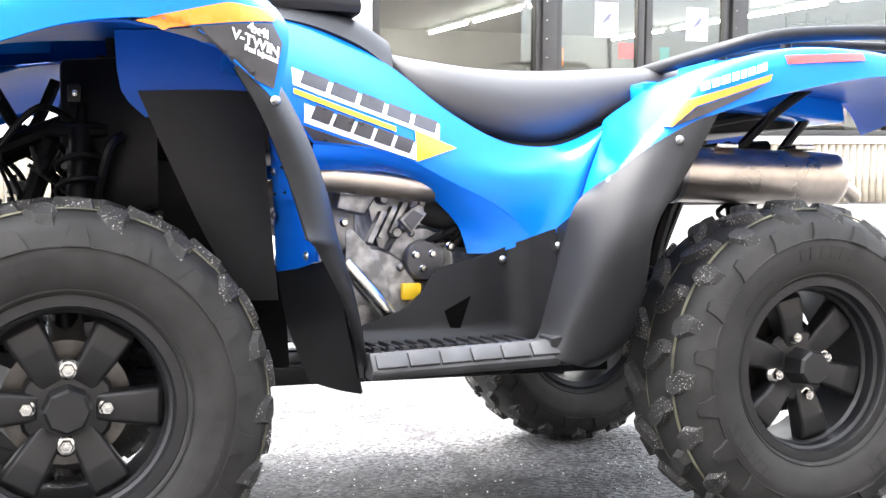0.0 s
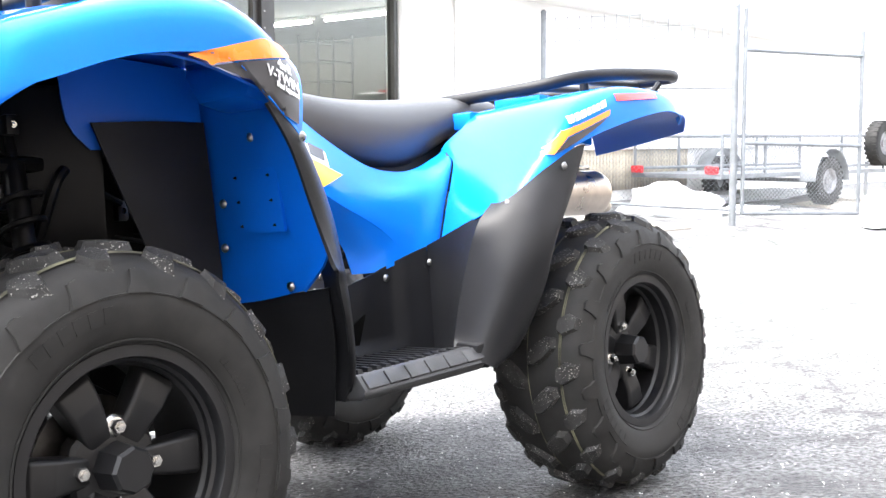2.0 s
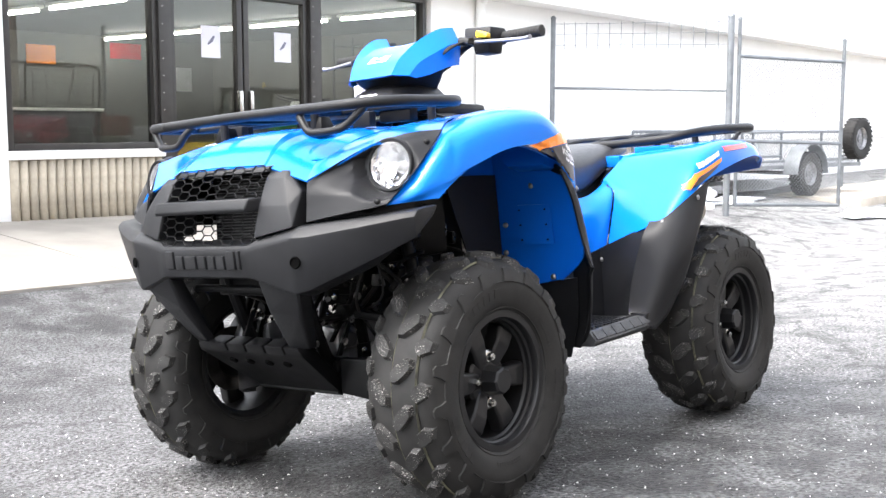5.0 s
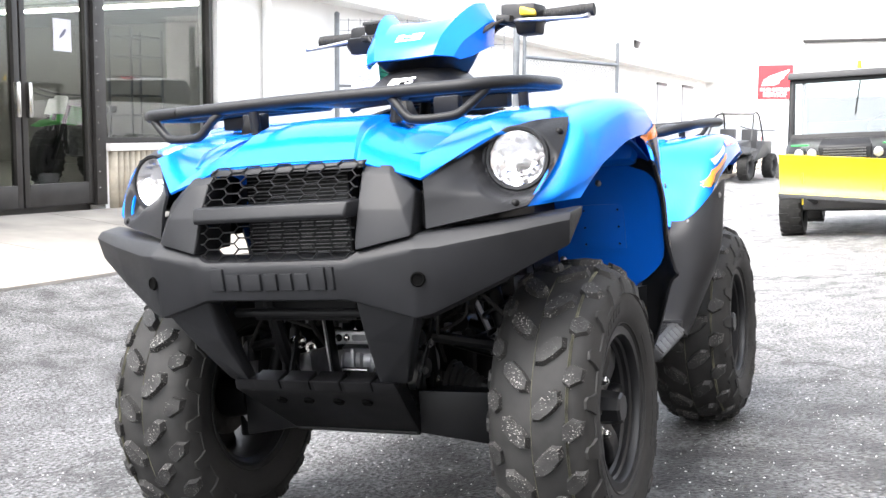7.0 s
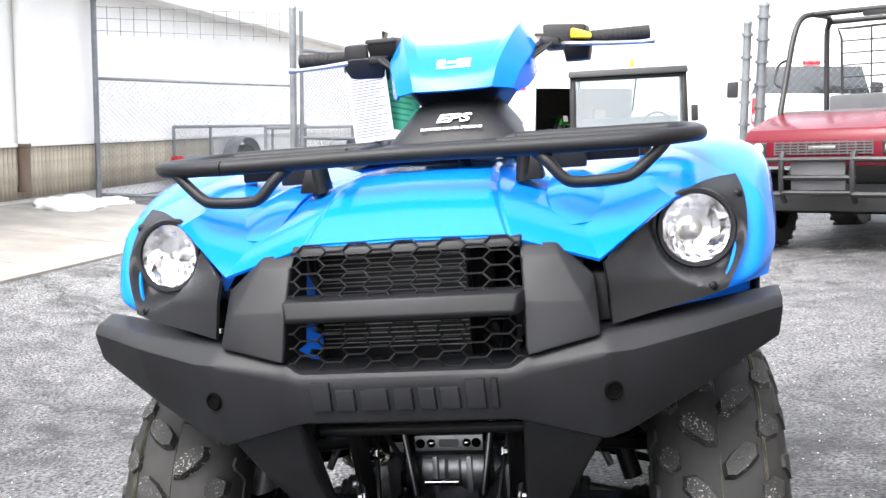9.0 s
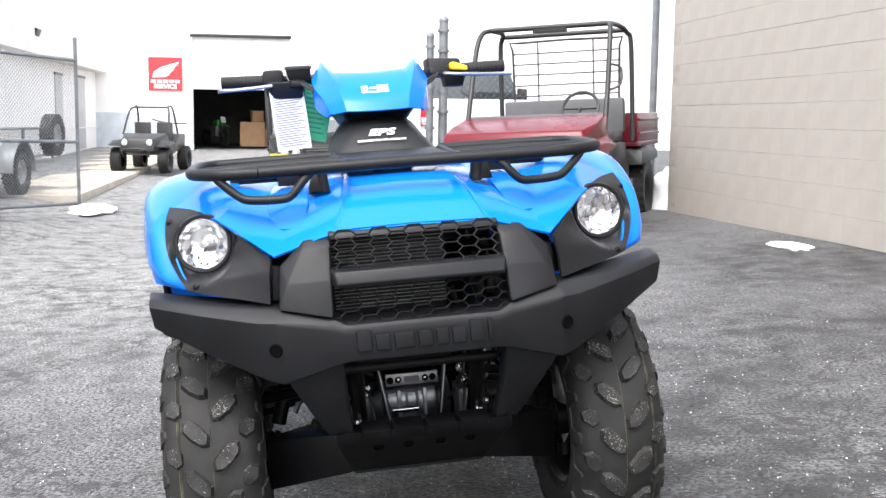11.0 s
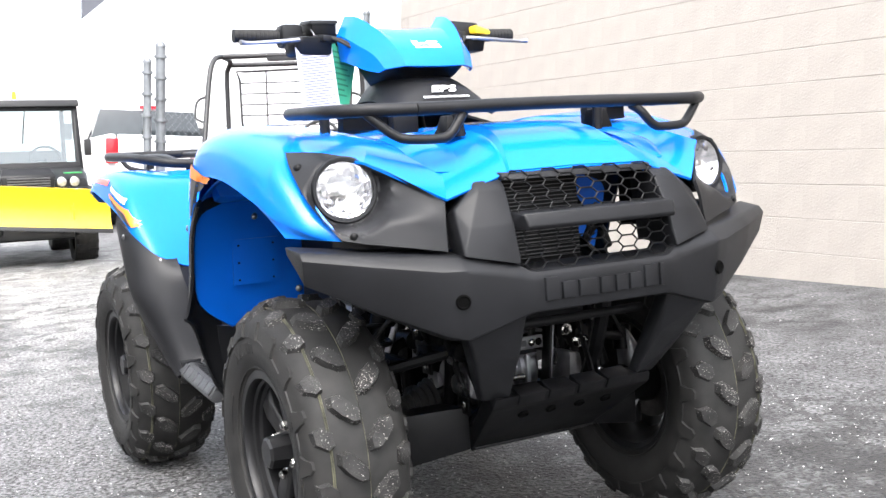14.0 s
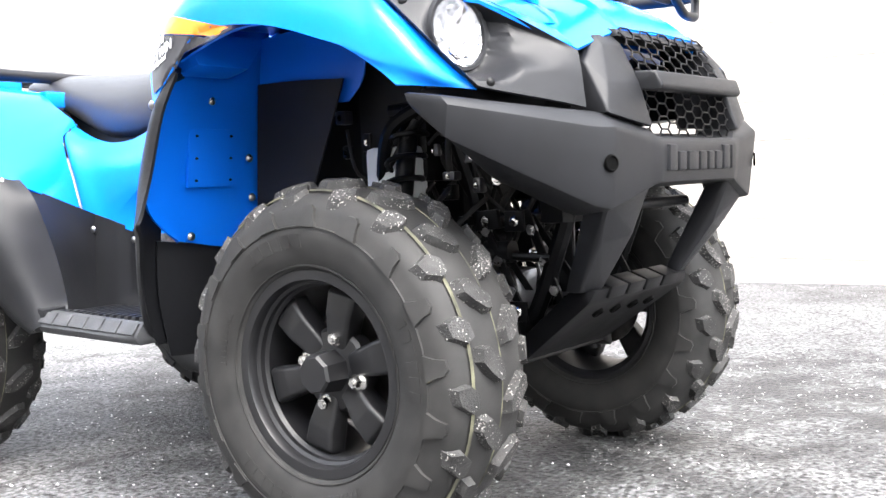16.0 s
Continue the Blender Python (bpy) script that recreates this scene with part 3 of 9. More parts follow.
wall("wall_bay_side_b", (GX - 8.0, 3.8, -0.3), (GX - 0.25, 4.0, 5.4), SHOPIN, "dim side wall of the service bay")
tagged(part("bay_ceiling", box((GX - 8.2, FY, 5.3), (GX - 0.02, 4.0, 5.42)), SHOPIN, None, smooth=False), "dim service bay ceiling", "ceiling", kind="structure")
bd = thing("bay_door", Matrix(), "half raised white sectional bay door", "door", kind="structure")
for k in range(3):
    part("panel", box((GX - 0.16, -2.89, 2.0 + k * 0.6), (GX - 0.10, 0.26, 2.0 + k * 0.6 + 0.59), 0.01), WALL_W, bd, smooth=False)
part("bay_lintel", box((GX - 0.02, -2.97, 3.7), (GX + 0.05, 0.33, 3.8), 0.005), FRAME_D, bd, "dark line over the door")
ven = thing("roof_vent", Matrix.Translation((GX - 0.4, -1.5, 5.42)), "small grey roof vent on the bay", "vent")
part("pipe", lathe([(0.0, 0), (0.16, 0), (0.16, 0.4), (0.0, 0.4)], None, 12), GALV, ven)
part("cap", lathe([(0.0, 0.62), (0.24, 0.46), (0.24, 0.42), (0.0, 0.42)], None, 12), GALV, ven)
SIGN_R = mat("red_sign_face", (0.72, 0.035, 0.045), 0.4, stain=0.04)
SIGN_W = mat("white_sign_mark", (0.85, 0.85, 0.85), 0.4, stain=0.03)
sg = thing("wall_sign", Matrix.Translation((GX + 0.03, -3.77, 2.475)), "square red sign with a white wing shape on the white wall", "sign")
part("panel", box((-0.02, -0.54, -0.54), (0.03, 0.54, 0.54), 0.01), SIGN_R, sg, smooth=False)
part("wing", prism([(-0.42, -0.12), (-0.36, 0.06), (-0.16, 0.2), (0.44, 0.40), (0.40, 0.30), (0.30, 0.22), (0.26, 0.12), (0.16, 0.05), (0.12, -0.04), (0.0, -0.1)], "x", 0.032, 0.04), SIGN_W, sg, "white wing shape", smooth=False)
for k in range(5):
    part("bar", box((0.032, -0.46 + k * 0.19, -0.29), (0.038, -0.46 + k * 0.19 + 0.15, -0.19)), SIGN_W, sg, "plain white bar", smooth=False)
words("SERVICE", 0.20, Matrix(((0, 0, 1, 0.034), (1, 0, 0, 0.0), (0, 1, 0, -0.41), (0, 0, 0, 1))), SIGN_W, sg, "white_lettering", 0.003, 0.008)


# ---- the quad: x runs forward from the rear axle, y to its left ----
atv = thing("quad_bike", Vector((SLOPE_X, SLOPE_Y, 1)).rotation_difference(Vector((0, 0, 1))).to_matrix().to_4x4(),
            "blue and black four-wheeled quad bike parked on asphalt", "quad bike")


def bolt_at(bm, p, d, r=0.0066):
    add_lathe(bm, [(0.0, 0.0045), (r * 0.55, 0.0042), (r, 0.002), (r * 1.25, 0.0)], along(p, Vector(p) + Vector(d)), 10)


TYRELINE = mat("pale_tyre_paint", (0.075, 0.073, 0.048), 0.75, stain=0.8, stain_size=0.05, grain=0.3)


def tyre_mesh(width, lugs, sense):
    """Knobbly tyre: crown chevrons, shoulder blocks and plates that reach down the sidewall; sense turns the chevrons."""
    bm = bmesh.new()
    w, ro = width / 2, 0.294
    carcass = [(0.0, ro + 0.002), (0.3, ro + 0.001), (0.55, ro - 0.003), (0.74, ro - 0.010), (0.88, 0.272), (0.96, 0.256), (1.0, 0.241)]
    prof = [(0.160, -w * 0.76), (0.168, -w * 0.85), (0.178, -w * 0.925), (0.195, -w * 0.985), (0.218, -w * 1.02), (0.2335, -w * 1.02), (0.238, -w * 1.0)]
    prof += [(r, -w * a) for a, r in reversed(carcass[:-1])]
    prof = prof + [(r, -z) for r, z in reversed(prof[:-1])]
    add_lathe(bm, prof, None, 90)
    for s in (-1, 1):
        for r0, zz in ((0.1745, 0.905), (0.236, 1.01)):
            add_lathe(bm, [(r0 - 0.0025, s * (w * zz - 0.004)), (r0 - 0.001, s * (w * zz + 0.0022)), (r0 + 0.001, s * (w * zz + 0.0022)), (r0 + 0.0025, s * (w * zz - 0.004))], None, 90)
    rnd = random.Random(5)

    def surf(z, lift):
        return float(np.interp(abs(z) / w, [a for a, r in carcass], [r for a, r in carcass])) + lift

    def lug(ang, pts, lift, worn=0.003):
        """A tread block on the carcass: corners as (turn, across)."""
        sub = bmesh.new()
        lo, hi = [], []
        cz = sum(p[1] for p in pts) / len(pts)
        ca = sum(p[0] for p in pts) / len(pts)
        for da, z in pts:
            for lst, lf, k in ((lo, -0.006, 1.16), (hi, lift - rnd.uniform(0, worn), 0.86)):
                zz = cz + (z - cz) * k
                th = ang + (ca + (da - ca) * k) / ro
                r = surf(zz, lf)
                lst.append(sub.verts.new((r * math.cos(th), r * math.sin(th), zz)))
        sub.faces.new(hi)
        for i in range(len(pts)):
            j = (i + 1) % len(pts)
            sub.faces.new((lo[i], lo[j], hi[j], hi[i]))
        join(bm, sub, 1)

    step = 2 * math.pi / lugs
    for k in range(lugs):
        for s in (-1, 1):
            a = k * step + (0.5 * step if s > 0 else 0)
            q = sense
            # crooked chevron block beside the crown
            lug(a, [(q * c, s * w * z) for c, z in ((-0.028, 0.54), (-0.008, 0.56), (0.012, 0.40), (0.027, 0.20), (0.027, 0.05), (0.006, 0.03), (-0.013, 0.18), (-0.030, 0.37))], 0.0150)
            # five-cornered shoulder block
            lug(a + 0.42 * step * q, [(q * c, s * w * z) for c, z in ((-0.008, 0.58), (0.016, 0.57), (0.025, 0.69), (0.010, 0.88), (-0.016, 0.91), (-0.022, 0.74))], 0.0125)
            # plate from the shoulder down on to the sidewall
            sub = bmesh.new()
            base, top = [], []
            for r, h in ((0.2365, -0.0215), (0.251, -0.0150), (0.264, -0.0125), (0.269, -0.004), (0.267, 0.0115), (0.251, 0.0150), (0.2365, 0.0215)):
                zz = float(np.interp(r, [0.2335, 0.238, 0.256, 0.272], [1.02, 1.0, 0.96, 0.88])) * w
                base.append((r, h, zz - 0.008))
                top.append((r + 0.001, h * 0.92, zz + 0.0052))
            th0 = a - 0.08 * step * q
            vb = [sub.verts.new((r * math.cos(th0 + h / r), r * math.sin(th0 + h / r), s * z)) for r, h, z in base]
            vt = [sub.verts.new((r * math.cos(th0 + h / r), r * math.sin(th0 + h / r), s * z)) for r, h, z in top]
            for u, v in ((0, 6), (1, 5), (2, 4)):
                sub.faces.new((vt[u], vt[u + 1], vt[v - 1], vt[v]) if v - u > 2 else (vt[2], vt[3], vt[4]))
            for i in range(7):
                j = (i + 1) % 7
                sub.faces.new((vb[i], vb[j], vt[j], vt[i]))
            join(bm, sub, 0)
    # unreadable moulded letters as low bars on the outer sidewall
    for start, count, r0, r1 in ((0.3, 6, 0.203, 0.224), (1.35, 10, 0.190, 0.199), (2.6, 6, 0.203, 0.224), (3.5, 9, 0.190, 0.199), (4.9, 6, 0.203, 0.224)):
        for k in range(count):
            th = start + (0.105 if r1 > 0.21 else 0.05) * k
            c, q = math.cos(th), math.sin(th)
            hw = 0.0075 if r1 > 0.21 else 0.003
            z0, z1 = (float(np.interp(r, [0.178, 0.195, 0.218, 0.2335], [0.925, 0.985, 1.02, 1.02])) * w for r in (r0, r1))
            add_hull(bm, [(r0, -hw, z0 - 0.004), (r0, hw, z0 - 0.004), (r1, -hw, z1 - 0.004), (r1, hw, z1 - 0.004), (r0, -hw, z0 + 0.0012), (r0, hw, z0 + 0.0012), (r1, -hw, z1 + 0.0012), (r1, hw, z1 + 0.0012)], 0, Matrix(((c, -q, 0, 0), (q, c, 0, 0), (0, 0, 1, 0), (0, 0, 0, 1))))
    return bm


def rim_mesh(width, seat):
    """Alloy rim: a broad flat lip, steps down into the barrel, and six paddle spokes set deep behind it."""
    bm = bmesh.new()
    w = width / 2
    lip = w * 0.86
    add_lathe(bm, [(0.150, -w * 0.70), (0.166, -w * 0.76), (0.166, -w * 0.82), (0.158, -w * 0.84), (0.146, -w * 0.74), (0.138, -w * 0.3), (0.138, seat - 0.03), (0.139, seat + 0.004), (0.1435, seat + 0.010), (0.1435, lip - 0.022),
                   (0.1485, lip - 0.018), (0.1485, lip - 0.006), (0.1515, lip), (0.167, lip), (0.170, lip - 0.004), (0.170, lip - 0.014), (0.160, w * 0.68), (0.146, w * 0.3), (0.146, -w * 0.3), (0.150, -w * 0.66)], None, 72, closed=True)
    hubp = [(0.0, seat), (0.046, seat), (0.064, seat - 0.004), (0.070, seat - 0.010), (0.070, seat - 0.035), (0.0, seat - 0.035)]
    add_lathe(bm, hubp, None, 12)
    for k in range(6):
        c, q = math.cos(k * math.pi / 3), math.sin(k * math.pi / 3)
        rot = Matrix(((c, -q, 0, 0), (q, c, 0, 0), (0, 0, 1, 0), (0, 0, 0, 1)))
        pts = []
        for x, h, zt, zb in ((0.040, 0.020, seat + 0.001, seat - 0.03), (0.070, 0.021, seat + 0.007, seat - 0.028), (0.095, 0.0265, seat + 0.012, seat - 0.024), (0.128, 0.030, seat + 0.010, seat - 0.024), (0.142, 0.028, seat - 0.004, seat - 0.03)):
            for sy in (-1, 1):
                pts += [(x, sy * h * 0.80, zt), (x, sy * h, zt - 0.006), (x, sy * h * 1.02, zb)]
        add_hull(bm, pts, 0.0025, rot)
    return bm


def build_wheel(width, sense, cap):
    ob = new("wheel")
    seat = cap - 0.046
    part("tyre", tyre_mesh(width, 18, sense), [RUBBER, TREAD], ob, "black knobbly off-road tyre with dusty lugs", angle=32)
    for z, rr in ((width * 0.315, 0.2915), (width * 0.33, 0.291), (0.0, 0.2962)):
        part("paint_line", lathe([(rr - 0.001, z - 0.0013), (rr + 0.0012, z), (rr - 0.001, z + 0.0013)], None, 90), TYRELINE, ob, "pale worn paint line round the tread")
    part("rim", rim_mesh(width, seat), RIM, ob, "matt black six-spoke alloy rim", angle=32)
    part("hub_cap", lathe([(0.0, cap), (0.0285, cap), (0.0325, cap - 0.005), (0.036, cap - 0.040), (0.036, cap - 0.052)], None, 8), RIM, ob, angle=25)
    for k in range(4):
        px, py = 0.0555 * math.cos(k * math.pi / 2), 0.0555 * math.sin(k * math.pi / 2)
        nut = bmesh.new()
        mm = Matrix.Translation((px, py, seat - 0.004))
        add_lathe(nut, [(0.0105, 0.002), (0.0105, 0.014), (0.009, 0.017), (0.0, 0.017)], mm, 6)
        add_lathe(nut, [(0.0165, 0.0), (0.0165, 0.003), (0.0125, 0.0065), (0.009, 0.0075)], mm, 20)
        add_lathe(nut, [(0.0052, 0.016), (0.0052, 0.021), (0.0, 0.0215)], mm, 10)
        part("wheel_nut", nut, CHROME, ob, "bright plated wheel nut", angle=25)
    disc = bmesh.new()
    add_lathe(disc, [(0.03, -0.012), (0.094, -0.012), (0.094, -0.007), (0.03, -0.007)], None, 36, closed=True)
    part("brake_disc", disc, GREY_DISC, ob, "drilled steel brake disc")
    part("hub_carrier", lathe([(0.0, -width * 0.42), (0.045, -width * 0.42), (0.055, -0.02), (0.05, 0.0), (0.0, 0.0)], None, 18), BLACK_D, ob)
    return ob


GREY_DISC = mat("worn_brake_steel", (0.10, 0.095, 0.09), 0.35, metal=0.8, stain=0.3, stain_size=0.03)
TO_LEFT = Matrix(((1, 0, 0, 0), (0, 0, 1, 0), (0, -1, 0, 0), (0, 0, 0, 1)))   # wheel axis z -> +y
TO_RIGHT = Matrix(((-1, 0, 0, 0), (0, 0, -1, 0), (0, -1, 0, 0), (0, 0, 0, 1)))
for wx, wy, ww, cap, left, right in ((1.285, 0.447, 0.208, 0.094, -2, 255), (0.0, 0.455, 0.24, 0.096, 104, 40)):
    wl_ = build_wheel(ww, 1, cap)
    wl_.parent = atv
    wl_.matrix_basis = Matrix.Translation((wx, wy, 0.305)) @ TO_LEFT @ pose(0, 0, 0, 0, 0, left)
    wr_ = build_wheel(ww, -1, cap)
    wr_.parent = atv
    wr_.matrix_basis = Matrix.Translation((wx + (0.012 if wx else 0.0), -wy, 0.305)) @ TO_RIGHT @ pose(0, 0, 0, 0, 0, right)

# ---- front bodywork ----
def fender_front():
    return sheet([
        [(1.575, 0.455, 0.733), (1.545, 0.487, 0.737), (1.514, 0.515, 0.741), (1.488, 0.535, 0.744)],
        [(1.535, 0.478, 0.782), (1.532, 0.515, 0.764), (1.489, 0.537, 0.768), (1.460, 0.545, 0.770)],
        [(1.475, 0.494, 0.846), (1.460, 0.534, 0.853), (1.454, 0.550, 0.795), (1.412, 0.558, 0.804)],
        [(1.400, 0.468, 0.899), (1.410, 0.518, 0.892), (1.405, 0.550, 0.866), (1.380, 0.563, 0.817)],
        [(1.26, 0.395, 0.938), (1.26, 0.502, 0.941), (1.265, 0.562, 0.916), (1.265, 0.575, 0.853)],
        [(1.13, 0.34, 0.956), (1.13, 0.49, 0.962), (1.13, 0.567, 0.930), (1.13, 0.581, 0.860)],
        [(1.04, 0.31, 0.960), (1.06, 0.475, 0.960), (1.05, 0.565, 0.905), (1.05, 0.577, 0.806)],
        [(0.970, 0.29, 0.955), (0.985, 0.43, 0.938), (0.964, 0.540, 0.862), (0.988, 0.573, 0.750)]], 8, 6, 0.005, True)


both("front_fender", fender_front, BLUE, atv, "glossy blue front fender")


def hood_mesh():
    half = [
        [(1.655, 0.0, 0.838), (1.652, 0.16, 0.834), (1.649, 0.284, 0.796), (1.545, 0.395, 0.872), (1.42, 0.490, 0.897)],
        [(1.585, 0.0, 0.895), (1.58, 0.14, 0.888), (1.575, 0.255, 0.848), (1.50, 0.368, 0.892), (1.385, 0.470, 0.909)],
        [(1.49, 0.0, 0.922), (1.485, 0.13, 0.918), (1.48, 0.24, 0.885), (1.42, 0.345, 0.915), (1.33, 0.44, 0.930)],
        [(1.33, 0.0, 0.935), (1.33, 0.13, 0.935), (1.32, 0.24, 0.915), (1.28, 0.33, 0.937), (1.24, 0.405, 0.946)],
        [(1.05, 0.0, 0.945), (1.05, 0.12, 0.945), (1.05, 0.21, 0.935), (1.05, 0.28, 0.956), (1.04, 0.335, 0.962)]]
    net = [[(x, -y, z) for x, y, z in reversed(r[1:])] + r for r in half]
    return sheet(net, 5, 1, 0.005, True)


part("hood", hood_mesh(), BLUE, atv, "glossy blue creased hood", angle=14)


def hood_panel():
    half = [
        [(1.653, 0.0, 0.842), (1.652, 0.150, 0.839), (1.640, 0.178, 0.818)],
        [(1.580, 0.0, 0.905), (1.575, 0.124, 0.901), (1.568, 0.156, 0.872)],
        [(1.480, 0.0, 0.932), (1.475, 0.112, 0.930), (1.470, 0.144, 0.905)],
        [(1.300, 0.0, 0.943), (1.300, 0.104, 0.942), (1.300, 0.136, 0.920)]]
    net = [[(x, -y, z) for x, y, z in reversed(r[1:])] + r for r in half]
    return sheet(net, 4, 1, 0.006, True)


part("hood_panel", hood_panel(), BLUE, atv, "raised blue centre panel of the hood", angle=15)


def hood_crease():
    return sheet([[(1.60, 0.225, 0.842), (1.585, 0.262, 0.845), (1.56, 0.30, 0.846)],
                  [(1.53, 0.205, 0.888), (1.52, 0.245, 0.892), (1.50, 0.29, 0.886)],
                  [(1.42, 0.205, 0.912), (1.41, 0.24, 0.920), (1.39, 0.28, 0.912)],
                  [(1.30, 0.20, 0.925), (1.30, 0.235, 0.928), (1.29, 0.27, 0.924)]], 4, 2, 0.004, True)


both("hood_crease", hood_crease, BLUE, atv, "raised blue hood flute", angle=20)


# black headlight surround
LAMP_AT, LAMP_DIR = Vector((1.527, 0.428, 0.8235)), Vector((0.975, 0.165, 0.088)).normalized()


def bezel():
    """Panel round the headlight, hollowed to a deep teardrop about the lamp."""
    bm = sheet([
        [(1.649, 0.288, 0.790), (1.594, 0.340, 0.832), (1.537, 0.395, 0.868), (1.48, 0.445, 0.888), (1.42, 0.496, 0.895)],
        [(1.656, 0.293, 0.760), (1.622, 0.340, 0.795), (1.575, 0.395, 0.842), (1.525, 0.455, 0.862), (1.465, 0.503, 0.862)],
        [(1.660, 0.295, 0.730), (1.632, 0.345, 0.750), (1.598, 0.395, 0.785), (1.565, 0.450, 0.808), (1.525, 0.497, 0.803)],
        [(1.664, 0.297, 0.703), (1.642, 0.345, 0.712), (1.620, 0.392, 0.720), (1.600, 0.430, 0.727), (1.580, 0.463, 0.734)]], 14, 12, 0.006, True)
    u = Vector((0.167, -0.984, 0.0)).normalized()
    w = LAMP_DIR.cross(u)
    w = w if w.z > 0 else -w

    def soft(q):
        q = max(0.0, min(1.0, q))
        return q * q * (3 - 2 * q)

    bm.verts.ensure_lookup_table()
    ni, nj = 3 * 14 + 1, 4 * 12 + 1
    gone = []
    for i in range(ni):
        for j in range(nj):
            front, behind = bm.verts[i * nj + j], bm.verts[ni * nj + i * nj + j]
            d = front.co - LAMP_AT
            a, b = d.dot(u), d.dot(w)
            rim = soft(min(i, ni - 1 - i, j, nj - 1 - j) / 4)
            f = max(soft((0.090 - math.hypot(a, b)) / 0.026), 0.85 * soft(1.05 - a / 0.15) * soft(1.25 - abs(b + 0.012) / 0.05) if a > 0 else 0.0) * rim
            step = LAMP_DIR * f * max(0.0, d.dot(LAMP_DIR) + 0.006)
            front.co -= step
            behind.co -= step
            if math.hypot(a, b) < 0.0505:
                gone += [front, behind]
    bmesh.ops.delete(bm, geom=gone, context="VERTS")
    return bm


both("headlight_surround", bezel, BLACK, atv, "textured black headlight surround")

# added dark solids that close bright gaps behind the thin surround
both("surround_backing", lambda: hull([(1.635, 0.262, 0.705), (1.622, 0.262, 0.775), (1.640, 0.294, 0.705), (1.626, 0.292, 0.775), (1.45, 0.25, 0.70), (1.45, 0.25, 0.82), (1.45, 0.30, 0.70), (1.45, 0.30, 0.84)], 0.004), BLACK_D, atv)
both("surround_tray", lambda: hull([(1.60, 0.29, 0.705), (1.60, 0.29, 0.755), (1.565, 0.40, 0.713), (1.545, 0.40, 0.745), (1.45, 0.29, 0.70), (1.45, 0.29, 0.76), (1.45, 0.43, 0.705), (1.45, 0.43, 0.745)], 0.004), BLACK_D, atv)
LENS = glass("headlight_lens", (0.98, 0.98, 0.99), 0.02, 0.93)
REFL = mat("faceted_reflector", (0.72, 0.72, 0.74), 0.1, metal=1.0, stain=0.08, stain_size=0.015)


def headlight(s):
    m = along((LAMP_AT.x, s * LAMP_AT.y, LAMP_AT.z), (LAMP_AT.x + LAMP_DIR.x, s * (LAMP_AT.y + LAMP_DIR.y), LAMP_AT.z + LAMP_DIR.z))
    ring = part("headlight", lathe([(0.050, -0.05), (0.0625, -0.05), (0.0625, -0.002), (0.059, 0.004), (0.054, 0.0035), (0.052, -0.002), (0.050, -0.05)], m, 40), BLACK, atv, "round headlight in a black ring")
    refl = bmesh.new()
    # stepped mirror bowl, its facets tipped a little by uneven rings
    rnd = random.Random(3 + s)
    rows = []
    for r, z in ((0.010, -0.030), (0.020, -0.0275), (0.030, -0.022), (0.040, -0.0145), (0.0475, -0.006), (0.0522, -0.001)):
        rows.append([refl.verts.new(m @ Vector((r * math.cos(2 * math.pi * k / 22), r * math.sin(2 * math.pi * k / 22), z + (rnd.uniform(-0.003, 0.003) if 0.012 < r < 0.05 else 0)))) for k in range(22)])
    for p, q in zip(rows, rows[1:]):
        for k in range(22):
            j = (k + 1) % 22
            refl.faces.new((p[k], p[j], q[j]))
            refl.faces.new((p[k], q[j], q[k]))
    add_lathe(refl, [(0.0, -0.034), (0.053, -0.012)], m, 24)
    part("reflector", refl, REFL, ring, "faceted silver reflector", smooth=False)
    part("bulb", lathe([(0.0, -0.009), (0.006, -0.010), (0.0075, -0.016), (0.0065, -0.03)], m, 16), CHROME, ring)
    lens = part("lens", lathe([(0.0, 0.0095), (0.02, 0.0085), (0.036, 0.0062), (0.0518, 0.0020)], m, 36), LENS, ring, "clear lens")
    lens.visible_shadow = False


headlight(1)
headlight(-1)


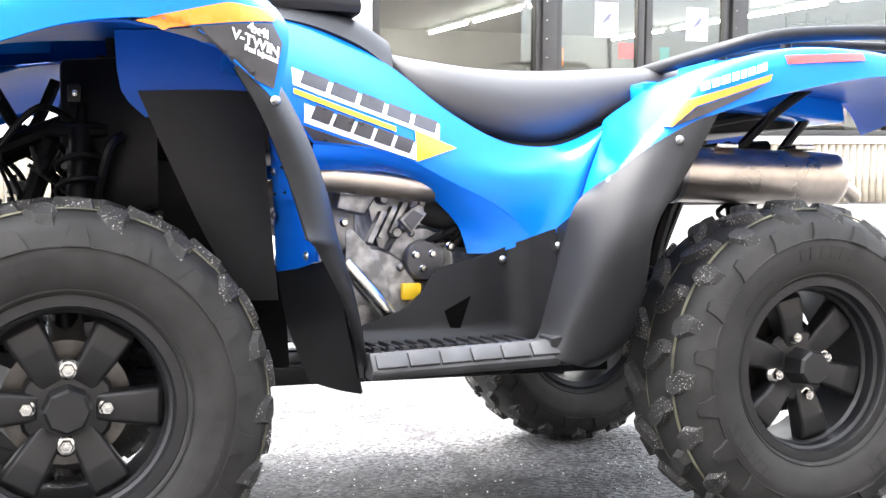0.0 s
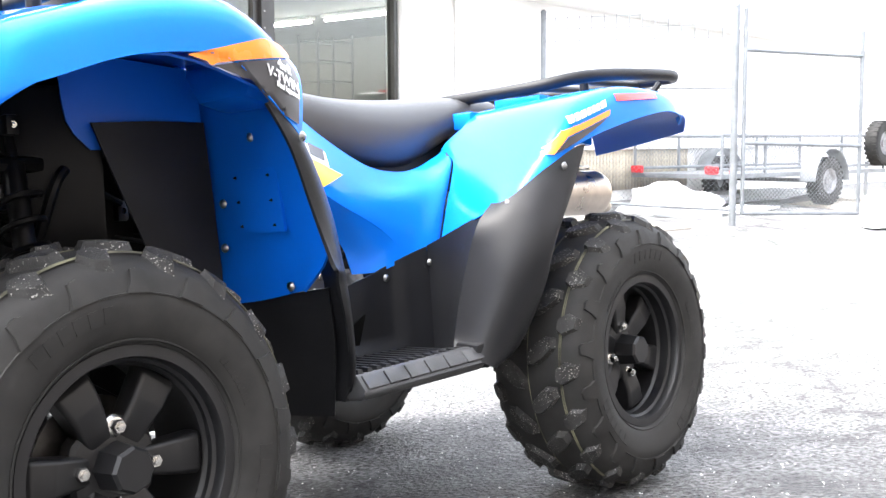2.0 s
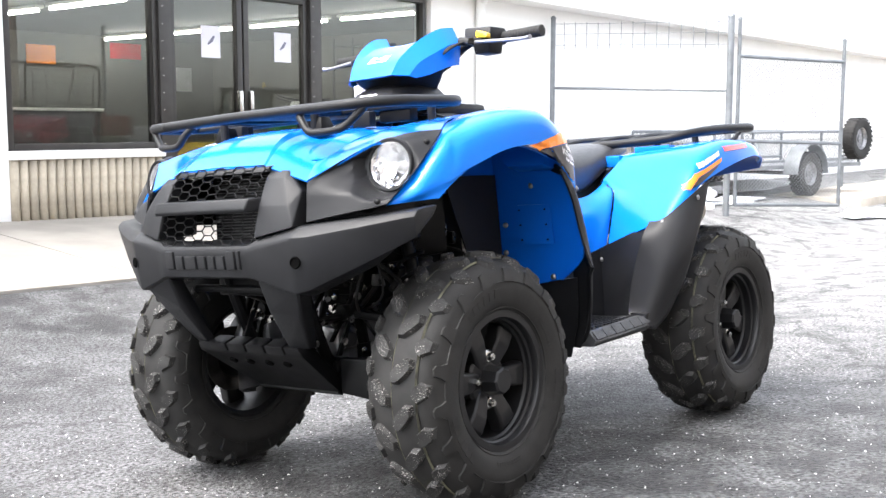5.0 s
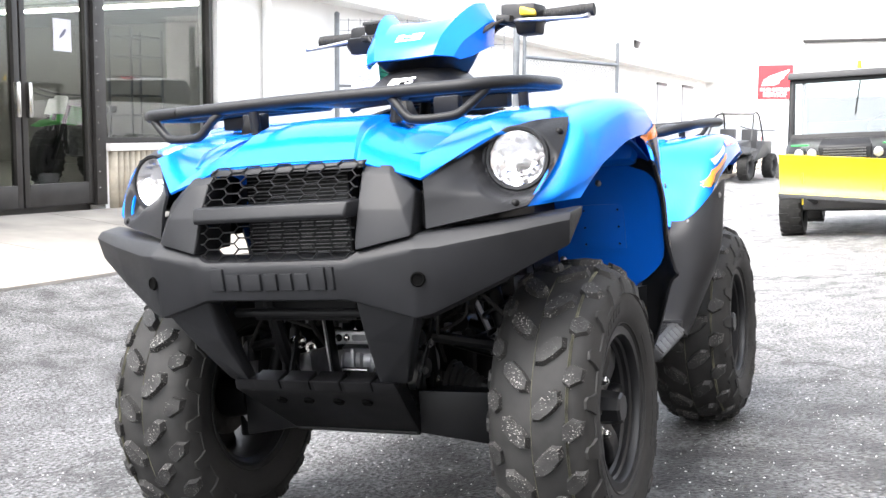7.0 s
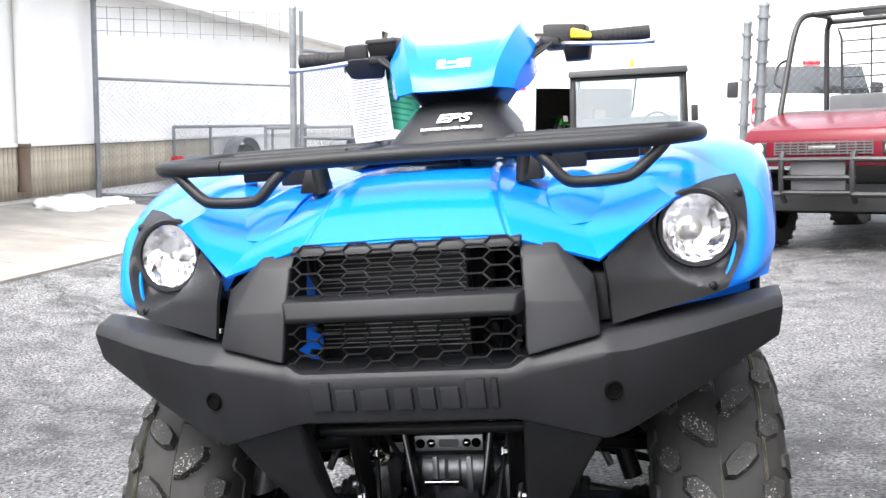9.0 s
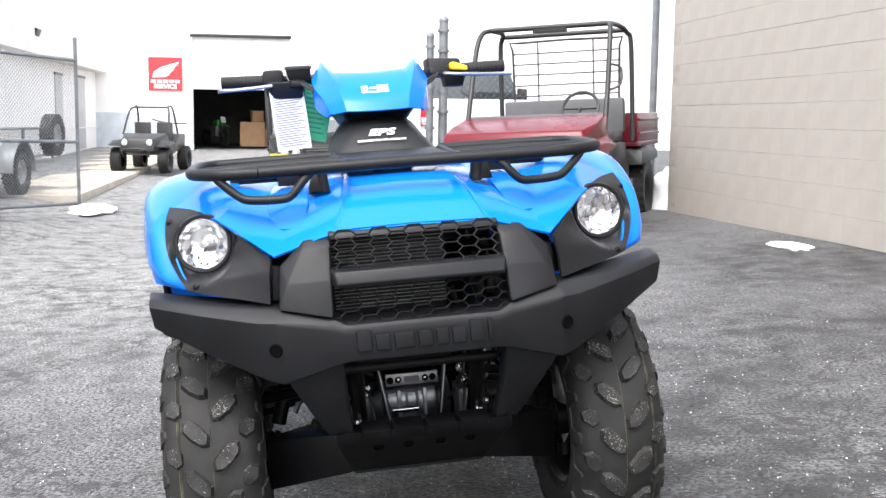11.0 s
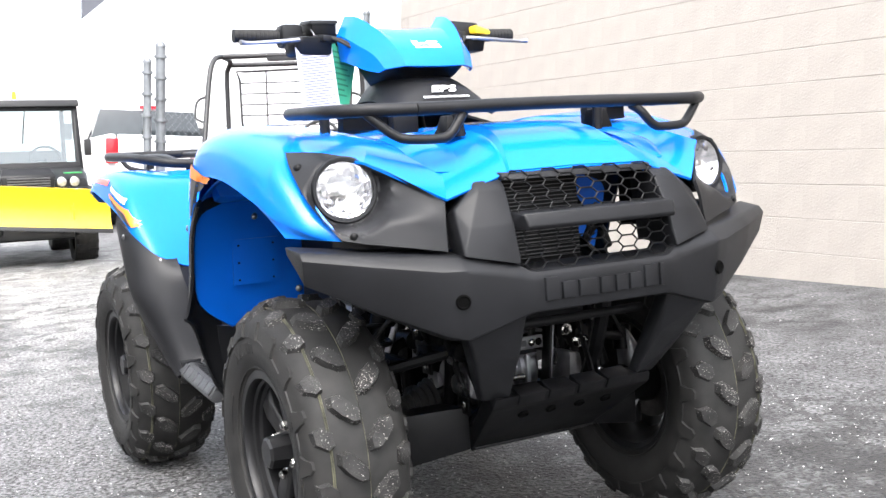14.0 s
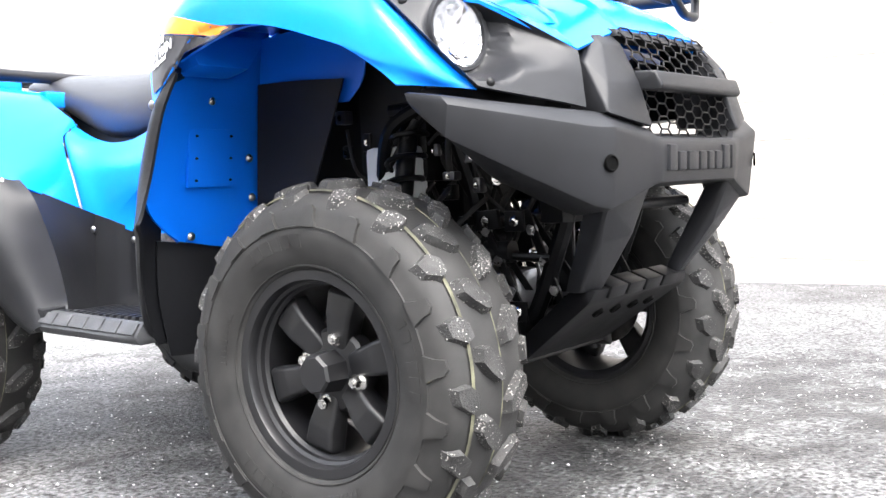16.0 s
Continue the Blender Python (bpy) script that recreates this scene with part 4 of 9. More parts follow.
# ---- bumper ----
def bumper_bar():
    half = [
        [(1.655, 0.0, 0.668), (1.722, 0.0, 0.656), (1.727, 0.0, 0.642), (1.722, 0.0, 0.582), (1.66, 0.0, 0.574)],
        [(1.655, 0.155, 0.668), (1.722, 0.155, 0.656), (1.727, 0.155, 0.642), (1.722, 0.155, 0.582), (1.66, 0.155, 0.574)],
        [(1.64, 0.175, 0.678), (1.712, 0.182, 0.672), (1.722, 0.185, 0.652), (1.716, 0.18, 0.575), (1.65, 0.175, 0.565)],
        [(1.61, 0.276, 0.702), (1.682, 0.289, 0.697), (1.714, 0.292, 0.672), (1.700, 0.284, 0.545), (1.63, 0.276, 0.535)],
    ]
    half += [
        [(1.605, 0.312, 0.704), (1.672, 0.322, 0.699), (1.700, 0.326, 0.672), (1.686, 0.314, 0.552), (1.62, 0.304, 0.545)],
        [(1.555, 0.425, 0.717), (1.626, 0.434, 0.709), (1.646, 0.440, 0.690), (1.632, 0.427, 0.605), (1.57, 0.417, 0.600)],
        [(1.506, 0.549, 0.732), (1.572, 0.542, 0.722), (1.585, 0.545, 0.708), (1.574, 0.538, 0.660), (1.515, 0.543, 0.712)]]
    net = [[(x, -y, z) for x, y, z in r] for r in reversed(half[1:])] + half
    bm = bmesh.new()
    rows = net
    rings = [[bm.verts.new(p) for p in r] for r in rows]
    for a, b in zip(rings, rings[1:]):
        for k in range(5):
            bm.faces.new((a[k], a[(k + 1) % 5], b[(k + 1) % 5], b[k]))
    bm.faces.new(rings[0])
    bm.faces.new(list(reversed(rings[-1])))
    bmesh.ops.bevel(bm, geom=list(bm.edges), offset=0.007, segments=2, profile=0.6, affect="EDGES", clamp_overlap=True)
    return bm


bumper = part("bumper", bumper_bar(), BLACK, atv, "textured black plastic front bumper", angle=30)


def bumper_leg():
    return hull([(1.715, 0.166, 0.60), (1.712, 0.19, 0.60), (1.690, 0.282, 0.555), (1.675, 0.168, 0.60), (1.645, 0.275, 0.55),
                 (1.672, 0.165, 0.50), (1.655, 0.245, 0.49), (1.605, 0.152, 0.405), (1.592, 0.205, 0.405), (1.575, 0.150, 0.405), (1.562, 0.202, 0.405)], 0.006)


both("bumper_leg", bumper_leg, BLACK, atv)


def pillar():
    bm = hull([(1.722, 0.178, 0.672), (1.697, 0.282, 0.694), (1.715, 0.180, 0.69), (1.700, 0.178, 0.745), (1.688, 0.262, 0.742), (1.668, 0.172, 0.808), (1.662, 0.228, 0.806), (1.648, 0.17, 0.826), (1.645, 0.222, 0.824),
                 (1.60, 0.178, 0.68), (1.60, 0.272, 0.70), (1.59, 0.17, 0.815), (1.60, 0.272, 0.765), (1.655, 0.276, 0.775), (1.60, 0.225, 0.815)], 0.005)
    return bm


both("grille_pillar", pillar, BLACK, atv, "faceted black grille pillar")
part("grille_bar", hull([(1.735, -0.165, 0.738), (1.735, 0.165, 0.738), (1.725, -0.172, 0.762), (1.725, 0.172, 0.762), (1.68, -0.18, 0.735), (1.68, 0.18, 0.735), (1.67, -0.18, 0.765), (1.67, 0.18, 0.765), (1.73, -0.168, 0.731), (1.73, 0.168, 0.731)], 0.004), BLACK, atv)
part("grille_cap", hull([(1.664, -0.172, 0.822), (1.664, 0.172, 0.822), (1.656, -0.172, 0.835), (1.656, 0.172, 0.835), (1.60, -0.18, 0.826), (1.60, 0.18, 0.826), (1.60, -0.18, 0.845), (1.60, 0.18, 0.845)], 0.003), BLACK, atv)


def hex_grille(z0, z1, x0, x1):
    """A honeycomb of thin bars between two heights."""
    bm = bmesh.new()
    cw, rows = 0.046, 3
    ch = (z1 - z0) / rows
    def at(y, z):
        f = (z - z0) / (z1 - z0)
        return Vector((x0 + (x1 - x0) * f, max(-0.172, min(0.172, y)), z))
    done = set()
    for c in range(-6, 7):
        for r in range(-1, rows + 2):
            cy = c * cw * 0.77
            cz = z0 + (r + (0.5 if c % 2 else 0.0)) * ch
            pts = [(cy - cw * 0.5, cz), (cy - cw * 0.27, cz + ch * 0.5), (cy + cw * 0.27, cz + ch * 0.5), (cy + cw * 0.5, cz), (cy + cw * 0.27, cz - ch * 0.5), (cy - cw * 0.27, cz - ch * 0.5)]
            for i in range(6):
                a, b = pts[i], pts[(i + 1) % 6]
                if min(a[1], b[1]) < z0 - ch * 0.55 or max(a[1], b[1]) > z1 + ch * 0.55 or max(abs(a[0]), abs(b[0])) > 0.19:
                    continue
                key = tuple(sorted(((round(a[0], 3), round(a[1], 3)), (round(b[0], 3), round(b[1], 3)))))
                if key in done:
                    continue
                done.add(key)
                p, q = at(*a), at(*b)
                if (q - p).length > 0.004:
                    add_tube(bm, [p, q], 0.0017, 1, 5)
    return bm


part("upper_grille", hex_grille(0.767, 0.828, 1.692, 1.662), BLACK_D, atv, "black honeycomb grille", angle=60)
part("lower_grille", hex_grille(0.670, 0.734, 1.708, 1.700), BLACK_D, atv, "black honeycomb grille", angle=60)
rad = part("radiator", box((1.50, -0.17, 0.52), (1.545, 0.075, 0.83), 0.006), BLACK_D, atv, "dark finned radiator behind the grille")
FIN = mat("dull_radiator_fin", (0.13, 0.13, 0.135), 0.5, metal=0.5, stain=0.2)
for k in range(22):
    z = 0.662 + k * 0.0075
    part("fin", tube([(1.547, -0.165, z), (1.547, 0.072, z)], 0.0011, 1, 4), FIN, rad)
# near-black colour that stands for the shade inside holes and slots
HOLE_SHADE = mat("hole_shade_black", (0.002, 0.002, 0.002), 0.9, spec=0.05)
# raised plain blocks on the bumper bar where the maker's name is moulded
KX = [(-0.137, 0.031), (-0.100, 0.030), (-0.063, 0.042), (-0.015, 0.030), (0.021, 0.027), (0.053, 0.030), (0.089, 0.031), (0.126, 0.012)]
for i, (y, w) in enumerate(KX):
    top = 0.645 if i in (0, 6, 7) else 0.634
    kb = hull([(1.720, y, 0.600), (1.720, y + w, 0.600), (1.723, y - 0.002, top), (1.723, y + w - 0.002, top), (1.7295, y + 0.002, 0.602), (1.7295, y + w - 0.002, 0.602), (1.7315, y, top - 0.002), (1.7315, y + w - 0.004, top - 0.002)], 0.0012)
    part("raised_mark", kb, BLACK, bumper, "raised plain block" if i == 0 else "")
for s in (1, -1):
    m = along((1.7005, s * 0.2935, 0.6165), (1.797, s * 0.3275, 0.6165))
    part("mounting_hole", lathe([(0.0, 0.0072), (0.0095, 0.0075), (0.0108, 0.0098), (0.0122, 0.0096), (0.014, 0.006)], m, 24), HOLE_SHADE, bumper, "near-black disc painted as the shade in a bolt hole")
part("cross_tube", tube([(1.62, -0.16, 0.546), (1.62, 0.16, 0.546)], 0.0095), BLACK_D, atv)
part("cross_tube", tube([(1.575, -0.17, 0.60), (1.575, 0.17, 0.60)], 0.012), BLACK_D, atv)


def skid():
    bm = bmesh.new()
    add_hull(bm, [(1.612, -0.185, 0.408), (1.612, 0.185, 0.408), (1.60, -0.19, 0.385), (1.60, 0.19, 0.385), (1.43, -0.148, 0.262), (1.43, 0.148, 0.262), (1.42, -0.148, 0.30), (1.42, 0.148, 0.30), (1.57, -0.185, 0.415), (1.57, 0.185, 0.415)], 0.006)
    add_hull(bm, [(1.45, -0.148, 0.27), (1.45, 0.148, 0.27), (1.44, -0.148, 0.30), (1.44, 0.148, 0.30), (0.2, -0.14, 0.262), (0.2, 0.14, 0.262), (0.2, -0.14, 0.30), (0.2, 0.14, 0.30)], 0.006)
    for y in (-0.105, -0.035, 0.035, 0.105):
        add_hull(bm, [(1.617, y - 0.03, 0.409), (1.617, y + 0.03, 0.409), (1.607, y - 0.03, 0.388), (1.607, y + 0.03, 0.388), (1.58, y - 0.03, 0.424), (1.58, y + 0.03, 0.424), (1.57, y - 0.03, 0.40), (1.57, y + 0.03, 0.40)], 0.003)
    return bm


skp = part("skid_plate", skid(), BLACK_D, atv, "black plastic skid plate", angle=30)
for y in (-0.10, -0.035, 0.035, 0.10):
    # bolt recess as a shallow ring, its shade put into the colour
    part("bolt_recess", lathe([(0.0, 0.003), (0.007, 0.0032), (0.009, 0.0055), (0.0105, 0.005), (0.012, 0.0)], along((1.566, y, 0.3605), (1.566 + 0.58, y, 0.3605 - 0.81)), 16), HOLE_SHADE, skp)
for y in (-0.165, 0.165):
    bb = bmesh.new()
    bolt_at(bb, (1.598, y, 0.392), (0.9, 0, -0.4), 0.0075)
    part("skid_bolt", bb, BLACK_D, skp)


def arm_guard():
    return hull([(1.44, 0.15, 0.36), (1.44, 0.15, 0.27), (1.36, 0.34, 0.345), (1.36, 0.34, 0.225), (1.16, 0.14, 0.33), (1.16, 0.14, 0.27), (1.20, 0.34, 0.31), (1.20, 0.34, 0.235)], 0.006)


both("arm_guard", arm_guard, BLACK_D, atv, "black lower arm guard")

# ---- handlebar, cowl and pod ----
def cowl_mesh():
    """Faceted cowl: a sunk middle between two ridges that rise to horns at the back."""
    half = [
        [(1.122, 0.0, 1.084), (1.12, 0.058, 1.085), (1.116, 0.078, 1.086), (1.084, 0.116, 1.082), (1.064, 0.124, 1.076)],
        [(1.1, 0.0, 1.118), (1.098, 0.064, 1.12), (1.09, 0.088, 1.131), (1.054, 0.129, 1.118), (1.024, 0.138, 1.086)],
        [(1.046, 0.0, 1.157), (1.046, 0.078, 1.16), (1.036, 0.106, 1.178), (0.996, 0.146, 1.15), (0.979, 0.148, 1.102)],
        [(0.979, 0.0, 1.186), (0.979, 0.092, 1.19), (0.964, 0.121, 1.217), (0.939, 0.152, 1.174), (0.934, 0.150, 1.114)],
        [(0.914, 0.0, 1.19), (0.914, 0.098, 1.196), (0.899, 0.127, 1.228), (0.894, 0.150, 1.18), (0.899, 0.146, 1.119)]]
    net = [[(x, -y, z) for x, y, z in reversed(r[1:])] + r for r in half]
    return sheet(net, 4, 1, 0.006, True)


cowl = part("handlebar_cowl", cowl_mesh(), BLUE, atv, "glossy blue faceted handlebar cowl", angle=18)
part("cowl_underside", hull([(1.094, -0.09, 1.084), (1.094, 0.09, 1.084), (0.944, -0.135, 1.114), (0.944, 0.135, 1.114), (0.924, -0.125, 1.179), (0.924, 0.125, 1.179), (1.044, -0.05, 1.039), (1.044, 0.05, 1.039), (0.924, -0.08, 1.044), (0.924, 0.08, 1.044)], 0.012), BLACK_D, atv)


def pod_mesh():
    half = [
        [(1.175, 0.0, 0.978), (1.175, 0.08, 0.976), (1.165, 0.125, 0.974), (1.12, 0.145, 0.972)],
        [(1.15, 0.0, 1.014), (1.145, 0.075, 1.011), (1.13, 0.115, 0.999), (1.09, 0.14, 0.982)],
        [(1.1, 0.0, 1.054), (1.095, 0.06, 1.05), (1.08, 0.095, 1.034), (1.05, 0.125, 1.006)],
        [(1.02, 0.0, 1.076), (1.02, 0.055, 1.072), (1.01, 0.09, 1.056), (0.99, 0.12, 1.016)],
        [(0.92, 0.0, 1.076), (0.92, 0.05, 1.071), (0.92, 0.085, 1.056), (0.91, 0.115, 1.016)]]
    net = [[(x, -y, z) for x, y, z in reversed(r[1:])] + r for r in half]
    return sheet(net, 4, 4, 0.006, True)


def slope_pose(o):
    """Faces forward and up, for print on the pod's sloping front."""
    return Matrix(((0, -0.70, 0.714, o[0]), (1, 0, 0, o[1]), (0, 0.714, 0.70, o[2]), (0, 0, 0, 1)))


pod = part("steering_pod", pod_mesh(), BLACK, atv, "satin black steering pod")
words("EPS", 0.030, slope_pose((1.1405, 0.0, 1.0290)), DEC_W, pod, "printed_letters", 0.0006, 0.0008, shear=0.25, squeeze=1.5)
words("ELECTRIC POWER STEERING", 0.0085, slope_pose((1.1590, 0.0, 1.0100)), DEC_W, pod, "printed_letters", 0.0006, 0.0002, squeeze=1.1)
part("dash_panel", box((0.72, -0.10, 0.985), (0.95, 0.10, 1.02), 0.015), BLACK, atv)


LEVER = mat("dull_lever_metal", (0.30, 0.30, 0.32), 0.4, metal=0.8, stain=0.1)


def bar_mesh():
    return tube([(0.833, 0.385, 1.191), (0.836, 0.27, 1.189), (0.863, 0.16, 1.181), (0.893, 0.10, 1.126), (0.898, 0.03, 1.101), (0.898, -0.03, 1.101), (0.893, -0.10, 1.126), (0.863, -0.16, 1.181), (0.836, -0.27, 1.189), (0.833, -0.385, 1.191)], 0.0111, 4, 12)


hb = part("handlebar", bar_mesh(), BLACK_D, atv, "black handlebar with rubber grips")
for s in (1, -1):
    gr = bmesh.new()
    prof = [(0.0, 0.0)]
    for k in range(12):
        prof += [(0.0165, 0.002 + k * 0.0105), (0.0165, 0.008 + k * 0.0105), (0.0155, 0.0085 + k * 0.0105), (0.0155, 0.012 + k * 0.0105)]
    prof += [(0.019, 0.13), (0.019, 0.135), (0.0, 0.136)]
    add_lathe(gr, prof, along((0.8325, s * 0.39, 1.191), (0.836, s * 0.27, 1.189)), 16)
    part("grip", gr, RUBBER, hb, "ribbed rubber grip", angle=50)
    lev = tube([(0.893, s * 0.20, 1.176), (0.918, s * 0.24, 1.172), (0.913, s * 0.30, 1.168), (0.9, s * 0.37, 1.166), (0.903, s * 0.395, 1.167)], [0.006, 0.0055, 0.005, 0.0045, 0.007], 4, 8)
    part("brake_lever", lev, LEVER, hb, "dull grey metal brake lever")
    if s < 0:
        sw = bmesh.new()
        add_box(sw, (0.815, -0.278, 1.160), (0.868, -0.222, 1.216), 0.012)
        add_hull(sw, [(0.85, -0.272, 1.185), (0.85, -0.165, 1.182), (0.93, -0.255, 1.178), (0.935, -0.175, 1.176), (0.85, -0.268, 1.135), (0.85, -0.168, 1.128), (0.915, -0.25, 1.135), (0.92, -0.175, 1.130), (0.90, -0.274, 1.155)], 0.009)
        add_hull(sw, [(0.90, -0.215, 1.184), (0.945, -0.205, 1.180), (0.90, -0.165, 1.182), (0.94, -0.168, 1.176), (0.90, -0.215, 1.166), (0.945, -0.205, 1.164), (0.90, -0.165, 1.16), (0.94, -0.168, 1.16)], 0.005)
        part("switch_box", sw, BLACK, hb, "black switch and brake housing")
        res = part("reservoir", hull([(0.835, -0.212, 1.180), (0.90, -0.212, 1.176), (0.835, -0.152, 1.180), (0.90, -0.152, 1.176), (0.833, -0.216, 1.221), (0.903, -0.216, 1.215), (0.833, -0.150, 1.221), (0.903, -0.150, 1.215)], 0.004), BLACK_D, hb, "square black brake fluid reservoir")
        part("lid", hull([(0.830, -0.219, 1.216), (0.906, -0.219, 1.210), (0.830, -0.147, 1.216), (0.906, -0.147, 1.210), (0.832, -0.217, 1.225), (0.904, -0.217, 1.219), (0.832, -0.149, 1.225), (0.904, -0.149, 1.219)], 0.002), BLACK, res)
        part("bar_clamp", hull([(0.845, -0.150, 1.160), (0.895, -0.150, 1.160), (0.845, -0.128, 1.150), (0.895, -0.128, 1.145), (0.85, -0.150, 1.195), (0.89, -0.150, 1.192), (0.85, -0.130, 1.180), (0.89, -0.130, 1.178)], 0.004), BLACK_D, hb)
    else:
        sw = bmesh.new()
        add_hull(sw, [(0.82, 0.165, 1.168), (0.82, 0.262, 1.168), (0.905, 0.17, 1.172), (0.90, 0.258, 1.172), (0.825, 0.160, 1.220), (0.825, 0.264, 1.216), (0.895, 0.165, 1.222), (0.89, 0.255, 1.216)], 0.009)
        add_hull(sw, [(0.88, 0.155, 1.172), (0.88, 0.205, 1.166), (0.93, 0.165, 1.176), (0.925, 0.200, 1.170), (0.88, 0.155, 1.194), (0.88, 0.205, 1.190), (0.925, 0.165, 1.194), (0.92, 0.200, 1.188)], 0.005)
        part("switch_box", sw, BLACK, hb, "black throttle and switch housing")
        part("reservoir", hull([(0.85, 0.208, 1.140), (0.85, 0.262, 1.140), (0.91, 0.212, 1.140), (0.905, 0.258, 1.140), (0.85, 0.203, 1.172), (0.85, 0.268, 1.172), (0.915, 0.207, 1.172), (0.91, 0.264, 1.172)], 0.005), BLACK_D, hb, "square black brake master cylinder")
        part("throttle_lever", hull([(0.895, 0.222, 1.186), (0.925, 0.226, 1.184), (0.90, 0.262, 1.180), (0.93, 0.270, 1.180), (0.895, 0.222, 1.204), (0.925, 0.228, 1.206), (0.90, 0.262, 1.194), (0.925, 0.268, 1.192)], 0.004), YELLOW, hb, "yellow thumb throttle lever")
    for k in range(2):
        part("cable", tube([(0.888, s * 0.19, 1.171 + 0.012 * k), (0.953, s * (0.165 + 0.01 * k), 1.166), (0.983, s * 0.11, 1.116), (0.958, s * 0.06, 1.056)], 0.0036, 6, 7), RUBBER, hb)

# hang tags on the bar
tag = thing("paper_tag", atv.matrix_basis @ Matrix.Translation((0.915, -0.215, 1.165)) @ pose(0, 0, 0, 4, 0, -6), "white printed paper tag hanging from the handlebar", "tag")
part("sheet", box((-0.0005, -0.05, -0.165), (0.0005, 0.04, 0.0)), WHITE_P, tag, smooth=False)
for k in range(23):
    part("print_line", box((0.0007, -0.043, -0.018 - k * 0.0062), (0.0011, 0.033 - 0.009 * ((k * 7) % 3), -0.0158 - k * 0.0062)), GREY_INK, tag, smooth=False)
part("string", tube([(0, 0.0, -0.004), (-0.012, 0.004, 0.02), (-0.02, 0.0, 0.032)], 0.001, 3, 5), WHITE_P, tag)
tag2 = thing("paper_tag", atv.matrix_basis @ Matrix.Translation((0.885, -0.128, 1.168)) @ pose(0, 0, 0, -14, 0, 4), "green printed paper tag hanging from the handlebar", "tag")
part("sheet", box((-0.0005, -0.04, -0.15), (0.0005, 0.04, 0.0)), GREEN_P, tag2, smooth=False)
for k in range(9):
    part("print_line", box((0.0007, -0.032, -0.03 - k * 0.0125), (0.0011, 0.03 - 0.008 * (k % 2), -0.026 - k * 0.0125)), mat("printed_dark_green", (0.02, 0.2, 0.12), 0.7) if k == 0 else bpy.data.materials["printed_dark_green"], tag2, smooth=False)
part("string", tube([(0, 0.0, -0.004), (-0.012, 0.004, 0.015), (-0.02, 0.0, 0.03)], 0.001, 3, 5), WHITE_P, tag2)

# ---- racks ----
def front_rack():
    """A long front tube whose ends turn back and in again, with two cross bars a side and a flat plate in the middle."""
    r = part("front_rack", tube([(1.582, -0.30, 0.962), (1.587, 0.0, 0.964), (1.582, 0.30, 0.962), (1.560, 0.385, 0.964), (1.50, 0.436, 0.967), (1.40, 0.444, 0.971), (1.31, 0.440, 0.975), (1.262, 0.415, 0.978), (1.25, 0.36, 0.979), (1.25, 0.13, 0.980)], 0.0128, 5, 12), BLACK, atv, "black tubular front carrier rack")
    part("rack_tube", tube([(1.582, -0.30, 0.962), (1.560, -0.385, 0.964), (1.50, -0.436, 0.967), (1.40, -0.444, 0.971), (1.31, -0.440, 0.975), (1.262, -0.415, 0.978), (1.25, -0.36, 0.979), (1.25, -0.13, 0.980)], 0.0128, 5, 12), BLACK, r)
    for s in (1, -1):
        for x in (1.475, 1.365):
            part("rack_tube", tube([(x, s * 0.436, 0.968), (x, s * 0.28, 0.972), (x, s * 0.125, 0.972)], 0.0095, 2, 10), BLACK, r)
        part("rack_tube", tube([(1.578, s * 0.125, 0.964), (1.42, s * 0.125, 0.970), (1.25, s * 0.128, 0.980)], 0.0105, 2, 10), BLACK, r)
        part("rack_loop", tube([(1.575, s * 0.195, 0.955), (1.587, s * 0.212, 0.940), (1.592, s * 0.238, 0.912), (1.590, s * 0.262, 0.906), (1.582, s * 0.318, 0.908), (1.574, s * 0.342, 0.916), (1.562, s * 0.375, 0.944), (1.556, s * 0.388, 0.958)], 0.0092, 4, 10), BLACK, r)
        part("rack_stay", tube([(1.50, s * 0.17, 0.966), (1.50, s * 0.165, 0.910)], 0.011, 1, 10), BLACK, r)
        part("rack_stay", tube([(1.29, s * 0.36, 0.972), (1.29, s * 0.36, 0.93)], 0.011, 1, 10), BLACK, r)
        part("rack_bracket", box((1.33, s * 0.30 - 0.05, 0.934), (1.36, s * 0.30 + 0.05, 0.966), 0.004), BLACK_D, r)
        part("rack_bracket", hull([(1.50, s * 0.16, 0.952), (1.50, s * 0.19, 0.952), (1.47, s * 0.16, 0.952), (1.47, s * 0.19, 0.952), (1.51, s * 0.155, 0.912), (1.51, s * 0.20, 0.912), (1.46, s * 0.155, 0.916), (1.46, s * 0.20, 0.916)], 0.003), BLACK_D, r)
        part("rack_bracket", box((1.385, s * 0.235 - 0.028, 0.925), (1.41, s * 0.235 + 0.028, 0.962), 0.004), BLACK, r)
    part("rack_plate", hull([(1.46, -0.118, 0.966), (1.46, 0.118, 0.966), (1.46, -0.118, 0.975), (1.46, 0.118, 0.975), (1.18, -0.122, 0.975), (1.18, 0.122, 0.975), (1.18, -0.122, 0.985), (1.18, 0.122, 0.985)], 0.003), BLACK, r, "flat black plate in the middle of the rack")


front_rack()


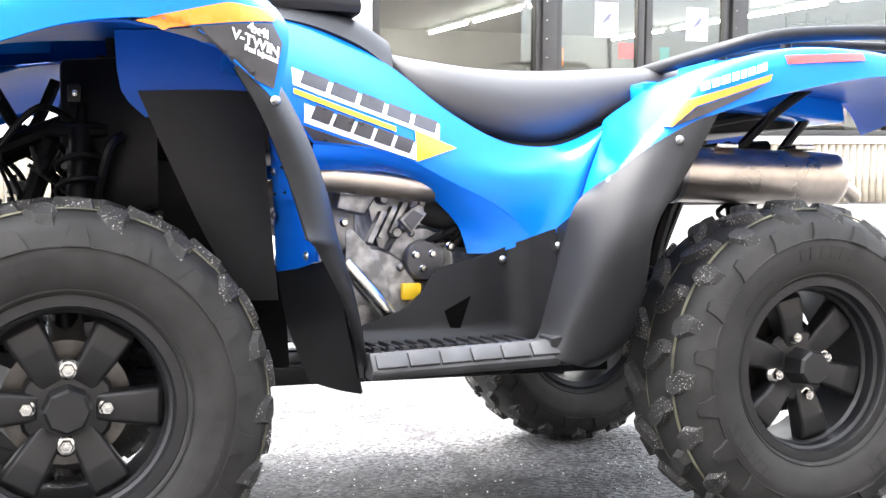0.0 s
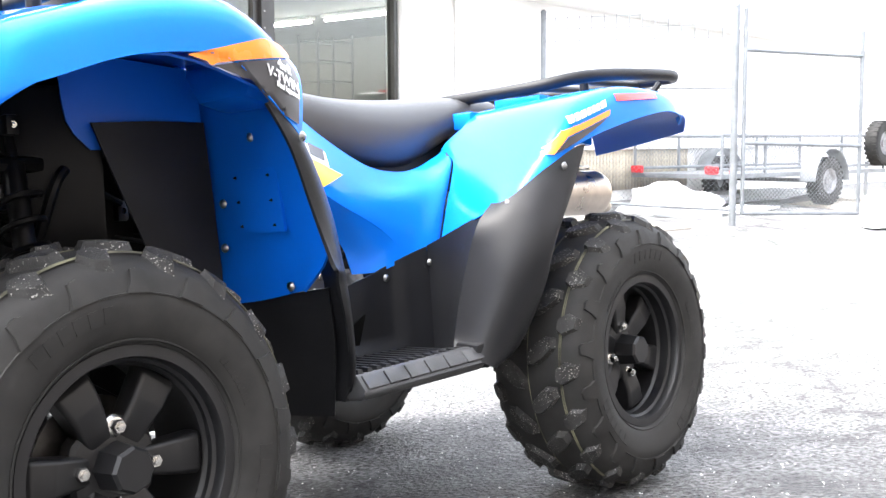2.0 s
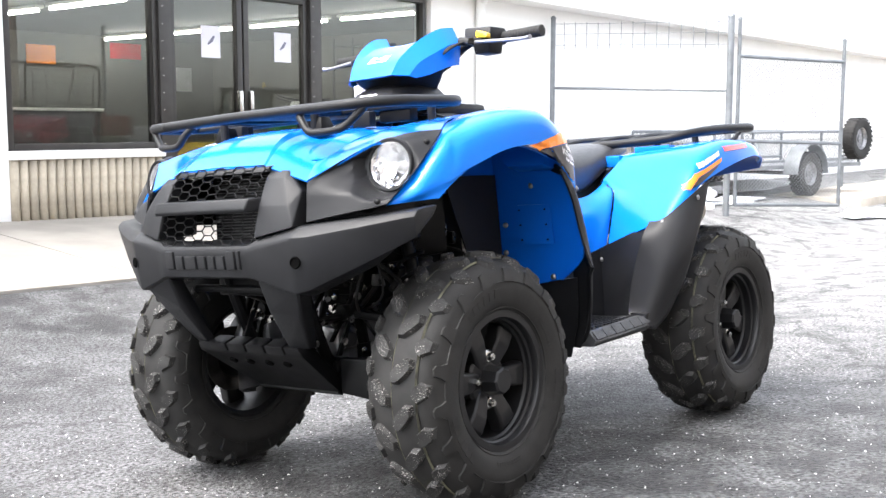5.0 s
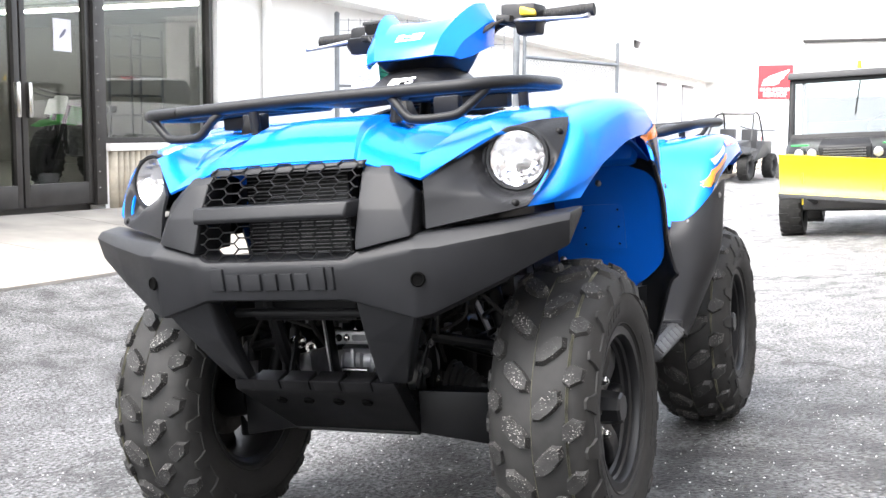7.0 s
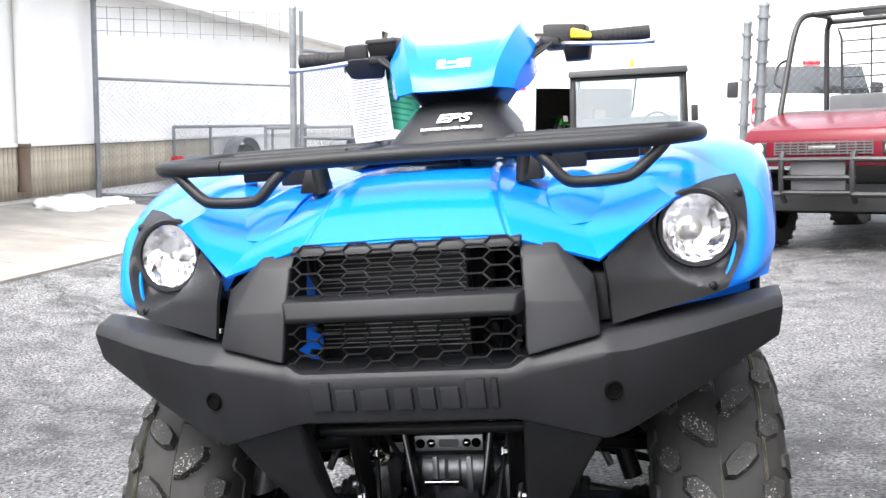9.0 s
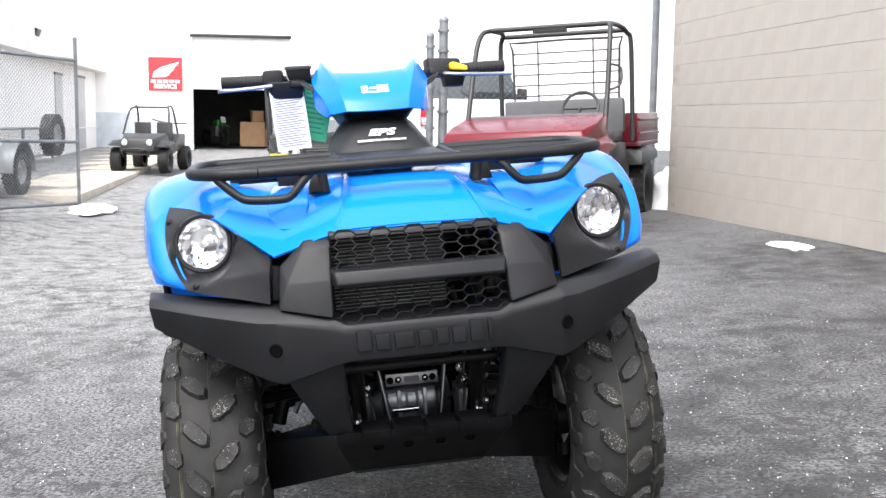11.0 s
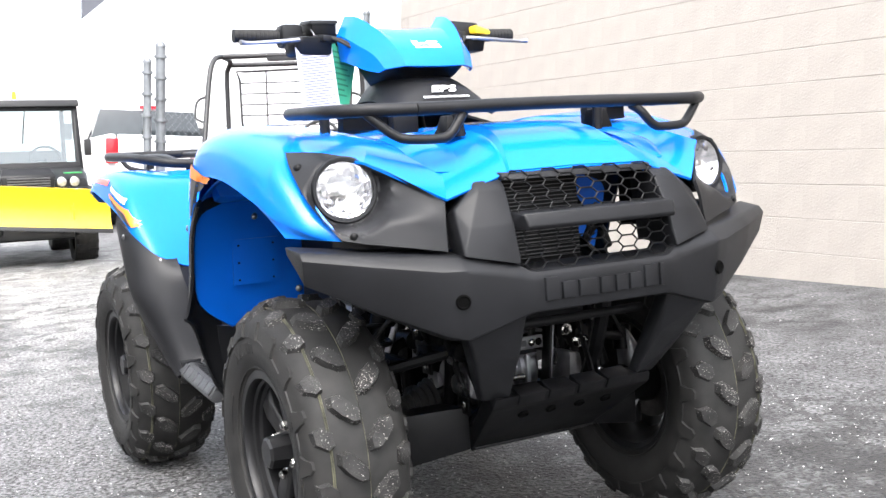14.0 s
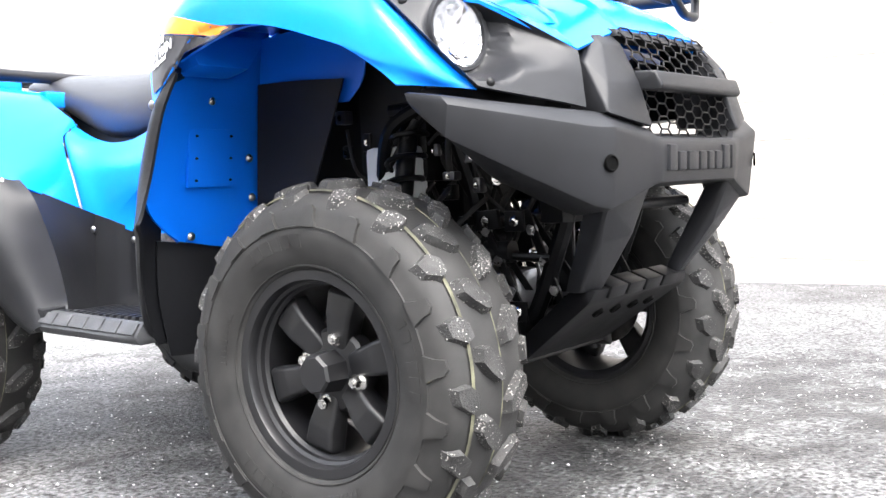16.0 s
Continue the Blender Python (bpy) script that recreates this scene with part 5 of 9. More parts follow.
def rear_rack():
    r = part("rear_rack", tube([(0.08, 0.0, 0.90), (0.08, 0.32, 0.905), (0.02, 0.42, 0.922), (-0.10, 0.45, 0.935), (-0.30, 0.466, 0.945), (-0.37, 0.455, 0.946), (-0.398, 0.39, 0.946), (-0.40, 0.0, 0.942)], 0.0145, 4, 12), BLACK, atv, "black tubular rear carrier rack")
    part("rack_tube", tube([(0.08, 0.0, 0.90), (0.08, -0.32, 0.905), (0.02, -0.42, 0.922), (-0.10, -0.45, 0.935), (-0.30, -0.466, 0.945), (-0.37, -0.455, 0.946), (-0.398, -0.39, 0.946), (-0.40, 0.0, 0.942)], 0.0145, 4, 12), BLACK, r)
    for y in (-0.34, -0.2, -0.07, 0.07, 0.2, 0.34):
        part("rack_tube", tube([(0.07, y, 0.906), (-0.10, y, 0.932), (-0.39, y, 0.940)], 0.009, 3, 10), BLACK, r)
    for s in (1, -1):
        part("rack_stay", tube([(-0.365, s * 0.42, 0.935), (-0.345, s * 0.40, 0.905), (-0.31, s * 0.36, 0.892), (-0.26, s * 0.36, 0.90)], 0.008, 3, 8), BLACK, r)
        part("rack_stay", tube([(-0.05, s * 0.40, 0.925), (-0.05, s * 0.40, 0.895)], 0.011, 1, 10), BLACK, r)
        part("rack_stay", tube([(0.03, s * 0.30, 0.905), (0.03, s * 0.30, 0.875)], 0.011, 1, 10), BLACK, r)


rear_rack()


# ---- middle and rear bodywork ----
def fender_rear():
    """Blue rear fender: from the seat outwards and over the wheel."""
    net = [
        [(0.256, 0.217, 0.770), (0.285, 0.271, 0.744), (0.308, 0.284, 0.701), (0.327, 0.286, 0.655), (0.353, 0.284, 0.567)],
        [(0.247, 0.215, 0.783), (0.282, 0.290, 0.748), (0.312, 0.325, 0.704), (0.340, 0.345, 0.660), (0.370, 0.350, 0.595)],
        [(0.228, 0.220, 0.798), (0.272, 0.315, 0.756), (0.312, 0.402, 0.722), (0.350, 0.468, 0.690), (0.396, 0.480, 0.642)],
        [(0.198, 0.225, 0.818), (0.248, 0.338, 0.785), (0.285, 0.440, 0.760), (0.318, 0.522, 0.732), (0.336, 0.541, 0.692)],
        [(0.135, 0.230, 0.858), (0.165, 0.35, 0.855), (0.192, 0.46, 0.848), (0.224, 0.542, 0.822), (0.230, 0.560, 0.755)],
        [(0.02, 0.230, 0.875), (0.02, 0.36, 0.885), (0.03, 0.47, 0.890), (0.05, 0.545, 0.878), (0.055, 0.566, 0.805)],
    ]
    net += [
        [(-0.15, 0.230, 0.875), (-0.15, 0.36, 0.888), (-0.15, 0.48, 0.893), (-0.13, 0.546, 0.884), (-0.125, 0.567, 0.838)],
        [(-0.26, 0.230, 0.862), (-0.27, 0.36, 0.875), (-0.26, 0.47, 0.880), (-0.225, 0.535, 0.868), (-0.215, 0.558, 0.832)],
        [(-0.33, 0.230, 0.835), (-0.325, 0.36, 0.845), (-0.31, 0.46, 0.850), (-0.265, 0.512, 0.845), (-0.25, 0.535, 0.815)]]
    return sheet(net, 6, 5, 0.005, True)


both("rear_fender", fender_rear, BLUE, atv, "glossy blue rear fender")


both("seam_backing", lambda: tube([(0.256, 0.238, 0.760), (0.285, 0.258, 0.728), (0.310, 0.266, 0.690), (0.328, 0.268, 0.650), (0.350, 0.266, 0.572)], 0.010, 4, 8), BLACK_D, atv)


def rear_flap():
    return sheet([
        [(-0.10, 0.545, 0.845), (-0.12, 0.40, 0.85), (-0.14, 0.24, 0.85)],
        [(-0.235, 0.552, 0.836), (-0.29, 0.40, 0.84), (-0.33, 0.22, 0.838)],
        [(-0.294, 0.522, 0.802), (-0.365, 0.38, 0.790), (-0.424, 0.186, 0.771)]], 5, 5, 0.004)


both("fender_flap", rear_flap, BLUE_IN, atv, "deep blue underside of the rear fender")
part("rear_deck", hull([(0.17, -0.232, 0.86), (0.17, 0.232, 0.86), (-0.30, -0.232, 0.87), (-0.30, 0.232, 0.87), (0.17, -0.232, 0.82), (0.17, 0.232, 0.82), (-0.34, -0.232, 0.79), (-0.34, 0.232, 0.79), (-0.33, -0.232, 0.85), (-0.33, 0.232, 0.85)], 0.01), BLUE, atv)


def ribs_deck():
    bm = bmesh.new()
    for k in range(4):
        x = 0.08 - 0.09 * k
        add_box(bm, (x - 0.022, 0.25, 0.862), (x + 0.022, 0.38, 0.886), 0.006)
    return bm


both("deck_rib", ribs_deck, BLUE, atv)


# side cover under the seat
def side_cover():
    net = [
        [(1.00, 0.245, 0.940), (0.975, 0.285, 0.86), (0.94, 0.285, 0.80), (0.89, 0.270, 0.745), (0.86, 0.257, 0.717)],
        [(0.86, 0.150, 0.950), (0.83, 0.225, 0.86), (0.80, 0.250, 0.79), (0.775, 0.254, 0.742), (0.752, 0.253, 0.709)],
        [(0.70, 0.145, 0.890), (0.69, 0.195, 0.82), (0.685, 0.228, 0.765), (0.682, 0.243, 0.725), (0.68, 0.247, 0.693)],
        [(0.58, 0.180, 0.795), (0.58, 0.208, 0.745), (0.583, 0.228, 0.705), (0.588, 0.240, 0.675), (0.591, 0.242, 0.652)],
        [(0.48, 0.198, 0.738), (0.49, 0.218, 0.705), (0.50, 0.240, 0.672), (0.51, 0.245, 0.640), (0.518, 0.244, 0.617)],
    ]
    net += [
        [(0.40, 0.202, 0.724), (0.415, 0.224, 0.695), (0.43, 0.247, 0.668), (0.45, 0.251, 0.615), (0.466, 0.248, 0.582)],
        [(0.335, 0.207, 0.732), (0.350, 0.238, 0.708), (0.365, 0.258, 0.672), (0.39, 0.262, 0.605), (0.425, 0.256, 0.541)],
        [(0.262, 0.215, 0.765), (0.291, 0.266, 0.741), (0.314, 0.279, 0.700), (0.332, 0.281, 0.655), (0.358, 0.279, 0.566)],
        [(0.240, 0.200, 0.778), (0.268, 0.250, 0.750), (0.292, 0.262, 0.705), (0.312, 0.264, 0.657), (0.342, 0.262, 0.566)]]
    return sheet(net, 5, 4, 0.005, True)


both("side_cover", side_cover, BLUE, atv, "glossy blue side cover under the seat", angle=60)


def cover_arch():
    """The hollowed band of the cover that turns in over the engine opening."""
    return sheet([
        [(0.86, 0.257, 0.716), (0.86, 0.250, 0.692), (0.86, 0.225, 0.672)],
        [(0.752, 0.253, 0.708), (0.74, 0.238, 0.686), (0.722, 0.208, 0.667)],
        [(0.68, 0.247, 0.692), (0.67, 0.231, 0.670), (0.662, 0.204, 0.652)],
        [(0.591, 0.242, 0.651), (0.60, 0.226, 0.635), (0.607, 0.202, 0.615)],
        [(0.518, 0.244, 0.616), (0.54, 0.228, 0.592), (0.565, 0.202, 0.571)],
        [(0.466, 0.248, 0.581), (0.503, 0.231, 0.550), (0.552, 0.204, 0.540)],
        [(0.427, 0.256, 0.540), (0.492, 0.238, 0.517), (0.546, 0.208, 0.514)]], 5, 5, 0.004, True)


both("cover_arch", cover_arch, BLUE, atv, "hollowed blue band over the engine opening", angle=60)

# tank cover and seat
def tank_top():
    half = [
        [(0.99, 0.0, 0.985), (0.99, 0.12, 0.98), (1.0, 0.24, 0.945)],
        [(0.86, 0.0, 1.00), (0.86, 0.09, 0.99), (0.86, 0.155, 0.952)],
        [(0.74, 0.0, 0.992), (0.74, 0.085, 0.975), (0.745, 0.145, 0.918)],
        [(0.66, 0.0, 0.955), (0.662, 0.085, 0.930), (0.675, 0.150, 0.868)]]
    net = [[(x, -y, z) for x, y, z in reversed(r[1:])] + r for r in half]
    return sheet(net, 5, 5, 0.006, True)


part("tank_cover", tank_top(), BLACK, atv, "satin black tank cover")


def seat_mesh():
    bm = bmesh.new()
    secs = []
    for x, w, zt, zb in ((0.672, 0.08, 0.925, 0.885), (0.64, 0.11, 0.918, 0.825), (0.58, 0.150, 0.908, 0.775), (0.50, 0.175, 0.898, 0.740), (0.42, 0.190, 0.894, 0.722), (0.33, 0.195, 0.896, 0.725), (0.24, 0.19, 0.902, 0.762), (0.14, 0.18, 0.910, 0.810), (0.03, 0.165, 0.915, 0.855), (-0.045, 0.14, 0.910, 0.872), (-0.062, 0.10, 0.900, 0.880)):
        ring = []
        for k in range(24):
            a = 2 * math.pi * k / 24
            ca, sa = math.cos(a), math.sin(a)
            p = 0.55
            y = w * math.copysign(abs(ca) ** p, ca)
            mid = zb + (zt - zb) * 0.35
            z = mid + (zt - mid) * math.copysign(abs(sa) ** 0.75, sa) if sa > 0 else mid - (mid - zb) * abs(sa) ** 0.6
            if sa > 0:
                y *= 1 - 0.10 * sa ** 2
            ring.append(Vector((x, y, z)))
        secs.append(ring)
    fine = [spline([s[k] for s in secs], 3) for k in range(24)]
    n = len(fine[0])
    rings = [[bm.verts.new(fine[k][i]) for k in range(24)] for i in range(n)]
    for a, b in zip(rings, rings[1:]):
        for k in range(24):
            bm.faces.new((a[k], a[(k + 1) % 24], b[(k + 1) % 24], b[k]))
    bm.faces.new(rings[0])
    bm.faces.new(list(reversed(rings[-1])))
    return bm


seat = part("seat", seat_mesh(), SEATM, atv, "black vinyl saddle seat", angle=60)
part("seat_seam", tube([(0.665, -0.085, 0.915), (0.662, -0.04, 0.932), (0.662, 0.04, 0.932), (0.665, 0.085, 0.915)], 0.003, 4, 6), SEATM, seat)


# ---- black flares, footwells and steps ----
def flare_rear():
    return sheet([
        [(0.228, 0.572, 0.754), (0.262, 0.566, 0.745), (0.335, 0.545, 0.702), (0.392, 0.500, 0.648), (0.385, 0.455, 0.640)],
        [(0.285, 0.575, 0.665), (0.31, 0.574, 0.66), (0.37, 0.553, 0.63), (0.415, 0.508, 0.60), (0.435, 0.455, 0.60)],
        [(0.352, 0.575, 0.568), (0.362, 0.574, 0.565), (0.405, 0.552, 0.545), (0.438, 0.510, 0.53), (0.452, 0.44, 0.53)],
        [(0.352, 0.540, 0.47), (0.375, 0.545, 0.47), (0.425, 0.532, 0.46), (0.458, 0.500, 0.45), (0.468, 0.43, 0.46)],
        [(0.352, 0.475, 0.365), (0.385, 0.495, 0.362), (0.44, 0.505, 0.362), (0.482, 0.490, 0.372), (0.490, 0.43, 0.385)],
        [(0.375, 0.415, 0.318), (0.41, 0.455, 0.322), (0.455, 0.492, 0.328), (0.500, 0.492, 0.342), (0.510, 0.44, 0.362)]], 5, 4, 0.006)


both("rear_flare", flare_rear, BLACK, atv, "textured black rear fender flare")


def footwell():
    """Side panel of the footwell: hollowed ahead of a rounded ridge, with a sloping upper edge round the engine."""
    net = []
    for i in range(27):
        x = 0.79 - (0.79 - 0.385) * i / 26
        top = float(np.interp(x, [0.385, 0.43, 0.508, 0.628, 0.642, 0.691, 0.79], [0.562, 0.546, 0.516, 0.486, 0.452, 0.412, 0.378]))
        row = []
        for j in range(15):
            z = top + (0.336 - top) * j / 14
            m = max(0.0, min(1.0, (x - 0.438) / 0.035, (z - 0.347) / 0.03))
            m = m * m * (3 - 2 * m)
            row.append((x, 0.252 + 0.055 * (0.56 - z) - 0.017 * m + 0.016 * max(0.0, (0.43 - x) / 0.045), z))
        net.append(row)
    return sheet(net, 1, 1, 0.005)


def footwell_end():
    return sheet([
        [(0.384, 0.268, 0.562), (0.380, 0.36, 0.600), (0.388, 0.47, 0.642)],
        [(0.385, 0.272, 0.50), (0.390, 0.36, 0.52), (0.430, 0.47, 0.54)],
        [(0.387, 0.277, 0.42), (0.402, 0.36, 0.43), (0.462, 0.455, 0.44)],
        [(0.390, 0.281, 0.336), (0.422, 0.36, 0.345), (0.490, 0.45, 0.365)]], 4, 4, 0.005)


both("footwell", footwell, BLACK, atv, "black footwell panel", angle=60)
both("footwell_end", footwell_end, BLACK, atv)
both("panel_tab", lambda: hull([(0.398, 0.268, 0.555), (0.398, 0.272, 0.522), (0.392, 0.274, 0.514), (0.376, 0.280, 0.514), (0.370, 0.280, 0.522), (0.370, 0.274, 0.555), (0.398, 0.262, 0.555), (0.392, 0.262, 0.514), (0.370, 0.262, 0.555), (0.376, 0.262, 0.514)], 0.002), BLACK, atv)
# dark patch on the panel, coloured as the shade of a slot
both("vent_slot", lambda: hull([(0.608, 0.2515, 0.408), (0.556, 0.2515, 0.434), (0.582, 0.2515, 0.360), (0.592, 0.2515, 0.360), (0.608, 0.240, 0.408), (0.556, 0.240, 0.434), (0.582, 0.240, 0.360)]), HOLE_SHADE, atv)


def step_mesh():
    bm = bmesh.new()
    add_hull(bm, [(0.828, 0.520, 0.334), (0.828, 0.505, 0.320), (0.828, 0.30, 0.345), (0.828, 0.30, 0.324), (0.828, 0.496, 0.364), (0.485, 0.500, 0.342), (0.485, 0.488, 0.326), (0.485, 0.29, 0.352), (0.485, 0.29, 0.328), (0.485, 0.474, 0.373)], 0.006)
    return bm


STEPM = mat("worn_grey_black_plastic", (0.04, 0.041, 0.044), 0.46, stain=0.3, stain_size=0.05, grain=0.3, grain_size=0.002)
stp_l, stp_r = both("foot_step", step_mesh, STEPM, atv, "black foot step with raised grip teeth")


def step_teeth():
    bm = bmesh.new()
    for k in range(13):
        x = 0.812 - k * 0.025
        y = 0.505 - k * 0.0018
        add_hull(bm, [(x - 0.008, y - 0.04, 0.358), (x + 0.008, y - 0.04, 0.358), (x - 0.008, y - 0.012, 0.358), (x + 0.008, y - 0.012, 0.358), (x - 0.005, y - 0.036, 0.372), (x + 0.005, y - 0.036, 0.372), (x - 0.005, y - 0.016, 0.371), (x + 0.005, y - 0.016, 0.371)])
        add_box(bm, (x - 0.007, y - 0.17, 0.350), (x + 0.002, y - 0.055, 0.366), 0.002)
    return bm


def rail_pad(k):
    """one moulded pad on the sloping outer face of the step"""
    x0, x1 = 0.820 - 0.056 * k, 0.768 - 0.056 * k
    pts = []
    for x in (x0, x1):
        d, e = (0.828 - x) * 0.058, (0.828 - x) * 0.026
        for y, z in ((0.517, 0.340), (0.499, 0.361), (0.510, 0.334), (0.492, 0.355)):
            pts.append((x, y + 0.003 - d, z + 0.002 + e))
    return hull(pts, 0.002)


for k in range(6):
    part("rail_pad", rail_pad(k), STEPM, stp_l)
    part("rail_pad", mirror_y(rail_pad(k)), STEPM, stp_r)
part("grip_tooth", step_teeth(), BLACK, stp_l)
part("grip_tooth", mirror_y(step_teeth()), BLACK, stp_r)
both("step_end", lambda: hull([(0.505, 0.496, 0.375), (0.505, 0.49, 0.33), (0.505, 0.44, 0.378), (0.46, 0.496, 0.382), (0.46, 0.49, 0.325), (0.46, 0.44, 0.385), (0.505, 0.44, 0.335), (0.46, 0.44, 0.33)], 0.006), BLACK, atv)
both("step_bracket", lambda: hull([(0.81, 0.30, 0.322), (0.81, 0.42, 0.322), (0.52, 0.30, 0.322), (0.52, 0.42, 0.325), (0.80, 0.30, 0.30), (0.80, 0.40, 0.305), (0.54, 0.30, 0.30), (0.54, 0.40, 0.305)], 0.004), BLACK_D, atv)


def flare_front():
    return sheet([
        [(1.052, 0.572, 0.800), (1.032, 0.568, 0.808), (1.012, 0.548, 0.815), (0.990, 0.500, 0.82)],
        [(1.015, 0.578, 0.735), (0.985, 0.575, 0.735), (0.955, 0.545, 0.735), (0.94, 0.500, 0.735)],
        [(0.975, 0.576, 0.640), (0.945, 0.572, 0.640), (0.915, 0.548, 0.640), (0.905, 0.500, 0.640)],
        [(0.952, 0.586, 0.566), (0.924, 0.574, 0.562), (0.893, 0.544, 0.560), (0.886, 0.492, 0.560)],
        [(0.946, 0.592, 0.546), (0.918, 0.574, 0.543), (0.887, 0.542, 0.541), (0.882, 0.490, 0.540)],
        [(0.925, 0.570, 0.524), (0.904, 0.561, 0.522), (0.879, 0.537, 0.520), (0.875, 0.487, 0.520)],
        [(0.885, 0.540, 0.455), (0.872, 0.538, 0.450), (0.855, 0.520, 0.450), (0.855, 0.470, 0.45)],
        [(0.848, 0.500, 0.370), (0.842, 0.505, 0.368), (0.835, 0.500, 0.370), (0.835, 0.450, 0.37)],
        [(0.822, 0.455, 0.318), (0.822, 0.462, 0.317), (0.822, 0.465, 0.318), (0.822, 0.43, 0.322)]], 5, 4, 0.006)


both("front_flare", flare_front, BLACK, atv, "textured black front fender flare")


# blue liner plate behind the front wheel, and the black one below and inboard
def liner_blue():
    return sheet([
        [(1.02, 0.540, 0.880), (0.995, 0.48, 0.893), (0.975, 0.40, 0.902), (0.975, 0.278, 0.905)],
        [(0.985, 0.560, 0.760), (0.965, 0.48, 0.762), (0.952, 0.415, 0.762), (0.945, 0.278, 0.762)],
        [(0.945, 0.560, 0.650), (0.938, 0.48, 0.650), (0.938, 0.40, 0.655), (0.935, 0.280, 0.66)],
        [(0.920, 0.545, 0.570), (0.915, 0.47, 0.575), (0.925, 0.38, 0.58), (0.932, 0.280, 0.585)],
        [(0.905, 0.470, 0.510), (0.900, 0.455, 0.512), (0.915, 0.38, 0.498), (0.935, 0.310, 0.490)]], 4, 4, 0.005)


both("fender_liner", liner_blue, BLUE_IN, atv, "deep blue inner fender liner")
both("liner_pad", lambda: sheet([[(0.957, 0.470, 0.715), (0.955, 0.36, 0.715)], [(0.944, 0.470, 0.61), (0.946, 0.36, 0.61)]], 1, 1, -0.006), BLUE_IN, atv)
for s in (1, -1):
    for y in (0.376, 0.458):
        for z in (0.622, 0.662, 0.702):
            rv = bmesh.new()
            bolt_at(rv, (0.9515 + (z - 0.61) * 0.118, s * y, z), (1, 0, -0.12), 0.0022)
            part("rivet", rv, BLACK_D, atv)
both("liner_shelf", lambda: hull([(1.03, 0.53, 0.875), (1.03, 0.33, 0.88), (0.985, 0.52, 0.80), (0.985, 0.40, 0.80), (1.05, 0.52, 0.815), (1.05, 0.40, 0.815), (0.97, 0.50, 0.87), (0.97, 0.33, 0.87)], 0.015), BLUE_IN, atv)


def liner_black():
    bm = sheet([
        [(1.165, 0.285, 0.795), (1.06, 0.295, 0.80), (0.965, 0.303, 0.80)],
        [(1.12, 0.285, 0.69), (1.04, 0.295, 0.69), (0.955, 0.303, 0.69)],
        [(1.055, 0.285, 0.55), (1.0, 0.295, 0.55), (0.945, 0.303, 0.56)],
        [(0.99, 0.285, 0.44), (0.96, 0.292, 0.44), (0.935, 0.30, 0.44)]], 4, 4, 0.005)
    add_sheet(bm, [[(0.938, 0.305, 0.50), (0.905, 0.40, 0.505), (0.885, 0.50, 0.515)],
                   [(0.92, 0.300, 0.40), (0.885, 0.40, 0.40), (0.862, 0.485, 0.41)],
                   [(0.88, 0.300, 0.295), (0.85, 0.38, 0.29), (0.825, 0.435, 0.29)]], 4, 4, 0.005)
    return bm


both("splash_plate", liner_black, BLACK, atv, "black splash plate behind the front wheel")
# fender undersides and the dark walls that close the wheel wells
both("fender_underside", lambda: sheet([
    [(1.50, 0.27, 0.84), (1.49, 0.42, 0.82), (1.49, 0.50, 0.785)],
    [(1.36, 0.16, 0.885), (1.36, 0.42, 0.875), (1.36, 0.535, 0.835)],
    [(1.20, 0.14, 0.90), (1.20, 0.42, 0.90), (1.20, 0.545, 0.86)],
    [(1.04, 0.14, 0.90), (1.04, 0.42, 0.895), (1.045, 0.55, 0.82)],
    [(0.965, 0.14, 0.895), (0.965, 0.42, 0.885), (0.985, 0.545, 0.79)]], 4, 4, 0.004), BLUE_IN, atv)
both("well_wall", lambda: sheet([
    [(1.20, 0.255, 0.90), (1.10, 0.275, 0.90), (0.98, 0.300, 0.885)],
    [(1.19, 0.255, 0.80), (1.10, 0.275, 0.80), (0.97, 0.302, 0.80)],
    [(1.15, 0.255, 0.755), (1.08, 0.275, 0.755), (0.99, 0.300, 0.755)]], 3, 3, 0.005), BLUE_IN, atv)
# added dark sheet; stands in for the shade among the open parts
both("inner_guard", lambda: sheet([
    [(1.21, 0.17, 0.92), (1.12, 0.175, 0.92), (1.00, 0.20, 0.92)],
    [(1.20, 0.17, 0.72), (1.12, 0.175, 0.72), (1.00, 0.20, 0.72)],
    [(1.16, 0.155, 0.56), (1.08, 0.16, 0.54), (0.98, 0.20, 0.46)]], 3, 3, 0.005), BLACK_D, atv)
both("rear_well_wall", lambda: sheet([
    [(0.29, 0.185, 0.70), (0.15, 0.205, 0.83), (-0.2, 0.225, 0.86)],
    [(0.34, 0.20, 0.60), (0.17, 0.20, 0.79), (-0.2, 0.20, 0.82)],
    [(0.42, 0.26, 0.38), (0.36, 0.20, 0.62), (0.2, 0.18, 0.78)]], 4, 4, 0.005), BLACK_D, atv)

# bolts that hold the panels
bolts = [((0.992, 0.578, 0.752), (-0.2, 1, 0)), ((0.396, 0.503, 0.642), (0.5, 1, 0)), ((0.384, 0.279, 0.528), (0.25, 1, 0)), ((0.301, 0.574, 0.711), (0.1, 1, 0)), ((0.487, 0.247, 0.502), (0, 1, 0)),
         ((0.958, 0.414, 0.766), (1, 0.1, 0)), ((0.944, 0.316, 0.662), (1, 0.2, 0)), ((0.944, 0.314, 0.587), (1, 0.2, 0)), ((0.918, 0.447, 0.520), (1, 0.2, 0)), ((1.478, 0.497, 0.870), (0.8, 0.5, 0.3)), ((1.5935, 0.445, 0.741), (0.9, 0.3, 0))]
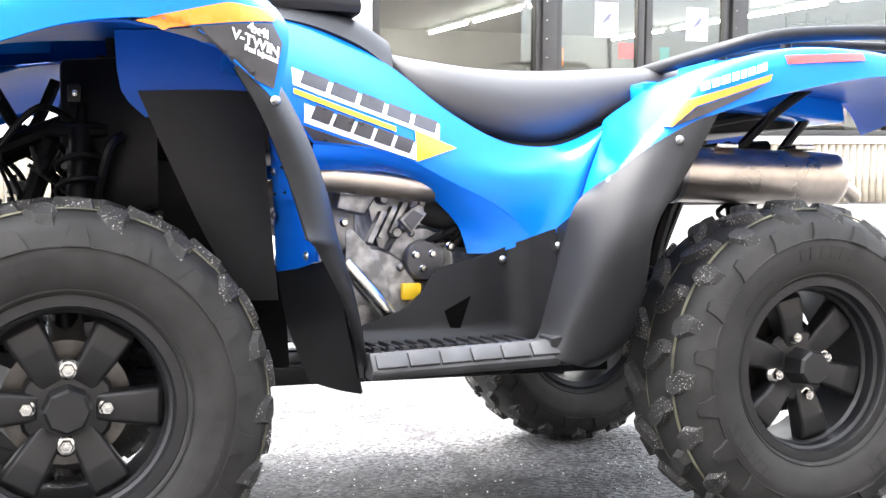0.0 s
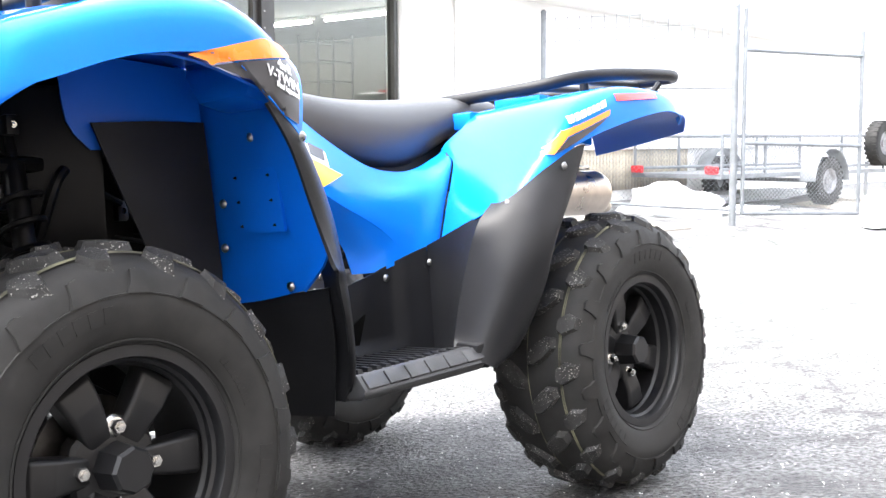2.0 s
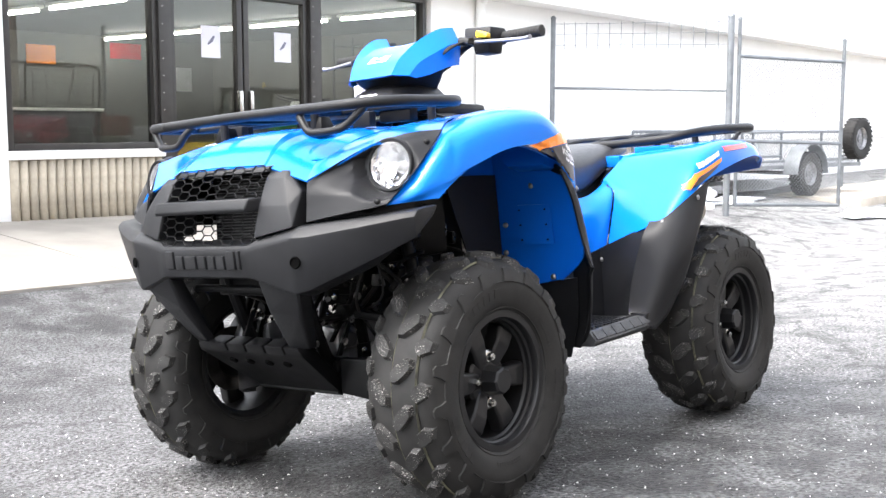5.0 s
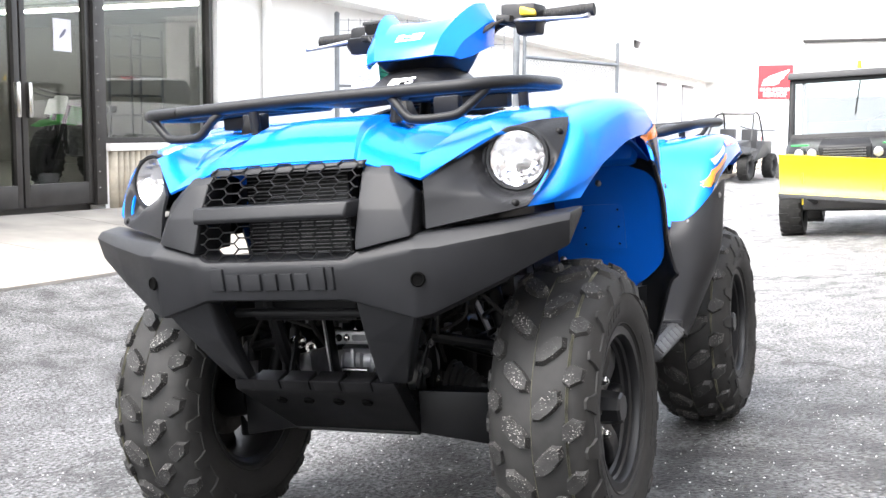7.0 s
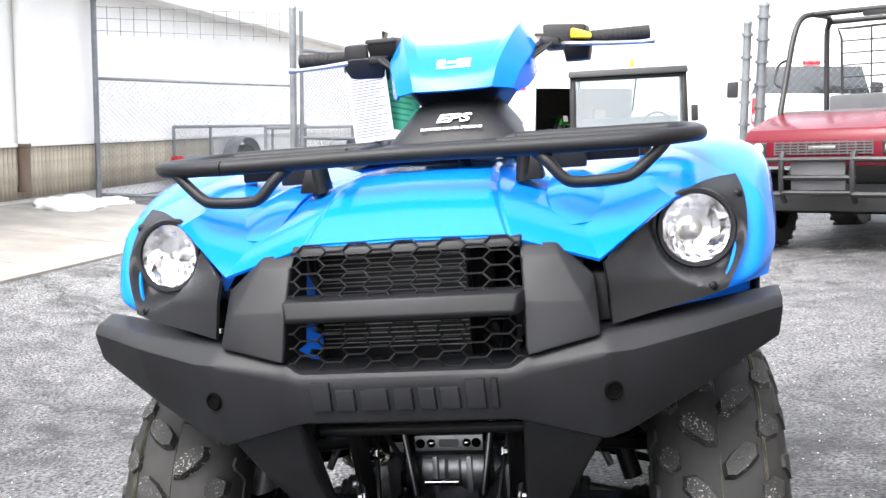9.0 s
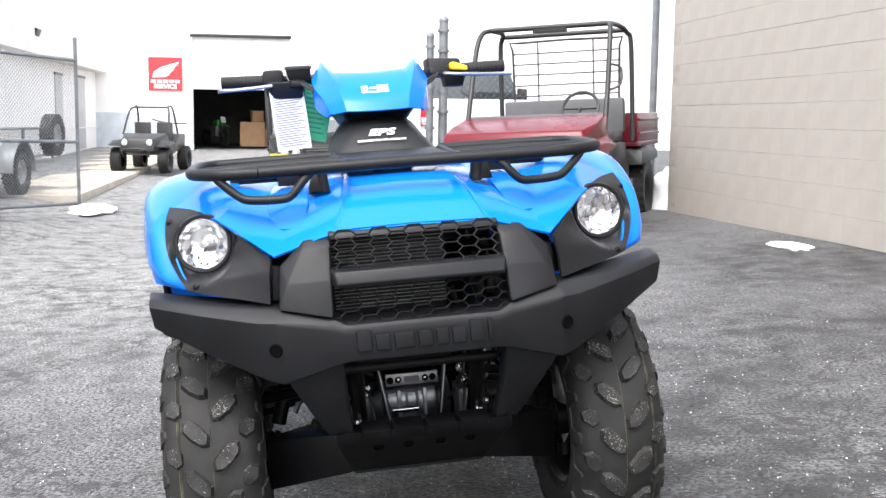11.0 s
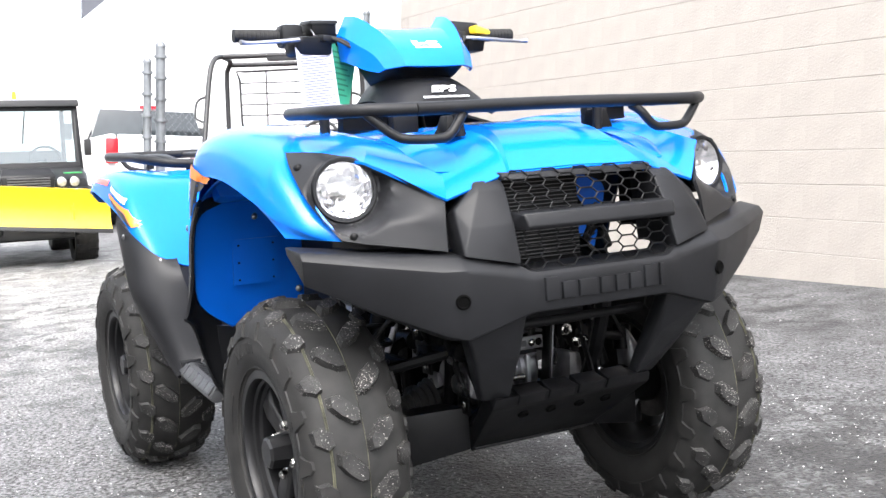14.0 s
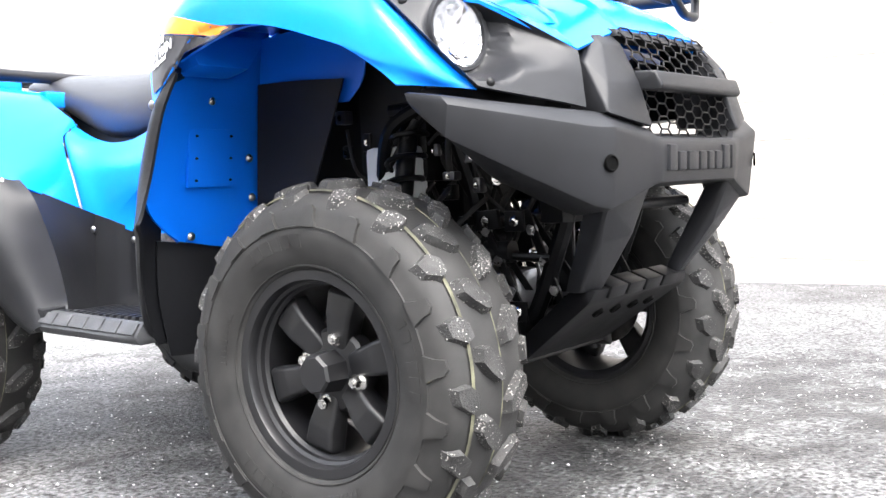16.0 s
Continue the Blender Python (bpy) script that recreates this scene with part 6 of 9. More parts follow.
for p, d in bolts:
    for s in (1, -1):
        bb = bmesh.new()
        bolt_at(bb, (p[0], s * p[1], p[2]), (d[0], s * d[1], d[2]))
        part("panel_bolt", bb, BOLT if p[0] < 1.4 else BLACK_D, atv, "small domed bolt" if p[0] < 1.4 else "")


# ---- running gear, engine, exhaust ----
part("frame", (lambda bm: [add_tube(bm, pts, 0.016, 3, 8) for s in (1, -1) for pts in (
    [(1.56, s * 0.13, 0.62), (1.50, s * 0.13, 0.45), (1.42, s * 0.12, 0.33), (1.2, s * 0.12, 0.30), (0.3, s * 0.12, 0.30), (0.1, s * 0.12, 0.42)],
    [(1.56, s * 0.13, 0.62), (1.40, s * 0.13, 0.70), (1.15, s * 0.13, 0.80), (0.9, s * 0.10, 0.85), (0.3, s * 0.12, 0.72), (-0.2, s * 0.14, 0.74)],
    [(1.32, s * 0.13, 0.34), (1.36, s * 0.14, 0.52), (1.30, s * 0.15, 0.72)],
    [(1.12, s * 0.13, 0.32), (1.13, s * 0.14, 0.55), (1.16, s * 0.14, 0.78)],
    [(0.1, s * 0.12, 0.42), (0.05, s * 0.13, 0.6), (-0.02, s * 0.14, 0.72)])] and bm)(bmesh.new()), BLACK_D, atv, "black welded tube frame")
for x, z in ((1.34, 0.46), (1.36, 0.52), (1.13, 0.55), (1.42, 0.345)):
    part("frame_cross", tube([(x, -0.14, z), (x, 0.14, z)], 0.012, 1, 8), BLACK_D, atv)


def arm(x0, x1, yi, zi, xo, yo, zo, r=0.012):
    bm = bmesh.new()
    add_tube(bm, [(x0, yi, zi), (xo, yo, zo)], r, 1, 8)
    add_tube(bm, [(x1, yi, zi), (xo, yo, zo)], r, 1, 8)
    add_tube(bm, [(x0 + (xo - x0) * 0.4, yi + (yo - yi) * 0.4, zi + (zo - zi) * 0.4), (x1 + (xo - x1) * 0.4, yi + (yo - yi) * 0.4, zi + (zo - zi) * 0.4)], r * 0.8, 1, 8)
    add_lathe(bm, [(0.0, -0.03), (0.022, -0.03), (0.022, 0.03), (0.0, 0.03)], along((xo, yo, zo - 0.0), (xo, yo, zo + 1)), 12)
    for xx in (x0, x1):
        add_lathe(bm, [(0.0, -0.028), (0.02, -0.028), (0.02, 0.028), (0.0, 0.028)], along((xx, yi, zi), (xx + 1, yi, zi)), 12)
    return bm


both("upper_arm", lambda: arm(1.40, 1.18, 0.15, 0.47, 1.285, 0.365, 0.42), BLACK_D, atv, "black tubular suspension arm")
both("lower_arm", lambda: arm(1.42, 1.16, 0.13, 0.335, 1.285, 0.385, 0.24), BLACK_D, atv, "black tubular suspension arm")
both("rear_upper_arm", lambda: arm(0.12, -0.10, 0.14, 0.46, 0.0, 0.36, 0.42), BLACK_D, atv)
both("rear_lower_arm", lambda: arm(0.14, -0.12, 0.12, 0.33, 0.0, 0.37, 0.24), BLACK_D, atv)
both("knuckle", lambda: hull([(1.31, 0.36, 0.45), (1.26, 0.36, 0.45), (1.33, 0.40, 0.30), (1.24, 0.40, 0.30), (1.30, 0.37, 0.22), (1.27, 0.37, 0.22), (1.31, 0.42, 0.36), (1.26, 0.42, 0.36)], 0.008), STEEL, atv, "cast steering knuckle")
both("rear_knuckle", lambda: hull([(0.025, 0.35, 0.45), (-0.025, 0.35, 0.45), (0.05, 0.38, 0.30), (-0.05, 0.38, 0.30), (0.02, 0.36, 0.22), (-0.02, 0.36, 0.22)], 0.008), BLACK_D, atv)


def shaft(x):
    bm = bmesh.new()
    add_tube(bm, [(x, 0.10, 0.37), (x, 0.40, 0.306)], 0.011, 1, 8)
    d = along((x, 0.15, 0.36), (x, 0.40, 0.306))
    prof = [(0.012, 0.0)]
    for k in range(6):
        prof += [(0.042 - 0.004 * k, 0.006 + 0.014 * k), (0.034 - 0.004 * k, 0.013 + 0.014 * k)]
    add_lathe(bm, prof, d, 16)
    d2 = along((x, 0.385, 0.31), (x, 0.13, 0.365))
    add_lathe(bm, prof, d2, 16)
    return bm


both("drive_shaft", lambda: shaft(1.285), RUBBER, atv, "drive shaft with ribbed rubber boots")
both("rear_drive_shaft", lambda: shaft(0.0), RUBBER, atv)
both("tie_rod", lambda: tube([(1.20, 0.05, 0.44), (1.18, 0.36, 0.36)], 0.008, 1, 8), BLACK_D, atv)


def coil(p0, p1, r, turns, wire):
    m = along(p0, p1)
    ln = (Vector(p1) - Vector(p0)).length
    n = turns * 12
    return tube([tuple(m @ Vector((r * math.cos(2 * math.pi * k / 12), r * math.sin(2 * math.pi * k / 12), ln * k / n))) for k in range(n + 1)], wire, 1, 6)


def shock(p0, p1, s):
    p0, p1 = [(p[0], s * p[1], p[2]) for p in (p0, p1)]
    sh = part("shock_absorber", tube([p0, p1], 0.018, 1, 12), BLACK_D, atv, "coil-over shock absorber with a black spring")
    part("rod", tube([p1, tuple(Vector(p1) + (Vector(p1) - Vector(p0)) * 0.12)], 0.009, 1, 10), BLACK_D, sh)
    a, b = Vector(p0).lerp(Vector(p1), 0.18), Vector(p0).lerp(Vector(p1), 0.93)
    part("spring", coil(tuple(a), tuple(b), 0.034, 7, 0.0055), BLACK_D, sh)
    part("collar", lathe([(0.018, -0.008), (0.042, -0.008), (0.042, 0.006), (0.018, 0.006)], along(tuple(a), tuple(b)), 18, closed=True), BLACK_D, sh)
    part("top_bolt", lathe([(0.0, -0.045), (0.013, -0.045), (0.013, 0.045), (0.0, 0.045)], along(p1, (p1[0] + 1, p1[1], p1[2])), 8), BLACK_D, sh)


for s in (1, -1):
    shock((1.275, 0.31, 0.36), (1.255, 0.205, 0.735), s)
    shock((-0.03, 0.30, 0.34), (-0.06, 0.20, 0.70), s)
part("expansion_tank", box((1.165, -0.235, 0.565), (1.275, -0.185, 0.668), 0.012), mat("milky_plastic", (0.62, 0.64, 0.63), 0.45, stain=0.08), atv, "milky white coolant bottle")

# hoses, wires and brackets in the front end
rnd = random.Random(11)
for k in range(16):
    s = 1 if k % 2 else -1
    a = Vector((rnd.uniform(1.22, 1.46), s * rnd.uniform(0.03, 0.16), rnd.uniform(0.40, 0.56)))
    b = a + Vector((rnd.uniform(-0.12, 0.12), rnd.uniform(-0.06, 0.06), rnd.uniform(0.08, 0.26)))
    c = a.lerp(b, 0.5) + Vector((rnd.uniform(-0.05, 0.05), s * rnd.uniform(0.0, 0.05), 0))
    part("hose", tube([tuple(a), tuple(c), tuple(b)], rnd.choice((0.004, 0.005, 0.008)), 5, 7), RUBBER, atv)
for k in range(9):
    s = 1 if k % 2 else -1
    x, y, z = rnd.uniform(1.22, 1.46), s * rnd.uniform(0.15, 0.20), rnd.uniform(0.36, 0.60)
    part("bracket", box((x - 0.02, y - 0.003, z - 0.018), (x + 0.02, y + 0.003, z + 0.018), 0.002), BLACK_D, atv)
    bb = bmesh.new()
    bolt_at(bb, (x, y + s * 0.004, z), (0, s, 0), 0.008)
    part("frame_bolt", bb, CHROME, atv)
part("front_diff", (lambda bm: add_hull(add_lathe(bm, [(0.0, -0.10), (0.05, -0.10), (0.075, -0.05), (0.075, 0.05), (0.05, 0.10), (0.0, 0.10)], along((1.27, 0, 0.38), (1.27, 1, 0.38)), 20), [(1.36, -0.04, 0.34), (1.36, 0.04, 0.34), (1.36, -0.04, 0.42), (1.36, 0.04, 0.42), (1.25, -0.05, 0.32), (1.25, 0.05, 0.32), (1.25, -0.05, 0.44), (1.25, 0.05, 0.44)], 0.01))(bmesh.new()), STEEL, atv, "cast alloy front differential")
part("rear_diff", lathe([(0.0, -0.12), (0.06, -0.12), (0.09, -0.05), (0.09, 0.05), (0.06, 0.12), (0.0, 0.12)], along((0.0, 0, 0.37), (0.0, 1, 0.37)), 20), STEEL, atv)

# added dark boxes that block the view of the liners through the grille
part("fuse_block", hull([(1.285, -0.20, 0.60), (1.285, -0.09, 0.60), (1.285, -0.20, 0.82), (1.285, -0.09, 0.82), (1.14, -0.22, 0.62), (1.14, -0.10, 0.62), (1.14, -0.22, 0.84), (1.14, -0.10, 0.84)], 0.012), BLACK_D, atv)
part("battery_box", hull([(1.285, 0.17, 0.58), (1.285, 0.09, 0.58), (1.285, 0.17, 0.86), (1.285, 0.09, 0.86), (1.13, 0.26, 0.60), (1.13, 0.10, 0.60), (1.13, 0.26, 0.86), (1.13, 0.10, 0.86)], 0.010), BLACK_D, atv)
GREYC = mat("dark_steel", (0.09, 0.09, 0.095), 0.4, metal=0.7, stain=0.2)
# winch under the bumper bar
wb = bmesh.new()
add_lathe(wb, [(0.0, -0.066), (0.030, -0.066), (0.040, -0.055), (0.042, -0.015), (0.036, -0.009), (0.036, 0.009), (0.042, 0.015), (0.040, 0.055), (0.030, 0.066), (0.0, 0.066)], along((1.425, 0.0, 0.405), (1.425, 1, 0.405)), 24)
add_hull(wb, [(1.47, -0.058, 0.438), (1.47, 0.058, 0.438), (1.43, -0.062, 0.446), (1.43, 0.062, 0.446), (1.45, -0.045, 0.42), (1.45, 0.045, 0.42), (1.41, -0.045, 0.42), (1.41, 0.045, 0.42)], 0.003)
for y in (-0.03, 0.03):
    add_box(wb, (1.42, y - 0.005, 0.37), (1.473, y + 0.005, 0.436), 0.003)
winch = part("winch", wb, STEEL, atv, "bare cast alloy winch body", angle=30)
winch.location.x = -0.08
part("pin", tube([(1.478, -0.048, 0.392), (1.478, 0.012, 0.392)], 0.0065, 1, 10), CHROME, winch)
for s in (1, -1):
    y0, y1 = s * 0.080, s * 0.058
    wbk = part("winch_bracket", hull([(1.502, y0 - 0.005, 0.522), (1.502, y0 + 0.005, 0.522), (1.47, y0 - 0.005, 0.522), (1.47, y0 + 0.005, 0.522), (1.512, y1 - 0.005, 0.375), (1.512, y1 + 0.005, 0.375), (1.48, y1 - 0.005, 0.375), (1.48, y1 + 0.005, 0.375)], 0.002), BLACK_D, winch)
    part("bracket_edge", hull([(1.505, y0 - 0.0015, 0.520), (1.505, y0 + 0.0015, 0.520), (1.502, y0, 0.520), (1.515, y1 - 0.0015, 0.380), (1.515, y1 + 0.0015, 0.380), (1.512, y1, 0.380)]), STEEL, wbk)
    part("stay_bolt", lathe([(0.0, 0.010), (0.0075, 0.009), (0.009, 0.0), (0.014, 0.0), (0.014, -0.003)], along((1.50, s * 0.115, 0.462 + 0.02 * s), (2, s * 0.115, 0.462 + 0.02 * s)), 8), CHROME, winch)
part("fairlead", box((1.478, -0.060, 0.450), (1.488, 0.060, 0.478), 0.0025), STEEL, winch, "slotted steel plate")
# slot and holes are dark patches on the plate, painted as shade
part("plate_slot", hull([(1.4875, -0.016, 0.457), (1.4875, 0.016, 0.457), (1.4875, -0.019, 0.464), (1.4875, 0.019, 0.464), (1.4875, -0.016, 0.471), (1.4875, 0.016, 0.471), (1.4890, -0.016, 0.458), (1.4890, 0.016, 0.458), (1.4890, -0.016, 0.470), (1.4890, 0.016, 0.470)]), GREYC, winch)
for y in (-0.050, 0.048):
    part("plate_hole", lathe([(0.0, 0.001), (0.0075, 0.001), (0.0085, 0.0)], along((1.4885, y, 0.464), (2, y, 0.464)), 14), HOLE_SHADE, winch)
for y in (-0.031, 0.031):
    bb = bmesh.new()
    bolt_at(bb, (1.4885, y, 0.464), (1, 0, 0), 0.0065)
    part("winch_bolt", bb, CHROME, winch)
for y in (-0.085, 0.02):
    part("hanger_clip", box((1.585, y - 0.016, 0.556), (1.60, y + 0.016, 0.578), 0.003), GREYC, winch)
for y in (-0.12, 0.12):
    bb = bmesh.new()
    add_lathe(bb, [(0.0, 0.012), (0.009, 0.012), (0.009, 0.0), (0.015, 0.0), (0.015, -0.004), (0.0, -0.004)], along((1.455, y, 0.462), (2, y, 0.462)), 8)
    part("frame_bolt", bb, CHROME, atv)

# engine on the left and right under the tank
ENGM = mat("cast_engine_alloy", (0.30, 0.30, 0.305), 0.38, metal=0.85, stain=0.5, stain_size=0.03, grain=0.3, grain_size=0.002)


def engine():
    bm = bmesh.new()
    add_box(bm, (0.42, -0.15, 0.33), (0.86, 0.13, 0.52), 0.03)
    add_lathe(bm, [(0.0, 0.0), (0.105, 0.0), (0.112, -0.012), (0.112, -0.06), (0.0, -0.06)], along((0.74, 0.175, 0.42), (0.74, 1, 0.42)), 28)
    add_lathe(bm, [(0.0, 0.0), (0.065, 0.0), (0.072, -0.01), (0.072, -0.05), (0.0, -0.05)], along((0.628, 0.165, 0.498), (0.628, 1, 0.498)), 24)
    add_hull(bm, [(0.70, 0.14, 0.50), (0.58, 0.14, 0.52), (0.74, 0.14, 0.66), (0.62, 0.14, 0.66), (0.70, -0.08, 0.50), (0.58, -0.08, 0.52), (0.74, -0.08, 0.66), (0.62, -0.08, 0.66)], 0.012)
    # slanted cylinder with cast ribs and bolt bosses
    for k in range(5):
        x, z = 0.735 - 0.022 * k, 0.538 + 0.009 * k
        add_hull(bm, [(x, 0.14, z), (x - 0.011, 0.14, z - 0.004), (x - 0.030, 0.14, z + 0.060), (x - 0.041, 0.14, z + 0.056), (x, 0.166, z), (x - 0.011, 0.166, z - 0.004), (x - 0.030, 0.166, z + 0.060), (x - 0.041, 0.166, z + 0.056)], 0.002)
    add_hull(bm, [(0.800, 0.14, 0.60), (0.735, 0.14, 0.585), (0.790, 0.14, 0.635), (0.70, 0.14, 0.64), (0.795, 0.170, 0.602), (0.74, 0.170, 0.590), (0.788, 0.170, 0.630), (0.712, 0.170, 0.634)], 0.008)
    for x, z in ((0.63, 0.60), (0.675, 0.555), (0.70, 0.62), (0.66, 0.635)):
        add_lathe(bm, [(0.0, 0.03), (0.008, 0.03), (0.012, 0.024), (0.012, 0.0)], along((x, 0.14, z), (x, 1, z)), 10)
    add_hull(bm, [(0.80, 0.10, 0.50), (0.76, 0.10, 0.50), (0.98, 0.10, 0.62), (0.90, 0.10, 0.66), (0.80, -0.06, 0.50), (0.76, -0.06, 0.50), (0.98, -0.06, 0.62), (0.90, -0.06, 0.66)], 0.012)
    for k in range(8):
        a = 2 * math.pi * k / 8
        bolt_at(bm, (0.74 + 0.097 * math.cos(a), 0.176, 0.42 + 0.097 * math.sin(a)), (0, 1, 0), 0.007)
    for k in range(5):
        a = 2 * math.pi * k / 5
        bolt_at(bm, (0.628 + 0.058 * math.cos(a), 0.166, 0.498 + 0.058 * math.sin(a)), (0, 1, 0), 0.006)
    return bm


eng = part("engine", engine(), ENGM, atv, "cast alloy engine with round covers", angle=30)
CASTC = mat("grey_cast_cover", (0.085, 0.085, 0.09), 0.4, metal=0.6, stain=0.2)
part("engine_cover", lathe([(0.0, 0.0), (0.036, 0.0), (0.040, -0.004), (0.041, -0.02), (0.0, -0.02)], along((0.624, 0.185, 0.501), (0.624, 1, 0.501)), 28), CASTC, eng, "round dark cast cover")
# square valve cover: a raised rim round a flat field
for h, y0, y1, mm in ((1.0, 0.165, 0.188, ENGM), (0.74, 0.17, 0.1905, CASTC)):
    cx, cz = 0.649, 0.579
    cs = [(cx + h * (x - cx), cz + h * (z - cz)) for x, z in ((0.676, 0.580), (0.647, 0.606), (0.620, 0.592), (0.652, 0.553))]
    part("valve_cover", hull([(x, y, z) for x, z in cs for y in (y0, y1)], 0.003), mm, eng)
part("side_plate", hull([(0.786, y, z) for y in (0.192, 0.198) for z in (0.560, 0.420)] + [(0.775, y, 0.565) for y in (0.192, 0.198)] + [(0.717, y, 0.505) for y in (0.192, 0.198)] + [(0.692, y, 0.420) for y in (0.192, 0.198)], 0.003), ENGM, eng, "bare metal frame plate")
part("kick_tube", tube([(0.79, 0.20, 0.50), (0.72, 0.205, 0.42), (0.66, 0.20, 0.33)], 0.016, 3, 10), CHROME, eng)
oc = bmesh.new()
add_box(oc, (0.632, 0.172, 0.425), (0.672, 0.188, 0.458), 0.006)
add_lathe(oc, [(0.0, 0.0), (0.014, 0.0), (0.014, -0.03), (0.0, -0.03)], along((0.652, 0.175, 0.435), (0.652, 1, 0.43)), 12)
for x, z in ((0.643, 0.512), (0.609, 0.514), (0.628, 0.485), (0.572, 0.528), (0.735, 0.510), (0.785, 0.575)):
    part("cover_bolt", lathe([(0.0, 0.007), (0.0055, 0.0065), (0.0065, 0.0), (0.009, -0.002)], along((x, 0.186, z), (x, 1, z)), 8), CHROME, eng)
part("mount_plate", box((0.74, 0.085, 0.40), (0.86, 0.10, 0.66), 0.004), STEEL, atv)
part("oil_cap", oc, YELLOW, eng, "yellow oil filler cap")
part("intake_boot", tube([(0.62, 0.12, 0.60), (0.55, 0.15, 0.585), (0.50, 0.13, 0.57)], 0.03, 4, 14), RUBBER, eng)
for k in range(6):
    part("hose", tube([(0.66 - 0.02 * k, 0.15, 0.52), (0.60 - 0.02 * k, 0.185 - 0.01 * (k % 2), 0.545 + 0.01 * k), (0.53 - 0.01 * k, 0.15, 0.55 + 0.006 * k)], 0.005 + 0.001 * (k % 3), 5, 7), RUBBER if k % 2 else BLACK_D, eng)
part("exhaust_pipe", tube([(0.96, 0.12, 0.60), (0.86, 0.19, 0.655), (0.74, 0.195, 0.652), (0.62, 0.19, 0.64), (0.48, 0.16, 0.64), (0.25, 0.22, 0.66)], [0.021, 0.026, 0.027, 0.026, 0.021, 0.021], 5, 16), MUFF, atv, "stainless exhaust pipe")
mf = part("muffler", lathe([(0.0, -0.235), (0.046, -0.235), (0.056, -0.225), (0.058, -0.215), (0.0565, -0.205), (0.0565, 0.23), (0.058, 0.238), (0.052, 0.25), (0.03, 0.262), (0.0, 0.262)], along((-0.04, 0.272, 0.668), (1, 0.272, 0.685)), 32), MUFF, atv, "brushed stainless muffler")
part("tailpipe", tube([(-0.27, 0.272, 0.655), (-0.30, 0.27, 0.648), (-0.335, 0.262, 0.628)], 0.017, 4, 14), MUFF, mf)
part("muffler_band", lathe([(0.0565, -0.006), (0.0595, -0.006), (0.0595, 0.006), (0.0565, 0.006)], along((0.13, 0.272, 0.671), (1, 0.272, 0.685)), 32, closed=True), STEEL, mf)
for x in (0.02, -0.17):
    part("muffler_bracket", box((x - 0.025, 0.25, 0.722), (x + 0.025, 0.31, 0.732), 0.003), CHROME, mf)
part("muffler_shield", hull([(0.22, 0.22, 0.72), (0.22, 0.25, 0.60), (0.16, 0.22, 0.73), (0.16, 0.25, 0.60), (0.22, 0.20, 0.72), (0.16, 0.20, 0.73), (0.22, 0.20, 0.60), (0.16, 0.20, 0.60)], 0.005), BLACK_D, atv)
for s in (1, -1):
    for p in ([(0.1, s * 0.2, 0.76), (-0.1, s * 0.2, 0.80), (-0.3, s * 0.2, 0.82)], [(-0.05, s * 0.2, 0.70), (-0.14, s * 0.24, 0.80), (-0.2, s * 0.3, 0.86)], [(-0.28, s * 0.2, 0.82), (-0.2, s * 0.16, 0.70), (-0.1, s * 0.14, 0.5)]):
        part("subframe_tube", tube(p, 0.011, 3, 8), BLACK_D, atv)
part("tail_box", hull([(-0.02, -0.16, 0.76), (-0.02, 0.16, 0.76), (-0.26, -0.16, 0.78), (-0.26, 0.16, 0.78), (-0.02, -0.16, 0.83), (-0.02, 0.16, 0.83), (-0.28, -0.16, 0.84), (-0.28, 0.16, 0.84)], 0.01), BLACK_D, atv)
part("belly_cover", hull([(1.06, -0.13, 0.31), (1.06, 0.13, 0.31), (1.04, -0.20, 0.50), (1.04, 0.20, 0.50), (0.92, -0.28, 0.50), (0.92, 0.28, 0.50), (0.90, -0.24, 0.31), (0.90, 0.24, 0.31)], 0.01), BLACK_D, atv)
part("air_box", hull([(0.98, -0.2, 0.70), (0.98, 0.2, 0.70), (0.80, -0.2, 0.70), (0.80, 0.2, 0.70), (1.02, -0.2, 0.90), (1.02, 0.2, 0.90), (0.72, -0.12, 0.86), (0.72, 0.12, 0.86)], 0.02), BLACK_D, atv)
part("seat_base", hull([(0.52, -0.16, 0.74), (0.52, 0.16, 0.74), (0.25, -0.16, 0.74), (0.25, 0.16, 0.74), (0.50, -0.2, 0.55), (0.50, 0.2, 0.55), (0.38, -0.22, 0.58), (0.38, 0.22, 0.58), (0.1, -0.16, 0.82), (0.1, 0.16, 0.82)], 0.02), BLACK_D, atv)

